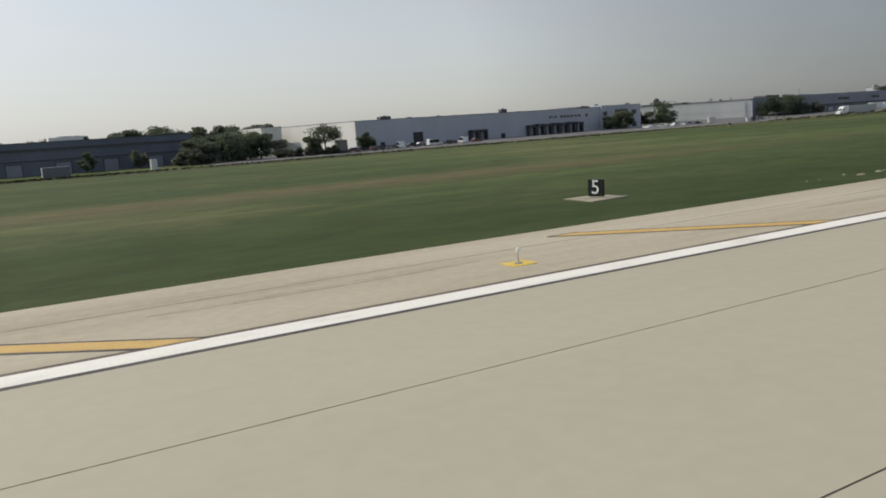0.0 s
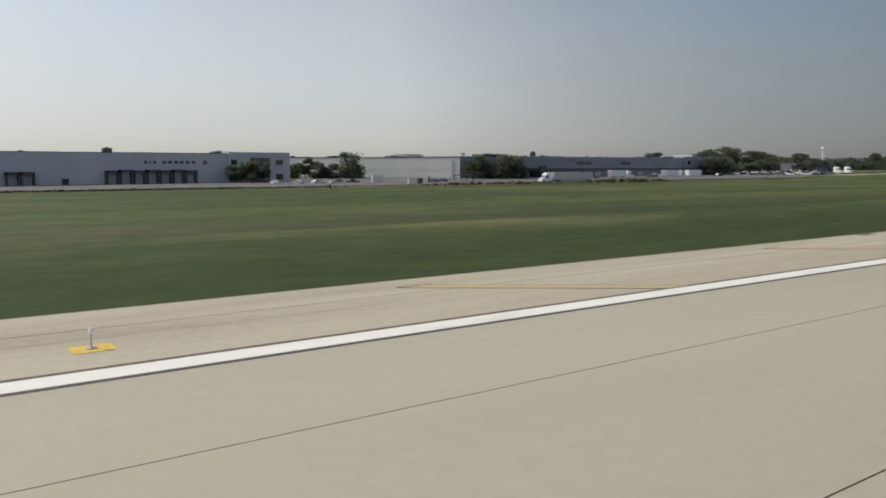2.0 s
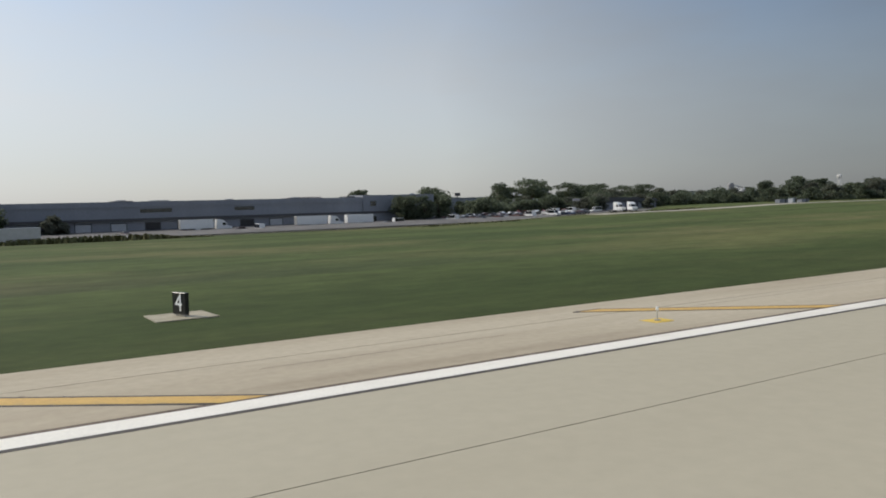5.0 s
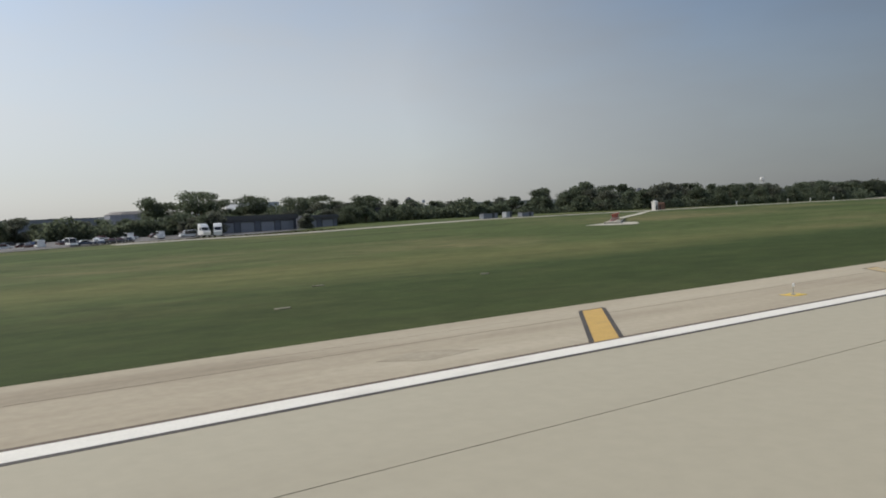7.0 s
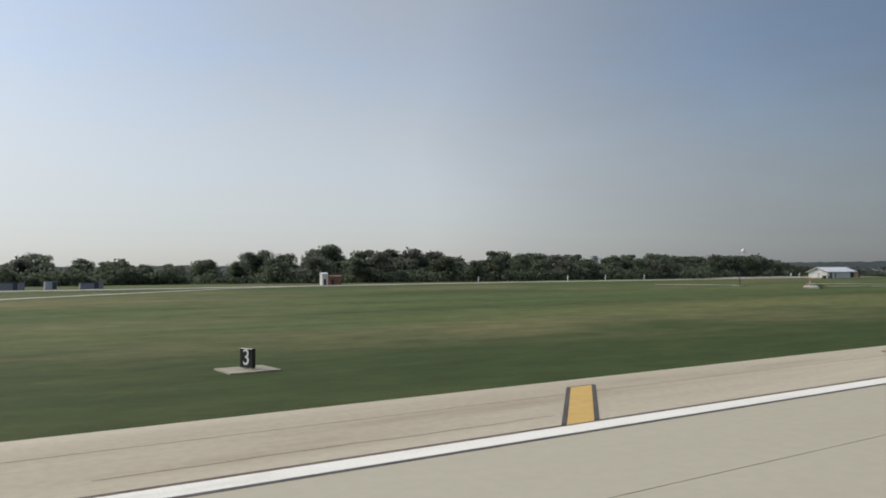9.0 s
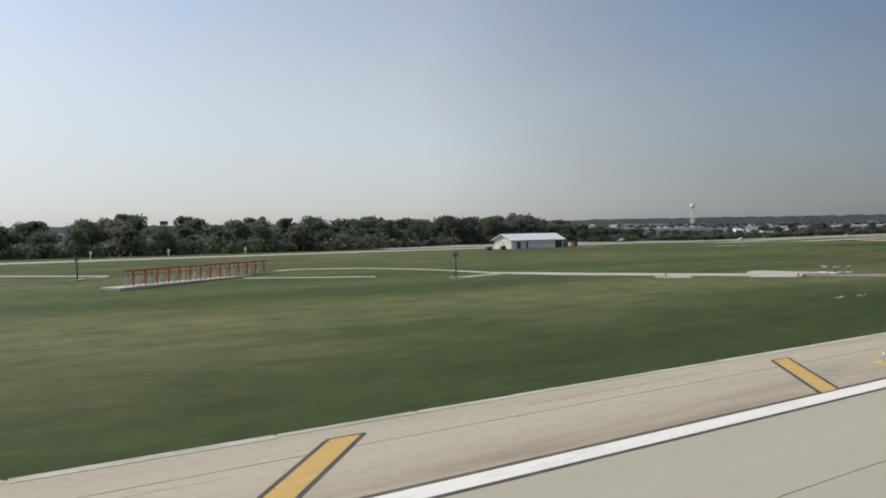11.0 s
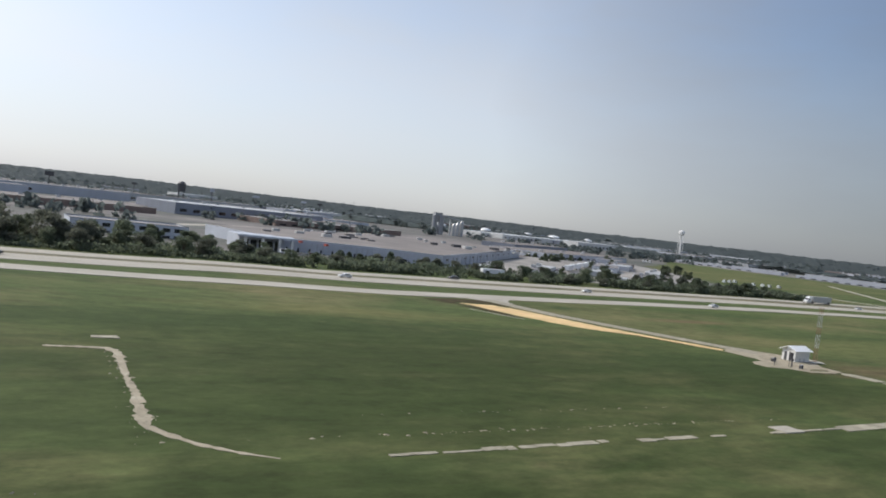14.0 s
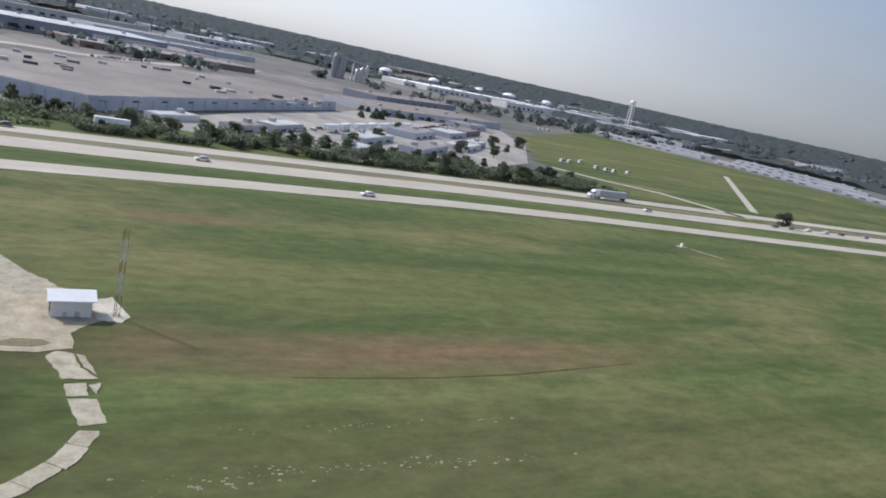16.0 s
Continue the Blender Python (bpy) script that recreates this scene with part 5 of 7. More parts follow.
# large grey hall with the dock row and lettering
bB = hall("warehouse", 121.7, 266.5, 138.8, 88, zb, 9.2, M_WALL_GREY, M_ROOF_GREY, "large grey flat-roofed warehouse with a row of loading docks")
part("end_wall", Mesh().box(-0.12, -0.01, 0, 88, -0.5, 10.8), M_WALL_WHITE, bB, "white painted end wall")
for a, b, za, h in ((26, 29.6, 0.4, 5.4), (66, 67.5, 0.4, 2.6), (12, 13.3, 0.4, 2.5)):
    front_piece(bB, "door", a - 2.2, b - 2.2, za, h, M_DARK, 0.1, "dark doorway", True)
for i in range(2):
    dock(bB, 48.1 + i * 4.0, 51.9 + i * 4.0, 0, 4.9)
for i in range(7):
    dock(bB, 76.1 + i * 4.15, 80.0 + i * 4.15, 0, 5.3 + 0.25 * (i % 2))
for i, (a, w) in enumerate(((90.5, 0.9), (92.2, 0.4), (93.4, 0.9), (96.4, 1.1), (98.2, 1.1), (100.2, 1.1), (102.1, 1.1), (104.1, 1.1), (106.1, 1.1))):
    front_piece(bB, "sign_bar", a - 2.2, a - 2.2 + w, 7.5, 8.4, M_TRIM, 0.2, "plain dark sign bar")
part("emblem", Mesh().tube((108.4, -0.25, 7.9), (108.4, 0.05, 7.9), 0.75, k=14), M_TRUCK_BROWN, bB, "round dull red emblem")
block = part("office_block", Mesh().box(116.3, 139.1, -0.9, 6, -0.5, 11.5), M_WALL_GREY, bB, "taller office block at the corner")
for a, b, za, zz in ((119.4, 121.4, 7.2, 8.9), (126.2, 133.6, 6.2, 9.6), (136.0, 138.6, 7.2, 9.0), (119.4, 121.4, 1.8, 3.8), (126.2, 133.6, 0.4, 4.2), (136.0, 138.6, 1.8, 3.9)):
    part("window", Mesh().box(a - 2.2, b - 2.2, -1.0, -0.8, za, zz), M_GLASS, block)
for a, b, y, h in ((18.6, 23, 12, 1.4), (34, 38.2, 20, 0.5), (84, 87, 25, 1.9), (118, 123, 12, 0.9), (125, 130, 20, 0.7), (60, 62, 40, 0.8)):
    roof_unit(bB, a - 2.2, b - 2.2, y, 10.0, h + 0.9)

annex = hall("warehouse_annex", 258, 350, 31.5, 40, zb, 8.8, M_WALL_GREY, M_ROOF_GREY, "set-back grey wing of a warehouse")
for a in (4, 13, 22):
    front_piece(annex, "window", a, a + 4, 6.2, 8.0, M_GLASS, 0.1)
roof_unit(annex, 8, 13, 6, 9.8, 1.0)
port = thing("carport", 317.6, 238, ground_z(320, 238), "low dark carport roof on slim posts", "carport")
part("roof", Mesh().box(0, 6.2, 0, 5, 2.6, 2.95), M_TRIM, port)
for px in (0.4, 5.8):
    for py in (0.4, 4.6):
        part("post", Mesh().box(px - 0.12, px + 0.12, py - 0.12, py + 0.12, -0.3, 2.6), M_TRIM, port)
for px in (296.2, 303.5, 308.6, 311.8):
    pole = thing("bollard", px, 237, ground_z(px, 237), "slim dark steel post at the yard edge", "post", "yard posts")
    part("pipe", Mesh().tube((0, 0, -0.2), (0, 0, 2.2), 0.09, 0.09, 8), M_TRIM, pole)
    part("cap", Mesh().lathe(0, 0, [(0.11, 2.18), (0.11, 2.24), (0.02, 2.3)], 8), M_METAL, pole)
# white-sided hall with its long dark front
bC = hall("warehouse", 341, 269.5, 181, 96, -2.2, 9.0, M_WALL_DARK, M_ROOF_GREY, "very long dark-fronted warehouse with a pale side wall")


def skew(off, z0, z1, a=0.0, b=1.0):
    """A strip of the slanting side wall, standing proud of it by off."""
    p, q = (-51.0 * a, 95.9 * a), (-51.0 * b, 95.9 * b)
    return Mesh().prism([(p[0] - off, p[1] - 0.53 * off + 0.02), (p[0] + 0.05, p[1] + 0.03), (q[0] + 0.05, q[1]), (q[0] - off, q[1] - 0.53 * off)], z0, z1)


part("wing", Mesh().prism([(-0.03, 0.05), (-0.03, 95.9), (-51.0, 95.9)], -1, 10.7), M_WALL_WHITE, bC, "white wing with a slanting side wall")
part("roof", Mesh().prism([(-0.3, 1.2), (-0.3, 95.6), (-50.2, 95.6)], 10.7, 10.74), M_ROOF_GREY, bC, "flat roof")
part("coping", skew(0.12, 10.7, 10.9), M_TRIM, bC)
part("groove", skew(0.05, 5.3, 5.42), M_WALL_GREY, bC)
part("plinth", skew(0.08, -0.8, 2.3), M_WALL_PALE, bC, "grey lower wall")
part("downpipe", skew(0.25, 0.3, 9.6, 0.028, 0.034), M_WALL_GREY, bC)
for a, b in ((0.86, 0.95), (0.62, 0.80), (0.36, 0.4)):
    part("roof_unit", Mesh().box(-51 * a + 6, -51 * b + 12, 95.9 * a, 95.9 * a + 5, 10.7, 11.7), M_TRIM, bC, "rooftop air handling unit")
front_piece(bC, "upper_wall", 30, 181, 9.8, 11.6, M_WALL_DARK, 0.3)
front_piece(bC, "canopy_band", 32, 175, 5.4, 6.2, M_TRIM, 1.2)
for i in range(11):
    front_piece(bC, "dock_door", 40 + i * 10.5, 44.5 + i * 10.5, 0.8, 4.6, M_WALL_GREY if i % 3 else M_DARK, 0.15, frame=True)
for a, b in ((70, 80), (101, 108), (154, 157), (170, 174)):
    front_piece(bC, "window", a, b, 8.0, 9.2, M_GLASS, 0.1)
for a, b, y, h in ((16, 26, 4, 1.6), (65, 72, 20, 1.2), (75, 90, 22, 1.0), (102, 108, 16, 0.9), (124, 133, 10, 1.0), (150, 160, 12, 1.3)):
    roof_unit(bC, a, b, y, 10.6, h + 0.3)
block = part("office_block", Mesh().box(150, 181.3, -0.8, 6, -0.5, 12.3), M_WALL_DARK, bC, "taller dark end block")
for a in (153, 168):
    for za in (2.4, 8.2):
        part("window", Mesh().box(a, a + 2.4, -0.95, -0.7, za, za + 1.9), M_GLASS, block)

bE = thing("low_building", 712, 880, 0, "grey many-sided hall rising behind the trees", "building")
part("wall", Mesh().prism([(9, 0), (36, 0), (45, 9), (45, 34), (36, 43), (9, 43), (0, 34), (0, 9)], -1, 15.4), M_WALL_DARK, bE)
eave = [(9, -0.6), (36, -0.6), (45.6, 9), (45.6, 34), (36, 43.6), (9, 43.6), (-0.6, 34), (-0.6, 9)]
crown = [(22.5 + 0.72 * (x - 22.5), 21.5 + 0.72 * (y - 21.5)) for x, y in eave]
part("roof", Mesh().add([(x, y, 15.4) for x, y in eave] + [(x, y, 18.6) for x, y in crown], [tuple(range(8))[::-1], tuple(range(8, 16))] + [(k, (k + 1) % 8, 8 + (k + 1) % 8, 8 + k) for k in range(8)]), M_ROOF_GREY, bE, "low sloping roof")
bH = hall("low_building", 519, 326, 64, 16, 0, 8.6, M_WALL_DARK, M_ROOF_GREY, "long low dark building behind a car park")
for i in range(9):
    front_piece(bH, "window", 3 + i * 6.8, 6.5 + i * 6.8, 2.0, 3.8, M_GLASS, 0.1)
bF = hall("low_building", 700, 330, 29, 14, 0.5, 8.4, M_TRIM, M_ROOF_GREY, "low dark building among trees")
for i in range(3):
    front_piece(bF, "window", 4 + i * 8, 9 + i * 8, 1.4, 3.4, M_GLASS, 0.1)
bS = hall("low_building", 609, 272, 31, 12, 0.4, 6.8, M_WALL_NAVY, M_TRIM, "long low dark shed with a deep roof edge behind trees")
front_piece(bS, "fascia", -0.4, 31.4, 4.8, 6.4, M_TRIM, 0.9, "deep dark roof edge")
for i in range(4):
    front_piece(bS, "door", 2 + i * 7.6, 7.0 + i * 7.6, 0.2, 4.2, M_WALL_DARK, 0.1, frame=True)
bS2 = hall("low_building", 646, 280, 15, 11, 0.8, 6.0, M_WALL_NAVY, M_TRIM, "low dark shed with a deep roof edge among trees")
front_piece(bS2, "fascia", -0.4, 15.4, 3.9, 5.0, M_TRIM, 0.9, "deep dark roof edge")
for i in range(2):
    front_piece(bS2, "door", 1.5 + i * 7.0, 6.0 + i * 7.0, 0.2, 3.4, M_WALL_DARK, 0.1, frame=True)
bB2 = hall("low_building", 664, 392, 22, 18, 0, 13.9, M_WALL_BLUE, M_ROOF_GREY, "pale blue flat-roofed block behind trees")
for i in range(3):
    front_piece(bB2, "window", 3 + i * 6.4, 6 + i * 6.4, 9.0, 11.0, M_GLASS, 0.1)
hall("low_building", 762, 345, 46, 20, 0, 6.0, M_WALL_GREY, M_ROOF_GREY, "low grey building behind a tree belt")

# halls beyond the highway, seen from the air


def slab_hall(name, poly, z0, z1, wall, roof, label):
    ob = thing(name, poly[0][0], poly[0][1], z0, label, "building")
    p = [(x - poly[0][0], y - poly[0][1]) for x, y in poly]
    h = z1 - z0
    part("wall", Mesh().prism(p, -1, h), wall, ob)
    cx, cy = sum(x for x, _ in p) / len(p), sum(y for _, y in p) / len(p)
    part("roof", Mesh().prism([(cx + (x - cx) * 0.992, cy + (y - cy) * 0.992) for x, y in p], h, h + 0.12), roof, ob, "broad flat gravel roof")
    return ob


w1 = slab_hall("distribution_hall", [(1240, 384), (1290, 372), (1320, 352), (1500, 540), (1457, 612), (1378, 562), (1292, 500), (1226, 462)], -3.0, 6.2,
               M_WALL_BLUE, M_ROOF_TAN, "huge pale blue-grey distribution hall with a tan flat roof")
rng = random.Random(3)
for i in range(34):
    u, v = rng.random(), rng.random()
    x = 1250 + 215 * u - 1240
    y = 400 + 40 * u + 110 * v * (1 - abs(u - 0.6)) + 20 - 384
    s = 1.2 + 3 * rng.random()
    part("roof_unit", Mesh().box(x, x + s * 1.6, y, y + s, 9.3, 10.2 + 0.9 * rng.random()), rng.choice([M_TRIM, M_ROOF_GREY, M_ROOF_PALE, M_METAL]), w1)
for x, z in ((11.7, 8.6), (25.0, 8.1)):
    part("emblem", Mesh().box(x - 0.7, x + 0.7, -11.2, -8.5, z - 0.5, z + 0.5), M_RED, w1, "plain red emblem panel")
# openings along its two near sides
for (xa, ya), (xb, yb), n in (((1240, 384), (1290, 372), 9), ((1320, 352), (1500, 540), 12), ((1290, 372), (1320, 352), 3)):
    d = math.hypot(xb - xa, yb - ya)
    nx, ny = (yb - ya) / d, -(xb - xa) / d
    def along_wall(s0, s1, out):
        return [(xa + (xb - xa) * s + nx * o - 1240, ya + (yb - ya) * s + ny * o - 384) for s, o in ((s0, -0.2), (s1, -0.2), (s1, out), (s0, out))]

    part("plinth", Mesh().prism(along_wall(0.002, 0.998, 0.08), -1, 1.6), M_WALL_DARK, w1, "dark wall base")
    part("fascia", Mesh().prism(along_wall(0.002, 0.998, 0.22), 7.9, 9.25), M_WALL_BLUE, w1, "pale roof fascia")
    for i in range(1, n * 2):
        part("pilaster", Mesh().prism(along_wall(i / (2 * n) - 0.35 / d, i / (2 * n) + 0.35 / d, 0.45), -1, 7.9), M_WALL_GREY, w1)
    for i in range(n):
        s0, s1 = (i + 0.3) / n, (i + 0.55) / n
        q = [(xa + (xb - xa) * s + nx * o - 1240, ya + (yb - ya) * s + ny * o - 384) for s, o in ((s0, -0.2), (s1, -0.2), (s1, 0.15), (s0, 0.15))]
        part("window", Mesh().prism(q, 2.0 if n != 12 else 6.5, 5.0 if n != 12 else 7.2), M_GLASS, w1)

cn = thing("entrance_building", 1222, 372, -1.5, "white entrance building with a deep flat canopy on columns", "building")
part("wall", Mesh().box(0, 22, 4, 26, 0, 8.0), M_WALL_BLUE, cn)
part("canopy", Mesh().prism([(-3, -4), (24, -6), (26, 6), (-2, 6)], 7.6, 8.6), M_WALL_BLUE, cn, "white canopy slab")
for x, y in ((1, -3), (9, -4), (17, -4.5), (23, -5)):
    part("column", Mesh().box(x - 0.6, x + 0.6, y - 0.6, y + 0.6, -0.5, 7.7), M_WALL_WHITE, cn)
for i in range(5):
    part("window", Mesh().box(1.5 + i * 4, 4.5 + i * 4, 3.85, 4.05, 0.5, 6.0), M_GLASS, cn)
bL = hall("low_building", 1150, 392, 52, 30, -1.5, 6.5, M_WALL_BLUE, M_ROOF_GREY, "pale low office building behind scrub")
for i in range(9):
    for za in (1.5, 5.0):
        front_piece(bL, "window", 3 + i * 5.3, 6.4 + i * 5.3, za, za + 1.8, M_GLASS, 0.1)

rng = random.Random(21)
FAR_WALLS = [M_WALL_BLUE, M_WALL_GREY, M_WALL_WHITE, M_WALL_PALE, M_WALL_DARK, M_WALL_BRICK]
FAR_ROOFS = [M_ROOF_TAN, M_ROOF_GREY, M_ROOF_GREY, M_ROOF_WHITE, M_ROOF_PALE]


def far_hall(x, y, w, d, h, turn, wall, roof, z0=-1.0):
    ob = thing("far_hall", x, y, z0, "distant flat-roofed industrial building", "building", "distant industrial buildings", turn=turn)
    part("wall", Mesh().box(0, w, 0, d, -1, h), wall, ob)
    part("roof", Mesh().box(0.5, w - 0.5, 0.5, d - 0.5, h, h + 0.25), roof, ob)
    for i in range(min(8, int(w / 14))):
        part("window", Mesh().box(5 + i * 14, 12 + i * 14, -0.1, 0.2, h * 0.3, h * 0.55), M_GLASS, ob)
    k = 1 + int(w / 50)
    for i in range(k):
        a = w * (i + 0.3 + 0.4 * rng.random()) / k
        b = d * (0.25 + 0.5 * rng.random())
        part("roof_unit", Mesh().box(a, a + 3.5, b, b + 2.6, h + 0.25, h + 1.9), M_METAL, ob)
    return ob


# broad roofs behind the big hall
BROAD_HALLS = [
    (1090, 660, 160, 70, 6, 18, 5, 0), (1350, 720, 170, 60, 6, 20, 5, 1), (1200, 800, 260, 70, 4, 20, 5, 0), (1390, 1010, 170, 60, 9, 22, 0, 1),
    (1545, 560, 170, 62, 6, 24, 1, 0), (1600, 690, 150, 40, 7, 30, 4, 0), (900, 900, 260, 70, 9, 12, 0, 1), (700, 1000, 200, 60, 9, 8, 1, 1),
]
# low sheds crowding the yard
YARD_SHEDS = [
    (1450, 372, 46, 13, 4.2, 46, 3, 4), (1478, 362, 52, 14, 4.0, 46, 1, 1), (1404, 372, 30, 11, 4, 46, 3, 4), (1508, 430, 48, 18, 4.5, 46, 0, 1),
    (1530, 405, 40, 14, 4, 46, 2, 4), (1556, 470, 36, 16, 4.5, 42, 1, 4), (1585, 500, 40, 18, 4.5, 42, 5, 0), (1380, 350, 24, 10, 4, 44, 3, 1),
    (1348, 352, 26, 9, 3.6, 40, 2, 4), (1625, 560, 40, 20, 5, 38, 1, 1), (1552, 432, 30, 10, 4, 44, 1, 4), (1432, 338, 20, 9, 3.6, 44, 2, 4),
]
# long pale roofs towards the horizon
FAR_ROWS = [
    (1914, 1180, 420, 40, 9, 20, 2, 3), (2380, 1400, 240, 40, 9, 22, 2, 3), (2220, 900, 260, 60, 8, 18, 3, 1), (2900, 1500, 420, 40, 9, 20, 2, 3),
    (3500, 1700, 700, 40, 9, 22, 2, 3), (1440, 1620, 90, 40, 14, 20, 2, 3), (1640, 1440, 90, 40, 10, 20, 2, 3), (1050, 1250, 300, 80, 9, 15, 0, 0),
]
for x, y, w, d, h, turn, wi, ri in itertools.chain(BROAD_HALLS, YARD_SHEDS, FAR_ROWS):
    far_hall(x, y, w, d, h, turn, FAR_WALLS[wi], FAR_ROOFS[ri])
for i in range(95):
    y = 700 + 3300 * rng.random() ** 1.6
    x = 700 + (y * 1.5 + 500) * rng.random() + 0.15 * y
    if 1560 < x < 2350 and y < 820:
        continue
    w, d = 50 + 190 * rng.random(), 30 + 50 * rng.random()
    far_hall(x, y, w, d, 6 + 6 * rng.random(), 10 + 18 * rng.random(), rng.choice(FAR_WALLS[:2] + FAR_WALLS), rng.choice([M_ROOF_TAN, M_ROOF_GREY, M_ROOF_PALE, M_ROOF_GREY, M_ROOF_TAN, M_ROOF_PALE, M_ROOF_WHITE]))


solid("back_road", strip([(1180, 520), (1231, 563), (1270, 607), (1304, 634), (1348, 645), (1405, 686), (1531, 849)], 13, 0.1), M_PALE_ROAD, "broad pale concrete road behind a distribution hall", "road", "structure")
for k, off in enumerate((34, 74, 122)):
    solid("rail_yard_road", strip([(1950 + off * 1.1, 870 + off), (2030 + off * 1.1, 690 + off * 0.6), (2090 + off * 1.1, 540 + off * 0.4), (2180 + off * 1.2, 330)], 12, 0.1), M_PALE_ROAD if k % 2 else M_YARD, "long pale yard road beyond a green field", "road", "structure")
for x, y, w in ((2012, 860, 150), (2072, 700, 140), (2128, 560, 150), (2096, 880, 120), (2150, 740, 170), (2230, 800, 160)):
    far_hall(x, y, w, 16, 4.5, -67, M_WALL_GREY, M_ROOF_PALE)


def water_tower(x, y, top, r, label, mat=M_WALL_WHITE):
    ob = thing("water_tower", x, y, 0, label, "water tower")
    prof = [(r * 0.25, top - 1.75 * r), (r * 0.7, top - 1.45 * r), (r, top - 0.85 * r), (r * 0.95, top - 0.5 * r), (r * 0.6, top - 0.12 * r), (r * 0.1, top)]
    part("tank", Mesh().lathe(0, 0, prof, 18), mat, ob, "pale rounded tank")
    for i in range(6):
        a = i * math.pi / 3
        part("leg", Mesh().tube((r * 1.0 * math.cos(a), r * 1.0 * math.sin(a), -4), (r * 0.85 * math.cos(a), r * 0.85 * math.sin(a), top - 1.1 * r), 0.36, k=6), M_WALL_WHITE, ob)
    part("riser", Mesh().tube((0, 0, -4), (0, 0, top - 1.6 * r), 1.5, k=10), M_WALL_WHITE, ob)
    return ob


water_tower(2398, 1224, 57.0, 6.4, "tall white water tower with a rounded tank on legs")
tank = thing("water_tank", 1394, 1368, 0, "dark roof-top water tank on a tower", "water tower")
part("tank", Mesh().lathe(0, 0, [(6.5, 18), (6.8, 31), (4, 34), (0.5, 35)], 14), M_TRIM, tank)
for i in range(4):
    a = i * math.pi / 2 + 0.4
    part("leg", Mesh().tube((6 * math.cos(a), 6 * math.sin(a), -3), (5.5 * math.cos(a), 5.5 * math.sin(a), 18.5), 0.6, k=6), M_TRIM, tank)

silo = thing("grain_silo", 1683, 1025, -2, "group of tall grey concrete silos", "silo")
for i in range(4):
    part("cylinder", Mesh().lathe(2.6 + i * 5.2, 3 * (i % 2), [(2.7, -1), (2.7, 29 + (i % 2)), (2.2, 30 + (i % 2))], 14), M_SILO, silo)
part("head_house", Mesh().box(3, 15, -2, 5, 29, 34), M_SILO, silo)
part("elevator_leg", Mesh().box(30, 32, 0, 2, -1, 26), M_METAL, silo)
part("conveyor", Mesh().tube((12, 1, 31), (52, 4, 25), 0.9, k=6), M_METAL, silo)
for i in range(3):
    part("hopper", Mesh().lathe(38 + i * 7, 2, [(3, -1), (3, 16 + 3 * i), (0.6, 20 + 3 * i)], 12), M_METAL, silo)

for x, y, w in ((2080, 1700, 30), (2180, 1650, 26), (2300, 1640, 24), (2420, 1690, 34), (2560, 1720, 26)):
    ob = thing("storage_dome", x, y, -1, "white domed storage tank on the horizon", "tank", "storage domes")
    part("drum", Mesh().lathe(0, 0, [(w * 0.5, -1), (w * 0.5, 7)], 20), M_WALL_GREY, ob)
    part("dome", Mesh().lathe(0, 0, [(w * 0.52, 7), (w * 0.42, 10.5), (w * 0.22, 12.8), (w * 0.02, 13.4)], 20), M_ROOF_WHITE, ob)


def billboard(x, y, z, w, h, mat, label):
    ob = thing("billboard", x, y, 0, label, "billboard", "distant billboards")
    part("panel", Mesh().box(-w / 2, w / 2, -0.4, 0.4, z, z + h), mat, ob)
    part("post", Mesh().tube((0, 0.5, -3), (0, 0.5, z + 0.5), 0.7, k=8), M_TRIM, ob)
    return ob


for x, y, z, w, h, k in ((1062, 1200, 22, 9, 4, 1), (1190, 1250, 20, 12, 6, 0), (1310, 1300, 21, 8, 3, 0), (1452, 1400, 23, 7, 6, 1), (1500, 1300, 22, 11, 3, 1), (1650, 1400, 21, 10, 3, 0), (1590, 1320, 22, 9, 3, 1)):
    billboard(x, y, z, w, h, M_TRIM if k == 0 else M_WALL_BLUE, "distant billboard or box on a post")
for x, y, h in ((1500, 900, 28), (1610, 1150, 34), (1905, 1500, 30)):
    ob = thing("utility_pole", x, y, 0, "thin distant utility pole with a cross arm", "pole", "distant poles")
    part("pole", Mesh().tube((0, 0, -3), (0, 0, h), 0.28, 0.18), M_TRIM, ob)
    part("cross_arm", Mesh().box(-1.6, 1.6, -0.12, 0.12, h - 1.8, h - 1.5), M_TRIM, ob)

# -------------------------------------------------------------- vehicles


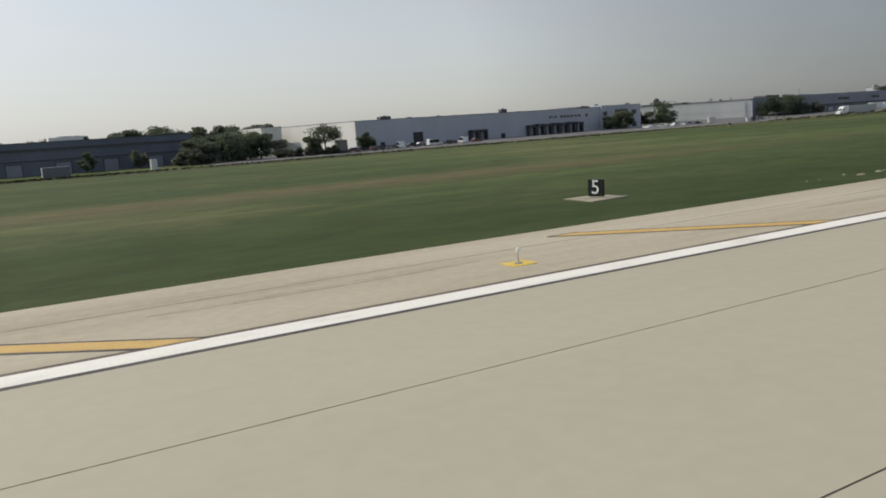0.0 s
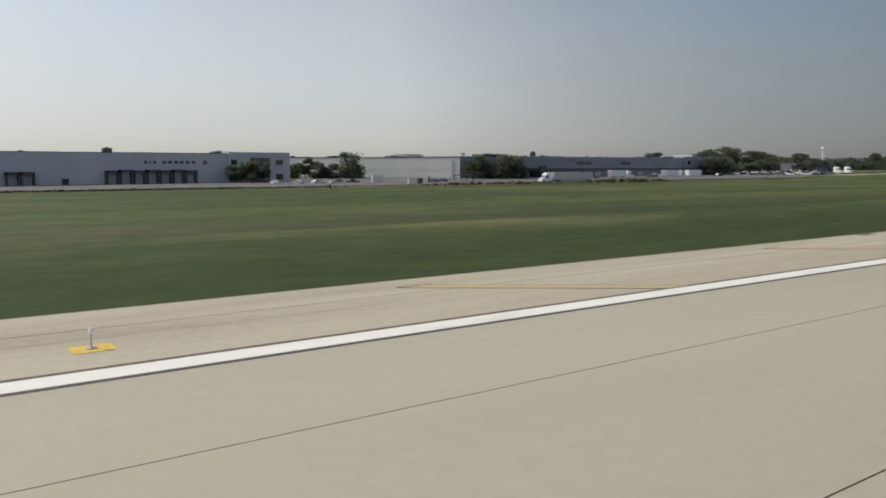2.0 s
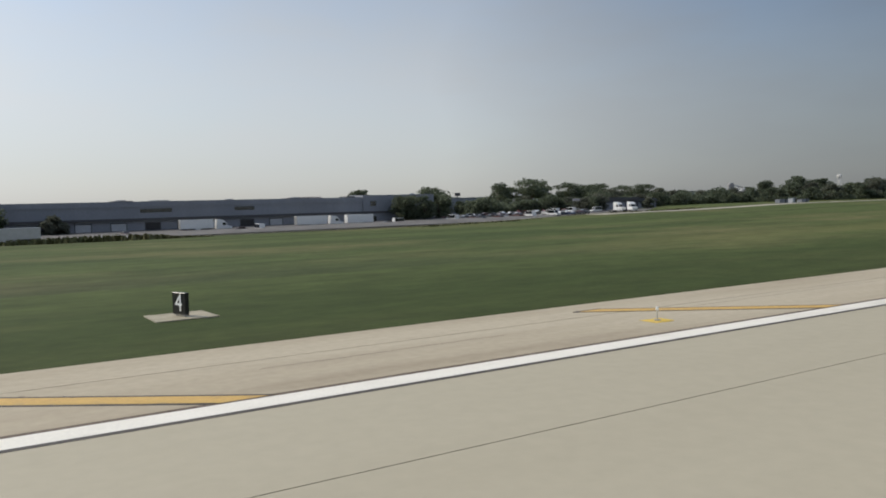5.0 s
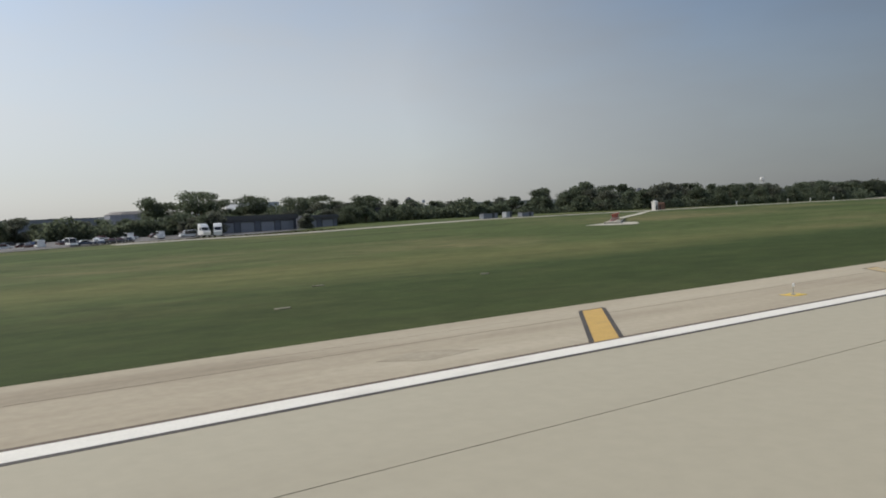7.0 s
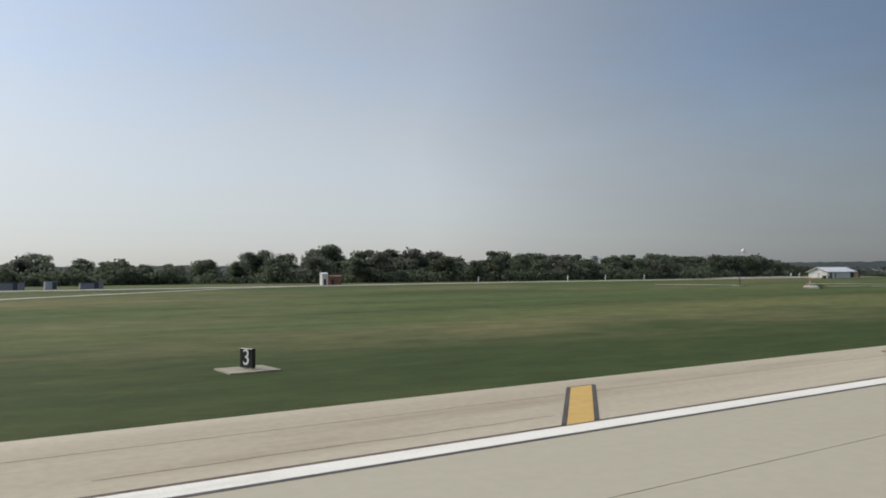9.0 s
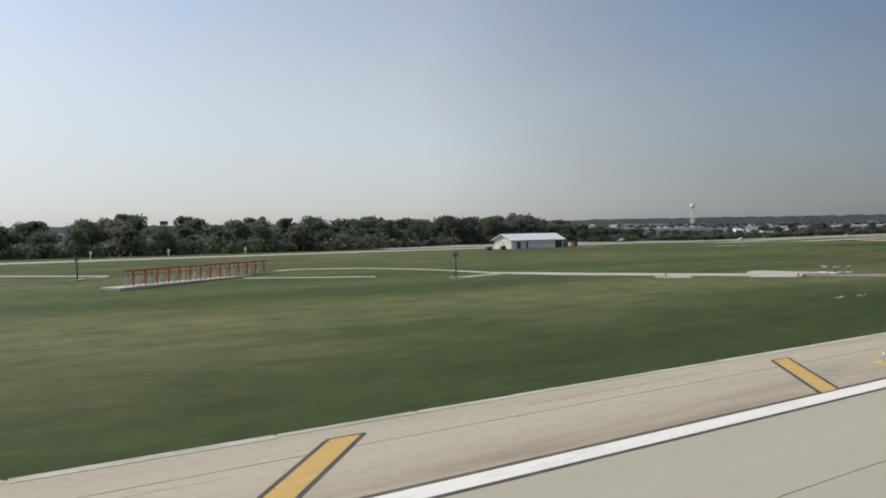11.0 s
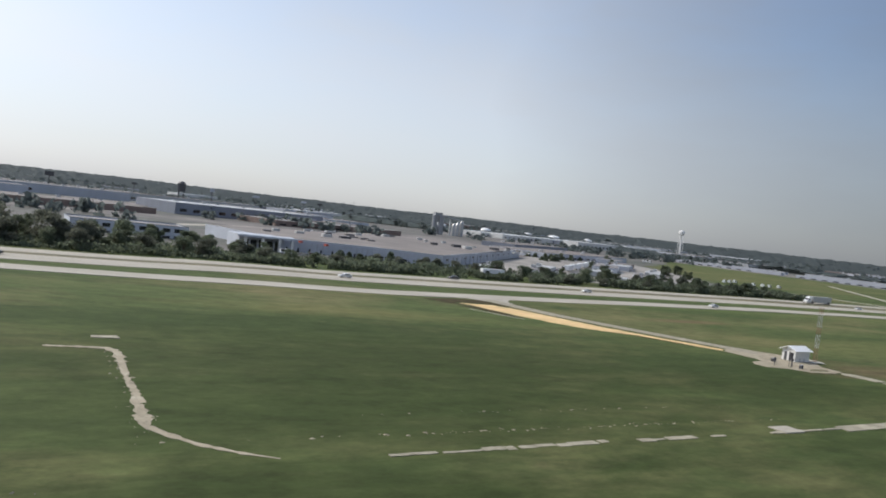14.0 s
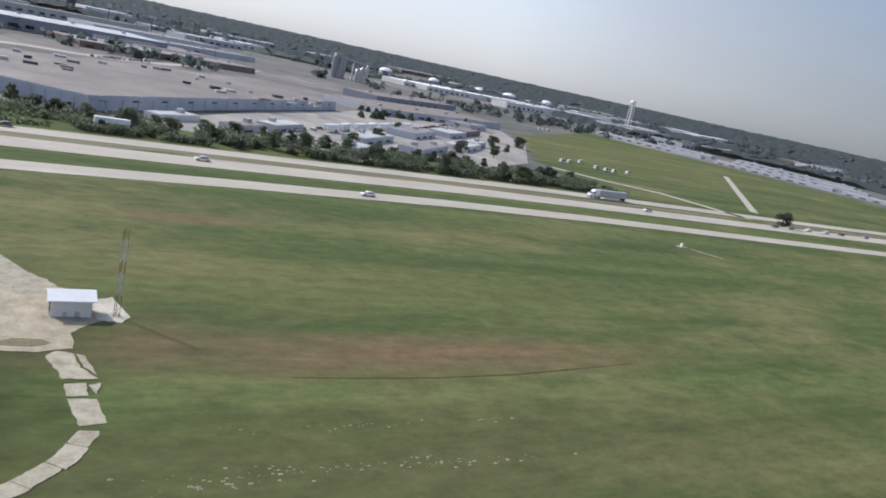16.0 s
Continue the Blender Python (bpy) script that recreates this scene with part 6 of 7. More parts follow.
def car_parts(ob, van=False, coat=M_CAR):
    L, W, H = (5.6, 2.1, 2.3) if van else (4.9, 1.95, 1.52)
    body = [(-L / 2, 0.35), (L / 2, 0.35), (L / 2, 0.75), (L / 2 - 0.15, 0.95), (-L / 2 + 0.05, 0.98), (-L / 2, 0.7)]
    part("body", Mesh().side(body, -W / 2, W / 2), M_TRUCK_WHITE if van else coat, ob, bevel=0.06)
    if van:
        cab = [(-L / 2 + 0.05, 0.95), (L / 2 - 1.1, 0.95), (L / 2 - 1.6, H - 0.05), (-L / 2 + 0.15, H)]
    else:
        cab = [(-L / 2 + 0.45, 0.95), (L / 2 - 1.35, 0.95), (L / 2 - 2.05, H), (-L / 2 + 1.1, H)]
    part("cabin", Mesh().side(cab, -W / 2 + 0.12, W / 2 - 0.12), M_TRUCK_WHITE if van else coat, ob, bevel=0.08)
    g = [(cab[0][0] + 0.25, 1.02), (cab[1][0] - 0.25, 1.02), (cab[2][0] - 0.02, H - 0.14), (cab[3][0] + 0.1, H - 0.14)]
    part("side_glazing", Mesh().side(g, -W / 2 + 0.10, W / 2 - 0.10), M_GLASS, ob)
    part("windscreen", Mesh().add([(cab[1][0] + 0.02, -W / 2 + 0.22, 1.0), (cab[1][0] + 0.02, W / 2 - 0.22, 1.0), (cab[2][0] + 0.03, W / 2 - 0.26, H - 0.08), (cab[2][0] + 0.03, -W / 2 + 0.26, H - 0.08)], [(0, 1, 2, 3)]), M_GLASS, ob)
    for sx in (-1, 1):
        for sy in (-1, 1):
            w = part("wheel", Mesh().tube((sx * L * 0.31, sy * (W / 2 - 0.22), 0.34), (sx * L * 0.31, sy * (W / 2 + 0.01), 0.34), 0.34, k=12), M_RUBBER, ob)
            part("rim", Mesh().tube((sx * L * 0.31, sy * (W / 2 - 0.02), 0.34), (sx * L * 0.31, sy * (W / 2 + 0.03), 0.34), 0.2, k=8), M_METAL, w)
    for sy in (-1, 1):
        part("headlight", Mesh().box(L / 2 - 0.06, L / 2 + 0.02, sy * 0.65 - 0.2, sy * 0.65 + 0.2, 0.66, 0.82), M_SIGN_WHITE, ob)


car = thing("car", 139, 249, ground_z(139, 249) + 0.07, "parked car on the asphalt", "car", "parked cars")
car_parts(car)
dark_car = thing("car", 110, 243, ground_z(110, 243) + 0.07, "dark parked car on the asphalt", "car", "parked cars")
car_parts(dark_car, coat=M_CAR_DARK)
for x, y, a in [(113.4, 245, 8), (116.6, 243, 92), (119.6, 245, 176), (122.4, 243, 85), (125.6, 246, 95), (134.6, 248, 4), (148.6, 248, 178), (152.0, 250, 90), (163, 250, 3), (276, 247, 5), (309, 244, 90), (314, 245, 86)]:
    copy_thing(dark_car, pose(x, y, ground_z(x, y) + 0.07, 0, 0, a))
van = thing("van", 142.4, 246, ground_z(142.4, 246) + 0.07, "white parked van on the asphalt", "van", "parked vans")
car_parts(van, True)
rng = random.Random(12)
for x, y, a in [(246.4, 247, 80), (254.2, 246, 100), (262, 246, 4), (269, 246, 178)]:
    copy_thing(car, pose(x, y, ground_z(x, y) + 0.07, 0, 0, a))
spots = [ (402, 248), (436, 247), (443, 249), (489, 247), (496, 250)]
spots += [(520 + i * 2.3 + rng.random(), 252 + 9 * (i % 4) + rng.random()) for i in range(36)]
spots += [(1405 + i * 7, 372 + i * 7 + 5 * rng.random()) for i in range(12)] + [(1520 + 8 * i, 470 + 9 * i) for i in range(14)] + [(1232, 362), (1240, 361), (1252, 360), (1262, 357)]
spots += [(1351 + 4.9 * i, 640 + 4.4 * i) for i in range(10)]
spots += [(557, 237), (560.5, 236), (564, 235.5), (566.5, 235), (569, 236), (571.5, 235.5), (550, 243), (547.5, 247), (542, 250), (537, 246), (531, 252), (527, 243)]
WHITE_VANS = [(1634, 438), (1651, 447), (1650, 428), (1655, 423), (1660, 420.5), (1676, 424), (1626, 436), (1814, 722), (1822, 725), (1830, 727)]
for i, (x, y) in enumerate(spots):
    pick = rng.random()
    src = van if pick < 0.12 else dark_car if pick < 0.55 else car
    copy_thing(src, pose(x, y, ground_z(x, y) + 0.07, 0, 0, rng.choice([0, 180, 90, 84, 270]) + 6 * rng.random()))
for x, y in [(128.6, 246), (155.6, 248)]:
    copy_thing(van, pose(x, y, ground_z(x, y) + 0.07, 0, 0, 78))
for x, y in WHITE_VANS:
    copy_thing(van, pose(x, y, ground_z(x, y) + 0.05, 0, 0, 20 + 8 * rng.random()))
for x, line, k in ((1347, HIGH_A, 0), (1395, SERVICE, 1), (1560, HIGH_A, 0), (1655, HIGH_A, 0), (1668, HIGH_A, 0), (1684, HIGH_A, 0), (1700, HIGH_A, 0), (1715, HIGH_A, 0), (1740, HIGH_A, 0), (1290, HIGH_B, 0), (1230, HIGH_A, 0), (1120, HIGH_A, 0)):
    y = float(np.interp(x, [p[0] for p in line], [p[1] for p in line])) + (3 if k == 0 else 0)
    o = copy_thing(car, pose(x, y, ground_z(x, y) + 0.12, 0, 0, 185))
    tagged(o, "car standing in a highway lane", "car", "highway cars")


def semi(x, y, label, trailer_mat=M_TRUCK_WHITE, length=17.0, turn=180, cab=True, lift=0.07, box=True):
    """An articulated truck; it points along its own -x before turning."""
    ob = thing("semi_truck", x, y, ground_z(x, y) + lift, label, "truck", "trucks", turn=turn)
    if box:
        part("trailer", Mesh().box(0, length, -1.3, 1.3, 1.25, 4.15), trailer_mat, ob, "box trailer", bevel=0.05)
        part("chassis", Mesh().box(0.5, length - 0.5, -0.5, 0.5, 0.95, 1.25), M_TRIM, ob)
        part("skirt", Mesh().box(4, length - 4.5, -1.28, -1.22, 0.55, 1.25).box(4, length - 4.5, 1.22, 1.28, 0.55, 1.25), trailer_mat, ob)
        part("rear_door", Mesh().box(length, length + 0.06, -1.2, 1.2, 1.35, 4.05), M_METAL, ob)
    else:
        part("chassis", Mesh().box(-1.2, 2.2, -0.5, 0.5, 0.7, 1.0), M_TRIM, ob)
    xs = [length - 1.6, length - 3.0] if box else []
    if cab:
        prof = [(-6.2, 0.6), (-6.25, 1.7), (-4.7, 2.0), (-4.3, 3.1), (-3.2, 3.9), (-1.3, 4.1), (-1.2, 0.7)]
        part("tractor", Mesh().side(prof, -1.2, 1.2), M_TRUCK_WHITE, ob, "white tractor cab", bevel=0.06)
        part("windscreen", Mesh().add([(-4.72, -1.0, 2.08), (-4.72, 1.0, 2.08), (-4.34, 1.0, 3.02), (-4.34, -1.0, 3.02)], [(0, 1, 2, 3)]), M_GLASS, ob)
        part("side_window", Mesh().box(-4.2, -3.1, -1.23, -1.19, 2.1, 2.95), M_GLASS, ob)
        part("side_window", Mesh().box(-4.2, -3.1, 1.19, 1.23, 2.1, 2.95), M_GLASS, ob)
        part("fuel_tank", Mesh().tube((-3.6, -1.1, 0.9), (-1.8, -1.1, 0.9), 0.33, k=10), M_METAL, ob)
        xs += [-5.2, 0.6, -0.7]
    for wx in xs:
        for sy in (-1, 1):
            w = part("wheel", Mesh().tube((wx, sy * 0.8, 0.52), (wx, sy * 1.25, 0.52), 0.52, k=14), M_RUBBER, ob)
            part("rim", Mesh().tube((wx, sy * 1.2, 0.52), (wx, sy * 1.27, 0.52), 0.28, k=10), M_METAL, w)
    return ob


semi(355.5, 229, "white semi truck with a long silver box trailer", M_TRUCK_SILVER, 22, 0, lift=-0.3)
semi(430.3, 257, "white box trailer and tractor at the dock", M_TRUCK_WHITE, 10.3, 180)
semi(470.3, 257, "white box trailer and tractor in the yard", M_TRUCK_WHITE, 11.3, 180)
semi(478, 257, "white box trailer parked at the dock", M_TRUCK_WHITE, 10.3, 0, False)
semi(594.6, 243, "white tractor unit parked at the tree line", M_TRUCK_WHITE, 5, 90, box=False)
semi(598.4, 238, "white tractor unit parked at the tree line", M_TRUCK_WHITE, 4, 70, box=False)
y = float(np.interp(1540, [p[0] for p in HIGH_B], [p[1] for p in HIGH_B])) - 3
semi(1545, y, "white semi truck with a silver trailer on the highway", M_TRUCK_SILVER, 20, 5, lift=0.12)
semi(1318, 312, "white box trailer among roadside trees", M_TRUCK_WHITE, 12, 0, False)
for i in range(7):
    semi(1440 + i * 14, 402 + i * 13, "white box trailer parked in a yard", M_TRUCK_WHITE, 13, 40 + 8 * (i % 2), False)

for x, y, w, h, mat, lab in ((287.5, 249, 4.4, 3.0, M_WALL_WHITE, "white site cabin at the yard edge"), (300.5, 235, 0.3, 2.6, M_TRIM, "slim dark post at the yard edge"), (290.5, 232, 1.8, 1.9, M_WALL_WHITE, "white utility cabinet at the yard edge"),
                             (295.6, 233.5, 1.9, 2.0, M_TRIM, "dark utility cabinet at the yard edge"), (298.2, 238, 1.2, 1.7, M_TRIM, "dark utility cabinet at the yard edge"), (242.4, 201.6, 0.7, 1.1, M_TRIM, "small dark hydrant box in grass")):
    ob = thing("utility_cabinet", x, y, ground_z(x, y), lab, "cabinet", "yard cabinets")
    part("case", Mesh().box(-w / 2, w / 2, -0.4, 0.4, -0.2, h), mat, ob, bevel=0.04)
    part("plinth", Mesh().box(-w / 2 - 0.1, w / 2 + 0.1, -0.5, 0.5, -0.2, 0.18), M_CONCRETE, ob)
    part("door", Mesh().box(-w * 0.4, w * 0.4, -0.43, -0.38, 0.3, h - 0.15), mat, ob)

# ----------------------------------------------------------------- trees


BELT_X = [640, 770, 830, 980, 1040, 1090, 1150, 1204, 1300, 1420, 1500, 1600]
BELT_Y = [318, 300, 254, 238, 262, 270, 283, 294, 300, 308, 316, 318]


def belt_edge(x):
    """The near edge of the tree belt behind the perimeter road and the highway."""
    return float(np.interp(x, BELT_X, BELT_Y))


def tree_source(seed, h, r, leaf, clumps, low=0.28, squash=0.62):
    """One tree: tapered trunk with limbs, and a crown of many small leaves in uneven clumps."""
    g = random.Random(seed)
    ob = thing("tree", 0, 0, 0, "broad-leaved tree in full summer leaf", "tree", "field trees")
    t = Mesh()
    t.tube((0, 0, -0.6), (0.1, 0, h * 0.3), h * 0.028, h * 0.02, 8)
    t.tube((0.1, 0, h * 0.3), (0.0, 0.2, h * 0.75), h * 0.02, h * 0.006, 7)
    lobes = []
    for i in range(max(9, clumps // 3)):
        a = g.random() * 2 * math.pi
        k = g.random()
        zc = h * (low + 0.12 + (0.80 - low) * k)
        rr = r * (0.25 + 0.62 * math.sin(math.pi * min(1, 0.16 + 0.72 * k))) * (0.3 + 0.7 * g.random() ** 0.5)
        lobes.append((rr * math.cos(a), rr * math.sin(a), zc, r * (0.30 + 0.24 * g.random())))
    for x, y, z, _ in lobes[:9]:
        t.tube((0.05, 0.05, h * (0.22 + 0.25 * g.random())), (x * 0.85, y * 0.85, z - 0.2), h * 0.011, h * 0.003, 5)
    part("trunk", t, M_BARK, ob)
    c = Mesh()
    for x, y, z, cr in lobes:
        for i in range(int(3900 / len(lobes))):
            d = Vector((g.gauss(0, 1), g.gauss(0, 1), g.gauss(0, 0.9))).normalized() * cr * (0.12 + 1.0 * g.random() ** 0.62 + 0.22 * abs(g.gauss(0, 0.6)))
            p = Vector((x, y, z)) + Vector((d.x, d.y, d.z * squash))
            s = 0.15 + 0.25 * g.random()
            u = Vector((g.gauss(0, 1), g.gauss(0, 1), g.gauss(0, 1))).normalized() * s
            w = Vector((g.gauss(0, 1), g.gauss(0, 1), g.gauss(0, 1))).cross(u).normalized() * s * (0.6 + 0.4 * g.random())
            c.add([p - u - w, p + u - w * 0.7, p + u * 0.8 + w, p - u * 0.7 + w * 0.9], [(0, 1, 2, 3)])
    part("crown", c, leaf, ob)
    return ob


KINDS = [tree_source(1, 12, 5.6, M_LEAF, 48, 0.04), tree_source(2, 15, 6.6, M_LEAF, 54, 0.06), tree_source(3, 9, 4.2, M_LEAF_LIGHT, 34, 0.16), tree_source(4, 14, 5.0, M_LEAF, 46, 0.03),
         tree_source(5, 10, 5.4, M_LEAF_GREY, 42, 0.02), tree_source(6, 17, 8.2, M_LEAF, 60, 0.30), tree_source(7, 11, 4.0, M_LEAF_LIGHT, 32, 0.22), tree_source(8, 7, 4.2, M_LEAF_GREY, 34, -0.06),
         tree_source(9, 11.5, 6.0, M_LEAF, 84, -0.02), tree_source(10, 16, 8.6, M_LEAF, 48, 0.40, 0.52)]
HEIGHT = [12, 15, 9, 14, 10, 17, 11, 7, 11.5, 15.4]


def plant(kind, x, y, top, turn, sink=0.0):
    """A tree of a kind, scaled so that its crown reaches the given height above the field."""
    z = ground_z(x, y) - sink
    s = (top - z) / HEIGHT[kind]
    o = copy_thing(KINDS[kind], pose(x, y, z, 0, 0, turn))
    o.scale = (s * (0.9 + 0.25 * random.random()), s, s)
    return o


random.seed(4)
# plan place, height of the crown, kind: trees before the first hall and its office
START_TREES = [
    (66, 250, 7.6, 0), (70, 247, 7.6, 8), (75, 252, 8.0, 8), (79, 256, 8.8, 3), (81, 251, 7.2, 0), (63, 244, 5.0, 4), (57.5, 244, 6.4, 0), (61, 247, 6.8, 8), (100.6, 245, 8.6, 5), (96.0, 244, 5.0, 2), (116.4, 249, 5.2, 6), (118.6, 250, 4.0, 2),
    (84, 242, 1.7, 7), (87.2, 241, 1.2, 7), (90.4, 242, 1.6, 7), (93.4, 241, 1.3, 7), (96.6, 242, 1.7, 7), (99.6, 241, 1.2, 7), (102.4, 242, 1.5, 7), (29, 250, 5.4, 3), (44, 251, 5.0, 3), (53, 240, 2.6, 7), (58, 238, 3.2, 7), (87, 250, 4.4, 4),
]
# trees at the corners of the grey halls
HALL_TREES = [
    (288.4, 297, 6.4, 4), (284.6, 301, 8.2, 6), (294, 294, 5.6, 4), (243.5, 259, 6.8, 2), (248.5, 260, 6.4, 6), (238, 260, 5.2, 2), (347, 263, 9.0, 8), (349, 262, 6.4, 4), (361, 264, 10.0, 8), (367, 263, 9.6, 8),
    (358, 262, 8.0, 3), (364, 261, 6.6, 4), (273, 289, 5.8, 2), (385, 264, 5, 7),
]
# trees round the car park
CAR_PARK_TREES = [
    (505, 262, 9.5, 1), (513, 261, 10.5, 3), (524, 268, 10.5, 0), (532, 285, 13.2, 1), (507, 300, 13.2, 0), (508, 262, 9.5, 1), (516, 300, 10, 1), (524, 306, 9, 0),
    (531, 302, 8.6, 3), (538, 308, 9, 0), (545, 304, 9.2, 1), (552, 310, 9, 4), (559, 303, 7.5, 0), (566, 308, 7.8, 3), (573, 304, 7.2, 4), (580, 310, 8.2, 0),
    (588, 306, 7.8, 1), (596, 312, 9, 3),
]
# tall single trees and roadside trees
ROADSIDE_TREES = [
    (604, 336, 16.0, 1), (623, 332, 17.6, 9), (612, 338, 13.5, 9), (633, 336, 14.2, 9), (645, 327, 15.2, 9), (671, 340, 14.4, 9), (679, 342, 13.0, 0), (688, 350, 15.2, 9), (697, 322, 14.0, 9), (704, 360, 13.4, 0), (726, 366, 14.4, 9), (741, 350, 12.4, 1), (666, 330, 9, 4), (602, 262, 7.6, 8), (606, 264, 8.6, 4), (599, 266, 6.8, 7), (642, 268, 6.4, 7), (664, 292, 8.0, 4), (672, 290, 9.2, 8), (682, 294, 9.4, 0), (691, 291, 8.6, 8), (634, 290, 7.2, 7),
    (616, 297, 7.6, 4), (624, 298, 8.2, 0), (632, 296.5, 7.4, 4), (641, 298, 8.4, 3), (648, 297, 8.0, 4), (640, 318, 7, 7), (611, 322, 9, 4), (640, 326, 10, 0), (648, 322, 9, 1), (1670, 289, 8.5, 0), (1513, 322, 8, 0), (1518, 326, 7, 1), (1506, 330, 7.5, 3),
]
for x, y, top, k in itertools.chain(START_TREES, HALL_TREES, CAR_PARK_TREES, ROADSIDE_TREES):
    plant(k, x, y, top, 360 * random.random())
big = plant(8, 299.3, 289, 10.4, 40)
big.scale = (1.08, 1.0, big.scale[2])
tagged(big, "large dense broad-leaved tree with a rounded crown down to the ground", "tree", "field trees")
# skyline behind the halls
for i in range(64):
    x = -160 + 285 * (i + random.random()) / 64
    plant(random.choice([0, 1, 3]), x, 350 + 30 * random.random(), 8.6 + 2.8 * step(-40, 80, x) + 1.8 * random.random(), 360 * random.random())
# the tree belt along the boundary and the highway
for i in range(250):
    x = 640 + 930 * (i / 250) + 5 * random.random()
    row = i % 3
    if x > 1235 and row == 1:
        continue
    y = belt_edge(x) + 4 + 13 * row + 7 * random.random()
    if (1215 < x < 1262 and row > 0) or (x < 700 and row == 0):
        continue
    hi = float(np.interp(x, [640, 690, 705, 740, 790, 815, 850, 900, 1000, 1100, 1200, 1290, 1420, 1600], [12.0, 12.0, 11.6, 11.4, 12.4, 15.0, 14.6, 14.2, 15.0, 15.4, 8.6, 6.0, 6.4, 5.4]))
    top = hi - (0.28 * hi) * random.random() - 1.5 * (row == 0)
    kind = random.choice([0, 1, 3, 0, 1, 4, 7] if x < 1050 else [0, 3, 4, 4, 7, 1, 6])
    plant(kind, x, y, top, 360 * random.random(), 0.4)
for x, top in ((799, 14.7), (806, 15.6), (837, 17.2), (833, 19.0), (853, 16.6), (869, 17.2), (928, 17.0), (952, 16.0), (979, 16.4), (1118, 14.8), (1398, 9.0), (1386, 8.0), (1330, 8.2), (1345, 6.8), (1430, 8), (1465, 8.4), (1500, 7.6), (1362, 7.2), (896, 14), (1007, 13.6)):
    plant(random.choice([1, 3, 0]), x, 318, top, 360 * random.random())
for x, y in ((1478, 350), (1520, 395), (1545, 398), (1512, 462), (1580, 455), (1600, 540), (1530, 530), (1560, 560), (1470, 400), (1440, 365), (1620, 480), (1640, 590), (1492, 345), (1575, 430)):
    plant(random.choice([0, 1, 3, 6]), x, y, 5 + 4 * random.random(), 360 * random.random(), 0.2)
for k in KINDS:
    for o in list(k.children_recursive) + [k]:
        bpy.data.objects.remove(o)

# undergrowth that closes the foot of the belt


def undergrowth():
    g = random.Random(31)
    m = Mesh()
    for i in range(80000):
        x = 690 + 890 * g.random() if i < 58000 else 1200 + 380 * g.random()
        y = belt_edge(x) + 38 * g.random() ** 1.5
        if x > 1180 and noise.noise((x * 0.05, y * 0.06, 7)) < -0.08:
            continue
        p = Vector((x, y, ground_z(x, y) + (6.4 if x < 1000 else 4.4) * g.random() * max(0.25, 0.62 + 0.75 * noise.noise((x * 0.085, y * 0.07, 0)))))
        s = 0.20 + 0.30 * g.random()
        u = Vector((g.gauss(0, 1), g.gauss(0, 1), g.gauss(0, 1))).normalized() * s
        w = Vector((g.gauss(0, 1), g.gauss(0, 1), g.gauss(0, 1))).cross(u).normalized() * s
        m.add([p - u - w, p + u - w, p + u + w, p - u + w], [(0, 1, 2, 3)])
    for i in range(26000):
        x = 556 + 210 * g.random()
        y = 292 + 10 * g.random() if x < 640 else 300 + 16 * g.random()
        p = Vector((x, y, ground_z(x, y) + 7.5 * g.random() * max(0.25, 0.62 + 1.1 * noise.noise((x * 0.09, y * 0.05, 4)))))
        s = 0.22 + 0.30 * g.random()
        u = Vector((g.gauss(0, 1), g.gauss(0, 1), g.gauss(0, 1))).normalized() * s
        w = Vector((g.gauss(0, 1), g.gauss(0, 1), g.gauss(0, 1))).cross(u).normalized() * s
        m.add([p - u - w, p + u - w, p + u + w, p - u + w], [(0, 1, 2, 3)])
    for i in range(70):
        cx = 1260 + 420 * g.random()
        cy = 345 + (cx - 1260) * 0.75 + 60 * g.random() - 20
        if 1300 < cx < 1510 and cy > 330 + (cx - 1310) * 0.9:
            continue
        r, h = 1.5 + 2.0 * g.random(), 2.0 + 3.5 * g.random()
        for j in range(160):
            q, a = g.random(), 6.283 * g.random()
            rr = r * math.sqrt(g.random()) * (1.15 - 0.8 * q)
            p = Vector((cx + rr * math.cos(a), cy + rr * math.sin(a), ground_z(cx, cy) + h * q))
            s = 0.28 + 0.4 * g.random()
            u = Vector((g.gauss(0, 1), g.gauss(0, 1), g.gauss(0, 1))).normalized() * s
            w = Vector((g.gauss(0, 1), g.gauss(0, 1), g.gauss(0, 1))).cross(u).normalized() * s
            m.add([p - u - w, p + u - w, p + u + w, p - u + w], [(0, 1, 2, 3)])
    return solid("undergrowth", m, M_LEAF, "dense dusty green scrub under the tree belt", "bushes", "stuff")


undergrowth()


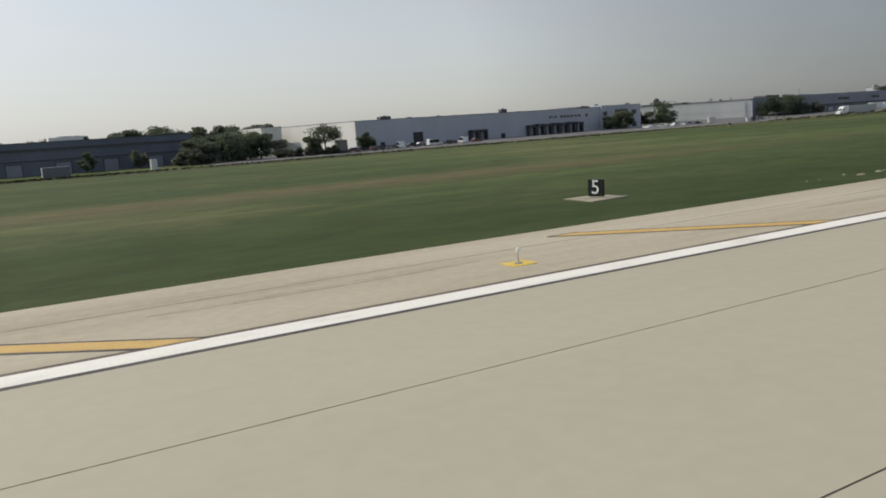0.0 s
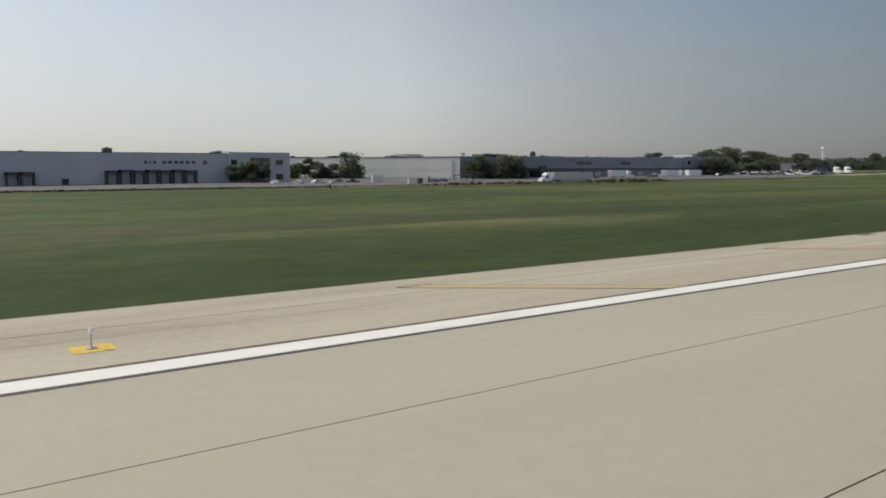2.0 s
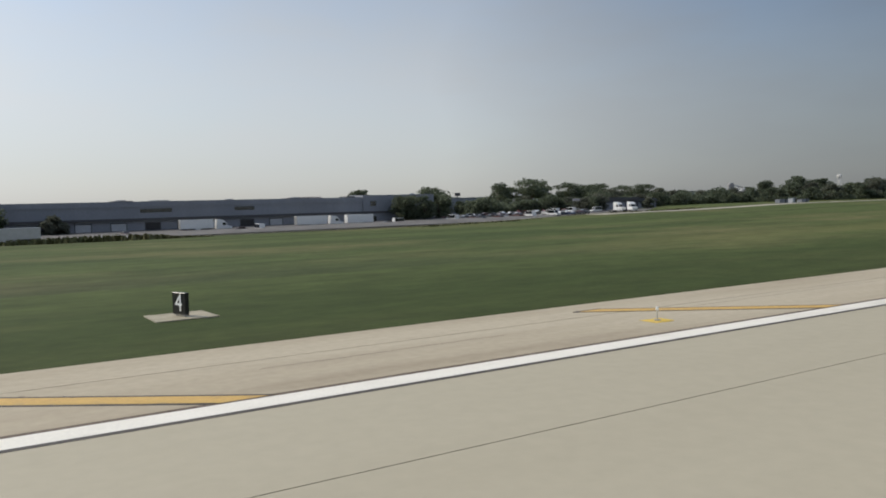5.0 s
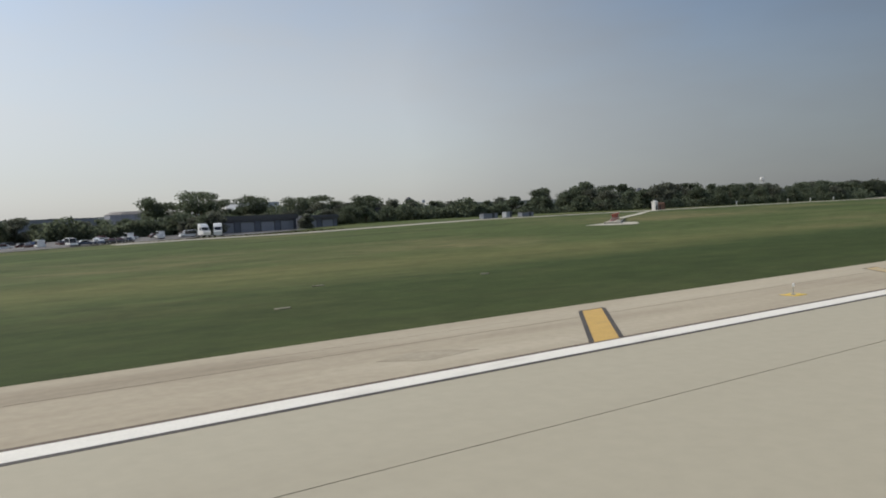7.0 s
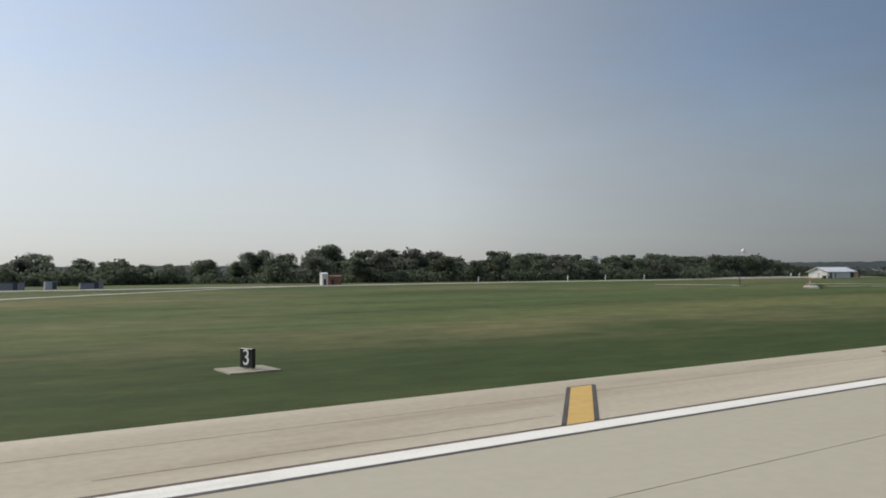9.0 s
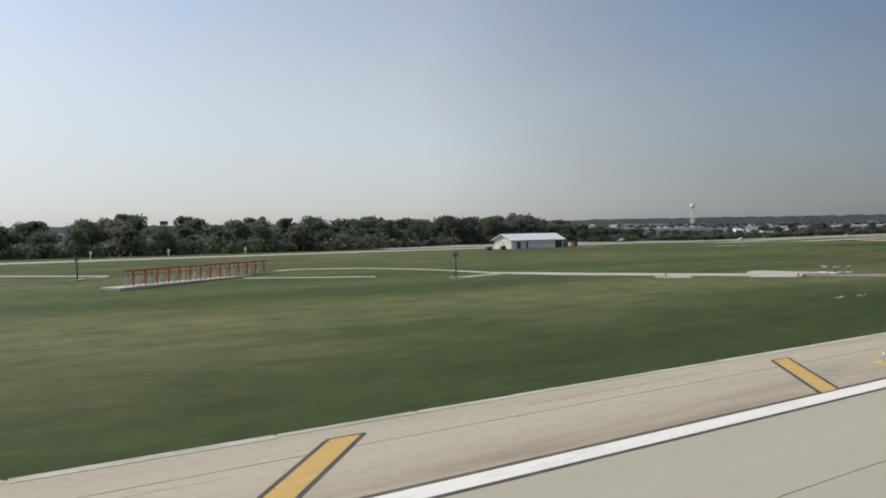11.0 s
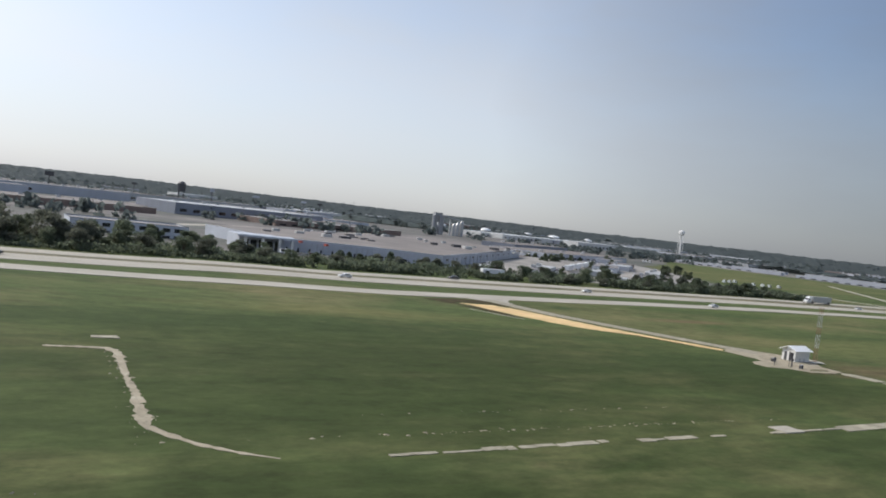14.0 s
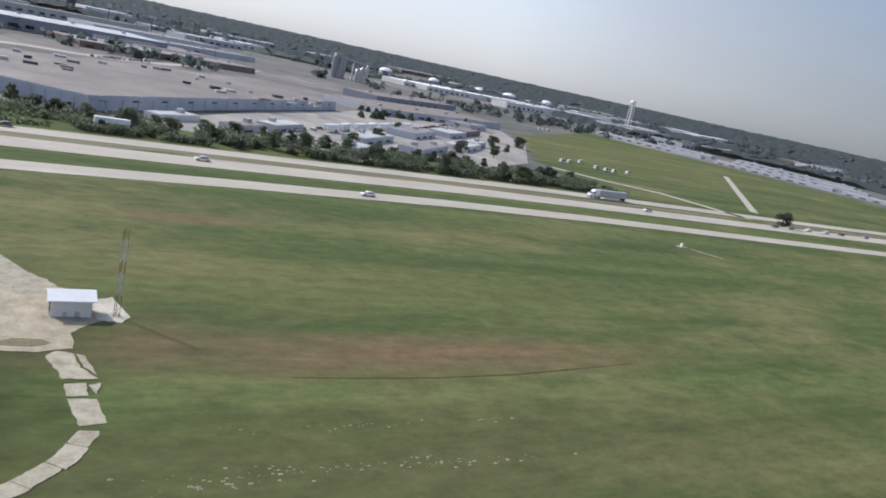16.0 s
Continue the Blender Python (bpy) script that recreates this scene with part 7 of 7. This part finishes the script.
def far_woods():
    """Distant woodland to the horizon: rough crowns of a few loose leaf masses, in groves with gaps."""
    g = random.Random(77)
    m = Mesh()
    for i in range(9000):
        y = 560 + 3600 * g.random() ** 1.5
        x = -300 + (y * 2.3 + 1400) * g.random() - 0.25 * y
        if noise.noise((x * 0.004, y * 0.004, 5)) < (0.16 if y < 1250 else 0.02) and y < 2600:
            continue
        if (1210 < x < 1720 and y < 690) or (1560 < x < 2320 and y < 790) or (x < 1000 and y < 760):
            continue
        r = 3.5 + 3.0 * g.random() + y * 0.0012
        h = (4.0 + 4.0 * g.random()) * (1 + 0.0004 * y)
        for k in range(16 if y < 3000 else 10):
            a, q = g.random() * 6.283, g.random()
            z = h * (0.1 + 0.9 * q)
            rr = r * math.sqrt(g.random()) * math.sqrt(max(0.05, 1 - abs(q - 0.4) * 1.3))
            s = r * (0.22 + 0.25 * g.random())
            p = Vector((x + rr * math.cos(a), y + rr * math.sin(a), z))
            u = Vector((g.gauss(0, 1), g.gauss(0, 1), g.gauss(0, 0.6))).normalized() * s
            w = Vector((g.gauss(0, 1), g.gauss(0, 1), g.gauss(0, 1))).cross(u).normalized() * s * 0.8
            m.add([p - u - w, p + u * 0.8 - w, p + u + w * 0.7, p + w * 1.2, p - u * 0.9 + w * 0.6], [(0, 1, 2, 3, 4)])
    # the closed canopy further out, on gently rising ground
    rows = [1500 * 1.036 ** i for i in range(56)]
    cols = [radians(14 + 122 * i / 420) for i in range(421)]
    vs, fs = [], []
    for d in rows:
        for a in cols:
            x, y = 1050 + d * math.cos(a), d * math.sin(a)
            grove = noise.noise((x * 0.0032, y * 0.0032, 3)) + 0.12 + 0.8 * step(2200, 3200, d)
            h = -6 + (14 + 3 * step(1800, 3000, d)) * step(-0.05, 0.12, grove) + 23 * step(2450, 3550, d) + 4.0 * noise.noise((a * 9, d * 0.0004, 8))
            vs.append((x + 12 * g.random(), y + 26 * g.random(), h + (0.8 + 0.0003 * d) * g.gauss(0, 1)))
    k = len(cols)
    for i in range(len(rows) - 1):
        for j in range(k - 1):
            fs.append((i * k + j, i * k + j + 1, (i + 1) * k + j + 1, (i + 1) * k + j))
    m.add(vs, fs)
    return solid("distant_woods", m, M_WOOD_FAR, "distant woodland with haze in its colour, reaching the horizon", "woods", "stuff")


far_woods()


def grass_tufts():
    """Coarse tufts that fray the pavement edge and stand in the nearest grass."""
    g = random.Random(15)
    m = Mesh()
    for i in range(20000):
        x = -60 + 1420 * g.random()
        y = 34.52 + 0.9 * g.random() ** 2
        z = max(0, ground_z(x, max(y, 34.7))) - 0.03
        h = 0.01 + 0.03 * g.random()
        for j in range(2):
            a = g.random() * math.pi
            w = 0.06 + 0.16 * g.random()
            dx, dy = w * math.cos(a), w * math.sin(a)
            m.add([(x - dx, y - dy, z), (x + dx, y + dy, z), (x + dx * 0.6, y + dy * 0.4 + 0.14, z + h), (x - dx * 0.5, y - dy * 0.6 + 0.1, z + h * 0.8)], [(0, 1, 2, 3)])
    return solid("grass_tufts", m, M_TUFT, "coarse uncut grass tufts along the pavement edge", "grass", "stuff")


grass_tufts()


def boundary_weeds():
    """Tall uncut weeds along the edge of the yards, thicker and thinner by stretches."""
    g = random.Random(52)
    m = Mesh()
    for i in range(15000):
        x = -130 + 770 * g.random()
        thick = 0.55 + 0.9 * noise.noise((x * 0.02, 1.5, 0)) + 0.5 * step(360, 372, x) * (1 - step(402, 410, x)) - 0.9 * step(412, 424, x) * (1 - step(470, 490, x))
        if g.random() > thick:
            continue
        edge = 221.0 if x < 522 else 221.0 + (x - 522) * 0.18
        y = edge - 8.5 * g.random() ** 1.2
        z = ground_z(x, y)
        tall = step(284, 296, x) * (1 - step(340, 350, x)) + step(358, 370, x) * (1 - step(402, 412, x))
        h = (0.16 + 0.36 * g.random()) * (0.6 + 0.5 * thick) * (1 + 1.6 * tall)
        a = g.random() * math.pi
        w = 0.25 + 0.35 * g.random()
        dx, dy = w * math.cos(a), w * math.sin(a)
        lean, nod = 0.3 * (g.random() - 0.5), h * (2.2 * g.random() - 1.4)
        m.add([(x - dx, y - dy, z - 0.05), (x + dx, y + dy, z - 0.05), (x + dx * 0.5 + lean, y + dy * 0.5 + nod, z + h), (x - dx * 0.7 + lean, y - dy * 0.7 + nod, z + h * 0.8)], [(0, 1, 2, 3)])
    return solid("boundary_weeds", m, M_WEEDS, "tall dull brown-green weeds along the yard edge", "weeds", "stuff")


boundary_weeds()


def pale_stones():
    """Scattered pale rubble and clover heads in the grass."""
    g = random.Random(40)
    m = Mesh()
    # middle, spread and number of each scatter
    near = [(62, 38, 6, 0.8, 8), (320, 39, 5, 0.8, 6), (1038, 59.4, 12, 1.0, 70), (1041, 71, 6, 1.0, 24), (1047, 90.5, 7, 0.7, 30), (1039, 87, 3, 0.6, 14), (1046, 65.5, 8, 0.8, 20), (954, 54, 7, 0.8, 14), (1060, 61, 14, 0.8, 12)]
    far = [(1134.6, 112, 1.2, 14, 44), (1134, 90, 1.8, 7, 40), (1085, 68.5, 8, 1.0, 24), (1100, 69.6, 14, 0.8, 16), (1116, 70.5, 10, 0.7, 12), (1175, 81.5, 26, 0.5, 60), (1205, 82, 24, 0.5, 46), (1190, 90, 36, 0.5, 26), (1317, 81.5, 20, 1.4, 90), (1338, 80.5, 16, 1.0, 60), (1305, 79.5, 10, 1.2, 40), (1330, 91, 24, 1.0, 34), (1290, 70, 30, 1.0, 40)]
    for cx, cy, sx, sy, n in near + far:
        for i in range(n):
            x, y = g.gauss(cx, sx * 0.5), g.gauss(cy, sy * 0.5)
            if y < 35:
                continue
            s = (0.05 + 0.24 * g.random() ** 2.4) * (0.8 if x > 1100 else 1.0)
            z = ground_z(x, y)
            m.add([(x - s * 1.6, y - s, z - 0.02), (x + s * 1.5, y - s * 0.8, z - 0.02), (x + s * 1.3, y + s, z - 0.02), (x - s * 1.4, y + s * 0.9, z - 0.02), (x - s * 0.5, y + s * 0.2, z + 0.07 + s * 0.2), (x + s * 0.6, y, z + 0.05 + s * 0.15)],
                  [(0, 1, 5, 4), (1, 2, 5), (2, 3, 4, 5), (3, 0, 4)])
    return solid("pale_rubble", m, M_DIRT, "scattered pale stones and rubble in the grass", "stones", "stuff")


pale_stones()

# ------------------------------------------------- down to the model scale
for me in bpy.data.meshes:
    me.transform(Matrix.Scale(K, 4))
for o in scene.objects:
    if o.type in ("MESH", "EMPTY"):
        o.location = o.location * K
